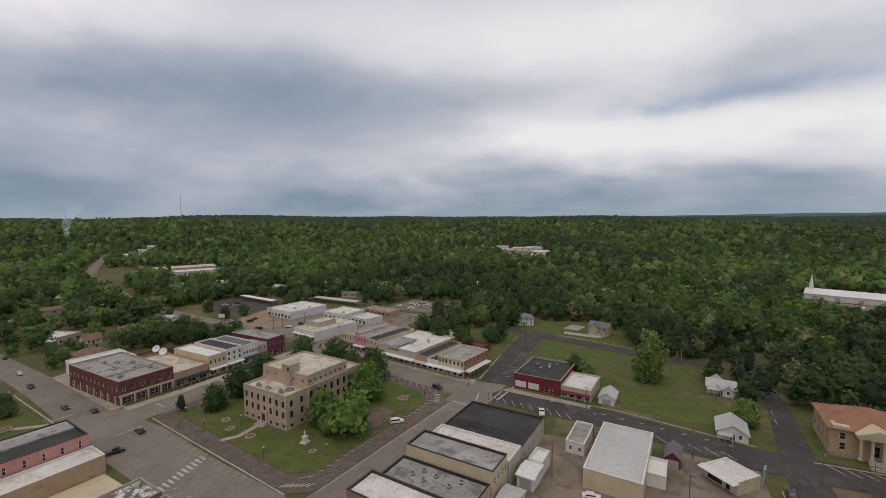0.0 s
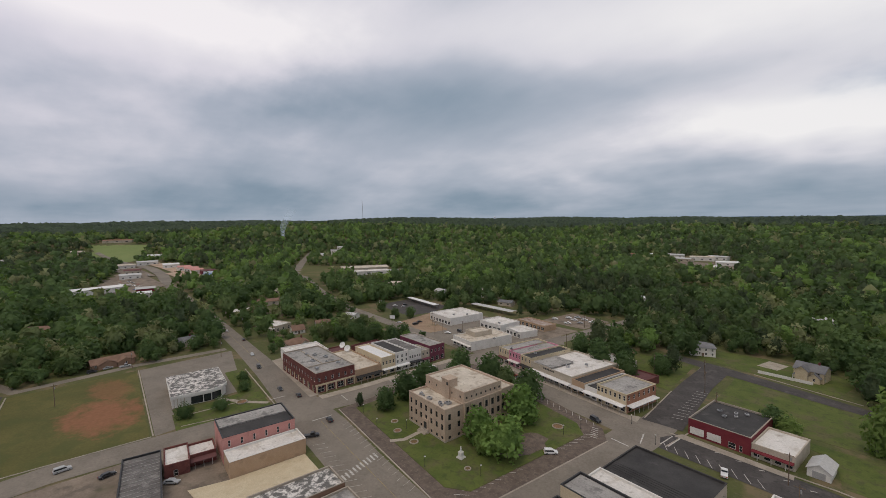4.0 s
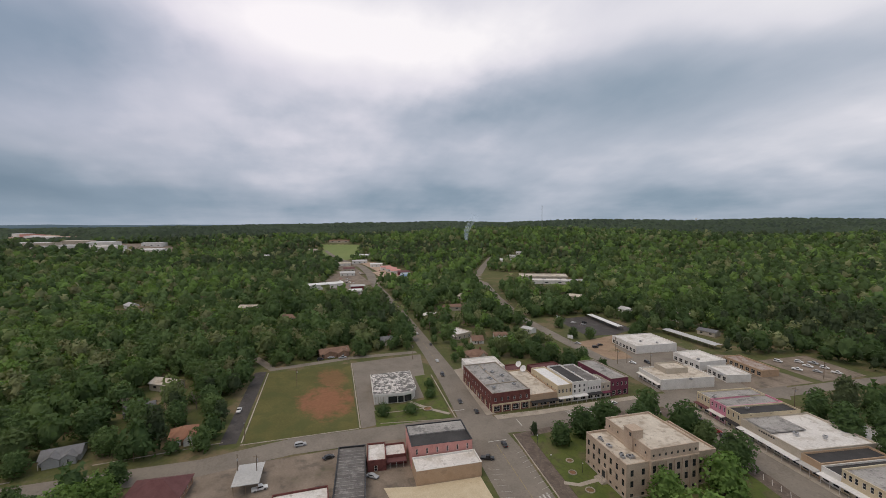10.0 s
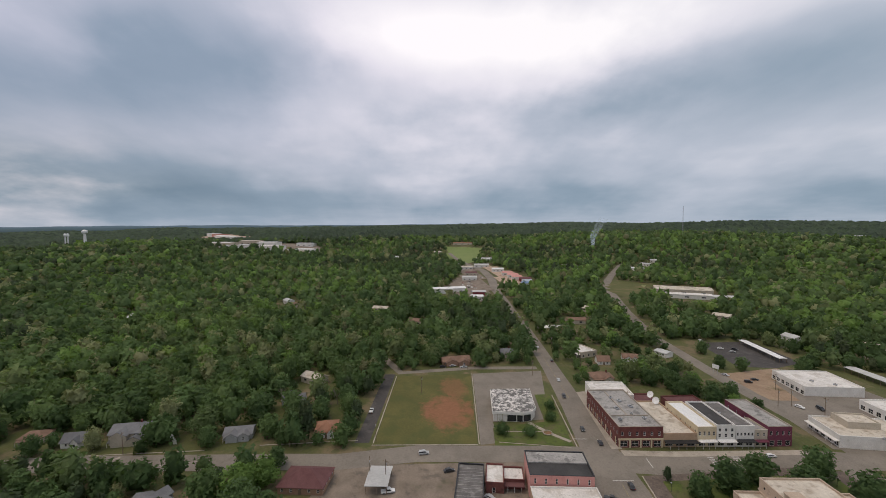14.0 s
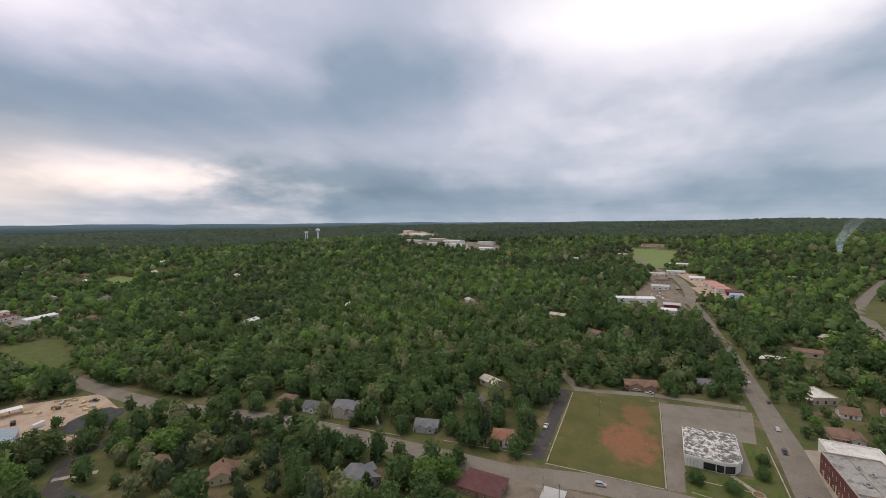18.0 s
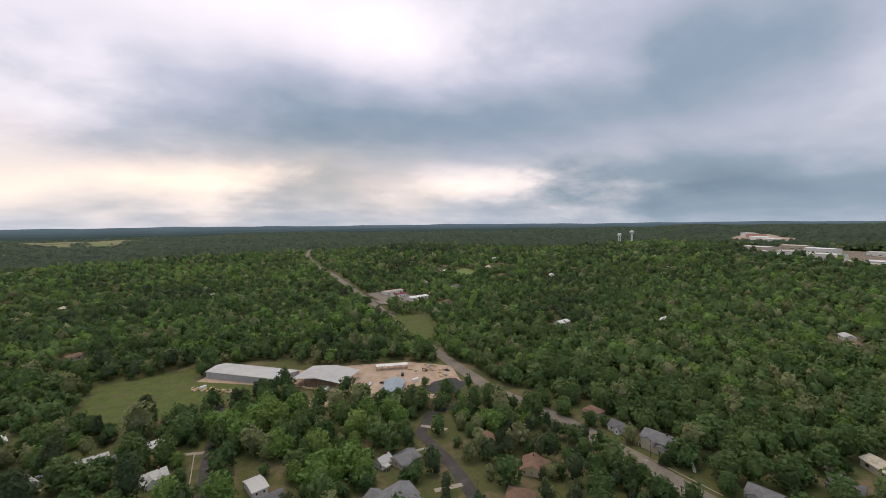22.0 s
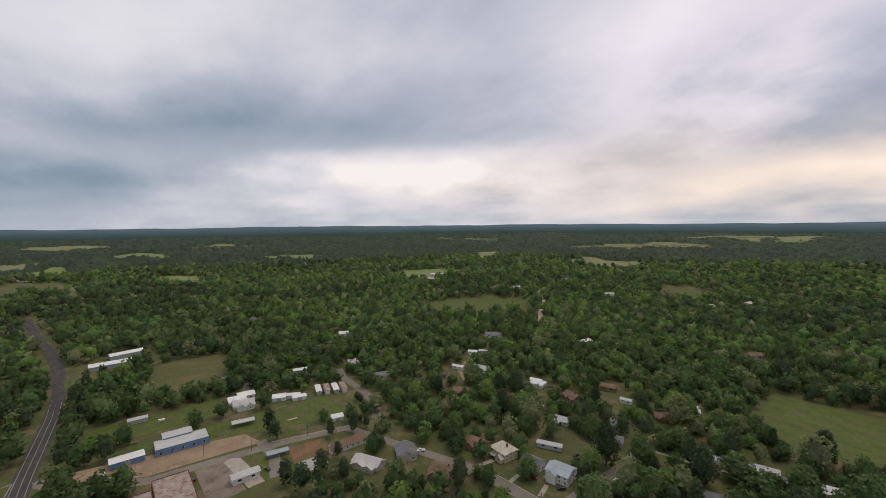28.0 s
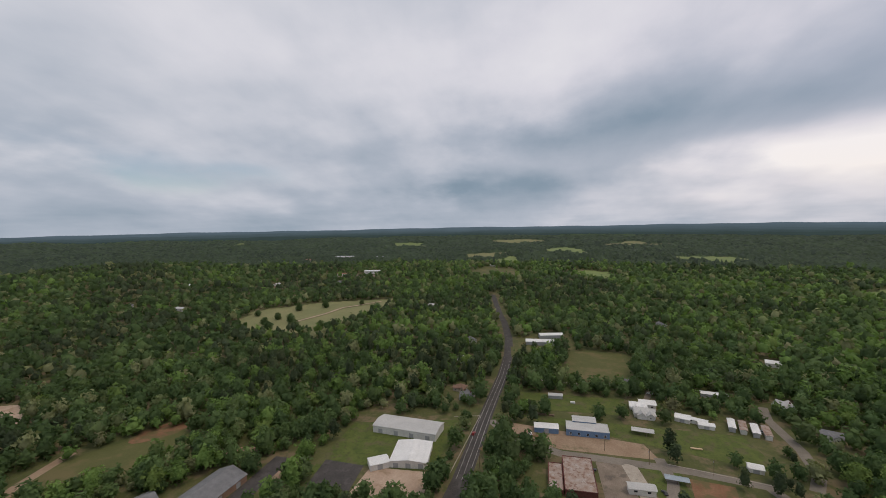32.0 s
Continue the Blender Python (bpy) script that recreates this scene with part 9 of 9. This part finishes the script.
POLE = utility_pole()
for x, y, a in ((-16.2, 117.7, 80), (-10.1, 162.6, -10), (21.7, 142.4, 0), (-333.8, 125.9, 80), (-218.8, 126.9, 80), (-210.3, 219.8, 20), (-125.4, 243.7, 40), (-141.4, 303, 20), (-71.2, 235.8, 80), (-45.5, 224.8, 80), (52, 141, 0), (-197.3, 226.5, 20), (-169.1, -12.4, 0), (-166, -5.9, 60), (-256.8, 13.8, 80), (-211.5, 212.8, 20), (-233, 232.2, 20),
                (-378.5, 116.6, 80), (-203.5, -126.6, 0), (-179.8, -134.9, 0), (-200.8, -52, 0), (-200, -11.4, 0), (-276.7, 91.2, 80), (-286.3, 129.9, 80), (-292.5, 49, 0), (-426.4, 140.5, 80), (-490.9, 125.9, 80), (-6, -240.6, 80), (5.5, -212.2, 80), (-10.8, -279.2, 80), (116.4, -170.3, 10), (114.8, -198.2, 70), (111.7, -243.3, 70), (269.5, -124.7, 70), (291.2, -67.6, 70), (293.1, -28.3, 60),
                (262.8, 13.5, 10), (345.8, 26, 10), (348.2, -0.8, 10), (438.3, -14.8, 10), (-123.3, -182.7, 60), (-109, -152.1, 60), (165.1, -168.6, 0), (277.3, -91, 70), (-6.6, 144.4, 0), (60.7, 136.6, 0), (-49.5, 242.4, 80), (-36.4, 201, 80)):
    copy_thing(POLE, pose(x, y, float(height(x, y)), 0, 0, a))


def street_lamp():
    root = thing("street_lamp", pose(-99, 94, 0.3), "dark post lamp with a white globe", "street lamp", "post lamps of the square")
    bm = bmesh.new()
    rod(bm, (0, 0, -0.1), (0, 0, 3.4), 0.07, 0.05, 8)
    rod(bm, (0, 0, -0.1), (0, 0, 0.5), 0.14, 0.1, 8)
    part("post", bm, M["dark_metal"], root)
    bm = bmesh.new()
    bmesh.ops.create_uvsphere(bm, u_segments=12, v_segments=8, radius=0.28, matrix=Matrix.Translation((0, 0, 3.62)))
    part("globe", bm, M["metal_white"], root, "white glass globe", smooth=True)
    bm = bmesh.new()
    rod(bm, (0, 0, 3.86), (0, 0, 3.98), 0.16, 0.03, 8)
    part("cap", bm, M["dark_metal"], root)
    return root


LAMP = street_lamp()
for x, y in ((-82.1, 102.6), (-75.4, 144.6), (-132.6, 100), (-147.5, 104.2), (-72.7, 153.5), (-111.8, 162.3), (-142.7, 170.7), (-123.1, 107.3), (-47.5, 160.4), (-59.6, 170.7)):
    copy_thing(LAMP, pose(x, y, 0.3))


def dish(x, y, z, r, turn):
    root = thing("satellite_dish", pose(x, y, z, 0, 0, turn), "large white satellite dish on a steel mast", "satellite dish", "satellite dishes")
    bm = bmesh.new()
    rod(bm, (0, 0, 0), (0, 0, r + 0.8), 0.12, 0.1, 8)
    part("mast", bm, M["steel"], root)
    bm = bmesh.new()
    n, prev = 20, None
    for k in range(6):
        rr = r * k / 5 + 0.01
        ring = [bm.verts.new((rr * math.cos(2 * math.pi * i / n), rr * math.sin(2 * math.pi * i / n), 0.35 * (rr / r) ** 2 * r)) for i in range(n)]
        if prev:
            for i in range(n):
                bm.faces.new((prev[i], prev[(i + 1) % n], ring[(i + 1) % n], ring[i]))
        prev = ring
    part("reflector", bm, M["metal_white"], root, at=Matrix.Translation((0, 0, r + 0.8)) @ pose(0, 0, 0, 58, 0, 0), smooth=True)
    bm = bmesh.new()
    rod(bm, (0, 0, 0), (0, 0, r * 0.8), 0.05)
    part("feed", bm, M["steel"], root, at=Matrix.Translation((0, 0, r + 0.8)) @ pose(0, 0, 0, 58, 0, 0))


dish(-218.5, 140.6, 5.0, 1.9, 20)
dish(-210.6, 138.7, 5.0, 1.9, 30)


def water_tower(x, y, tall, r):
    root = thing("water_tower", pose(x, y, float(height(x, y))), "tall white water tower on the wooded hill", "water tower")
    bm = bmesh.new()
    rod(bm, (0, 0, 0), (0, 0, tall * 0.8), r * 0.5, r * 0.4, 12)
    part("stem", bm, M["metal_white"], root)
    bm = bmesh.new()
    rings = ((0.4, 0.74), (1.0, 0.84), (1.0, 0.94), (0.5, 1.0), (0.05, 1.02))
    for (ra, za), (rb, zb) in zip(rings, rings[1:]):
        rod(bm, (0, 0, tall * za), (0, 0, tall * zb), r * ra, r * rb, 16)
    part("tank", bm, M["metal_white"], root)


water_tower(-1214.4, -816.4, 44, 7)
water_tower(-1224.7, -865, 36, 3.5)
water_tower(-1230.9, -875.8, 36, 3.5)
water_tower(-1729, 2328, 30, 7)
root = thing("radio_mast", pose(-1020.9, 734.9, float(height(-1020.9, 734.9))), "thin lattice radio mast on the far hill", "radio mast")
bm = bmesh.new()
for k in range(3):
    a = 2.09 * k
    rod(bm, (1.2 * math.cos(a), 1.2 * math.sin(a), 0), (0.5 * math.cos(a), 0.5 * math.sin(a), 82), 0.25, 0.2, 5)
for k in range(20):
    rod(bm, (1.0, 0, 4 * k), (-0.5, 0.8, 4 * k + 4), 0.1, 0.1, 4)
part("lattice", bm, M["steel"], root)


def sign(x, y, turn, w, h, z, material, label):
    root = thing("sign", pose(x, y, float(height(x, y)), 0, 0, turn), label, "sign")
    bm = bmesh.new()
    rod(bm, (-w * 0.3, 0, 0), (-w * 0.3, 0, z + h), 0.1)
    rod(bm, (w * 0.3, 0, 0), (w * 0.3, 0, z + h), 0.1)
    part("posts", bm, M["steel"], root)
    bm = bmesh.new()
    box(bm, -w / 2, -0.2, z, w / 2, 0.2, z + h)
    part("board", bm, material, root)


sign(-262.8, 215.9, 20, 4.5, 2.6, 4.0, M["metal_white"], "white roadside sign board on two posts")
sign(37.4, 134.3, 70, 3.0, 3.0, 2.6, M["roof_blue"], "pale blue filling station sign on posts")
sign(-324.3, 251.6, 20, 3.5, 2.0, 4.0, M["metal_white"], "white roadside sign board on two posts")


def lumber_stack(x, y, turn, w, d, h):
    root = thing("lumber_stack", pose(x, y, 0.05, 0, 0, turn), "stack of pale sawn lumber on bearers", "lumber", "lumber stacks")
    bm = bmesh.new()
    for k in (-1, 0, 1):
        box(bm, k * w * 0.4 - 0.06, -d / 2, 0, k * w * 0.4 + 0.06, d / 2, 0.12)
    part("bearer", bm, M["wood"], root)
    n = max(2, int(h / 0.5))
    for i in range(n):
        bm = bmesh.new()
        box(bm, -w / 2, -d / 2 + 0.04 * (i % 2), 0.12 + i * 0.5, w / 2, d / 2 - 0.05 * (i % 3), 0.12 + i * 0.5 + 0.45)
        part("layer", bm, M["lumber"], root)


stack_rng = random.Random(8)
for k in range(54):
    if k < 20:
        x, y = -1.5 - 3.0 * (k % 10) + stack_rng.uniform(-1, 1), -378.8 + 2.6 * (k % 10) + 5 * (k // 10) + stack_rng.uniform(-1, 1)
    elif k < 36:
        x, y = -160.9 - stack_rng.uniform(0, 28), -326.9 + stack_rng.uniform(0, 36)
    else:
        x, y = -74.8 - 2.2 * (k - 36) * 0.6, -331.7 + 2.4 * (k - 36) * 0.6 + stack_rng.uniform(0, 3)
    lumber_stack(x, y, stack_rng.choice((40.4, 131.3)) + stack_rng.uniform(-6, 6), stack_rng.uniform(2.4, 4.2), stack_rng.uniform(1.1, 1.6), stack_rng.uniform(0.7, 1.8))


def junk(x, y, turn, w, d, h, material, label):
    root = thing("crate", pose(x, y, 0.06, 0, 0, turn), label, "container", "yard containers")
    bm = bmesh.new()
    box(bm, -w / 2, -d / 2, 0.1, w / 2, d / 2, h)
    bmesh.ops.bevel(bm, geom=bm.edges[:], offset=0.04, segments=1, affect="EDGES")
    part("shell", bm, material, root)
    bm = bmesh.new()
    for k in (-1, 1):
        box(bm, k * w * 0.35 - 0.1, -d / 2, 0, k * w * 0.35 + 0.1, d / 2, 0.1)
    part("skid", bm, M["dark_metal"], root)


for x, y, a, w, d, h, m, lab in ((-86.1, -314.2, 45, 12, 2.4, 2.4, "metal_white", "white box trailer at the lumber yard"), (-153.1, -294.2, 10, 6, 2.4, 2.5, "metal_white", "white box trailer at the lumber yard"), (-8.7, -373.8, 30, 5, 2.4, 2.4, "metal_white", "white box trailer at the lumber yard"), (-150.6, -311.7, 60, 4, 2.2, 2.0, "dark_metal", "dark steel container in the yard"), (-171.9, -311.6, 100, 5, 2.2, 1.8, "wood", "brown container in the yard"), (-180.7, -291.7, 60, 4, 2, 1.6, "steel", "grey steel container in the yard"),
                                 (-123.9, 19.1, 0, 5, 2.4, 2.4, "metal_rust", "rusty container behind the shops"), (-151, 14.5, 80, 3, 2, 1.6, "dark_metal", "dark container behind the shops"), (-20.2, 123.2, 10, 2.4, 1.6, 1.4, "dark_metal", "dark container behind the shops"), (308.4, -114.6, 80, 6, 1.5, 0.8, "lumber", "pale boards heaped on grass"), (300.1, -128.2, 80, 7, 1.6, 0.7, "lumber", "pale boards heaped on grass"), (367.2, -59.6, 80, 4, 2, 1.2, "metal_white", "small white trailer in a garden"), (341.6, -35.3, 80, 12, 2, 1.0, "wood", "long heap of dark timber")):
    junk(x, y, a, w, d, h, M[m], lab)

root = thing("swimming_pool", pose(-63.9, -223.6, 0.0), "round above-ground swimming pool with a pale rim", "swimming pool")
bm = bmesh.new()
rod(bm, (0, 0, -0.1), (0, 0, 1.1), 4.2, 4.2, 28)
part("wall", bm, M["grey_wall"], root)
bm = bmesh.new()
rod(bm, (0, 0, 1.1), (0, 0, 1.16), 4.35, 4.35, 28)
part("rim", bm, M["metal_white"], root)
bm = bmesh.new()
rod(bm, (0, 0, 1.165), (0, 0, 1.17), 3.9, 3.9, 28)
part("water", bm, M["water"], root)


# bare trees still without leaves
def bare_tree(x, y, tall, seed):
    rng = random.Random(seed)
    root = thing("bare_tree", pose(x, y, float(height(x, y))), "bare grey-brown tree without leaves", "tree", "bare trees")
    bm = bmesh.new()

    def grow(p, d, ln, r, depth):
        q = p + d * ln
        rod(bm, p, q, r, r * 0.6, 5)
        if depth:
            for _ in range(3):
                nd = (d + Vector((rng.uniform(-0.8, 0.8), rng.uniform(-0.8, 0.8), rng.uniform(-0.1, 0.5)))).normalized()
                grow(p + d * ln * rng.uniform(0.6, 1.0), nd, ln * rng.uniform(0.55, 0.75), r * 0.5, depth - 1)

    grow(Vector((0, 0, -0.2)), Vector((0, 0, 1)), tall * 0.4, tall * 0.025, 4)
    part("bough", bm, M["bare"], root)


for i, (x, y, h) in enumerate(((-177.5, -126.2, 10), (-176.4, -158.6, 9), (-246.1, -35.9, 11), (-248.1, -67.5, 12), (-229.5, -87, 10), (24.2, 227.2, 12), (30.3, 242.4, 12), (46.5, 217.2, 11), (36.4, 191.9, 8), (-133.1, -234.2, 10), (148.5, -234.9, 11), (188.7, -226.5, 10), (-246.1, -97.4, 12), (130.3, -252.9, 10))):
    bare_tree(x, y, h, 40 + i)


root = thing("curved_board", pose(-210.2, -108.3, 0.0, 0, 0, 90), "tall white curved board standing beside the street", "board")
bm = bmesh.new()
for k in range(6):
    z = 0.9 * k
    x = 0.9 * math.cos(0.55 * k)
    box(bm, x - 0.8, -0.15, z, x + 0.8, 0.15, z + 0.9)
part("board", bm, M["white_wall"], root)


def smoke(x, y, tall):
    """A thin plume, widening and leaning with the wind."""
    m = bpy.data.materials.new("smoke")
    m.use_nodes = True
    w = Web(m.node_tree)
    out, thin, body = w.n("ShaderNodeOutputMaterial"), w.n("ShaderNodeBsdfTransparent"), w.n("ShaderNodeBsdfDiffuse")
    through_it, both = w.n("ShaderNodeBsdfTranslucent"), w.n("ShaderNodeAddShader")
    body.inputs[0].default_value = through_it.inputs[0].default_value = (0.78, 0.88, 0.98, 1)
    w.link(body.outputs[0], both.inputs[0])
    w.link(through_it.outputs[0], both.inputs[1])
    co = w.n("ShaderNodeTexCoord")
    sep = w.n("ShaderNodeSeparateXYZ")
    w.link(co.outputs["Object"], sep.inputs[0])
    fade = w.math("SUBTRACT", 1.0, w.math("DIVIDE", sep.outputs[2], tall * 1.02))
    wisps = w.math("MULTIPLY", w.ramp(w.noise(co.outputs["Object"], 0.06, 4.0, 0.6), [(0.30, (0, 0, 0)), (0.70, (0.34, 0.34, 0.34))]), fade)
    mx = w.n("ShaderNodeMixShader")
    w.link(wisps, mx.inputs[0])
    w.link(thin.outputs[0], mx.inputs[1])
    w.link(both.outputs[0], mx.inputs[2])
    w.link(mx.outputs[0], out.inputs[0])
    rng = random.Random(3)
    bm = bmesh.new()
    rings = []
    for k in range(16):
        f = k / 15
        r = 2.0 + 9.5 * f ** 0.8
        mid = Vector((24 * f * f + 2.0 * math.sin(7 * f), 22 * f * f + 2.0 * math.cos(9 * f), tall * f))
        rings.append([bm.verts.new(mid + Vector((math.cos(0.524 * q), math.sin(0.524 * q), 0.3 * math.sin(q))) * r * rng.uniform(0.75, 1.2)) for q in range(12)])
    for lo, hi in zip(rings, rings[1:]):
        for q in range(12):
            bm.faces.new((lo[q], lo[(q + 1) % 12], hi[(q + 1) % 12], hi[q]))
    solid("smoke_plume", bm, m, "thin bluish-white smoke rising from the woods", "smoke", m=Matrix.Translation((x, y, float(height(x, y)) + 3)), smooth=True)
    FOOT.append((x, y, 10))


smoke(-962, 462, 74)

plant()
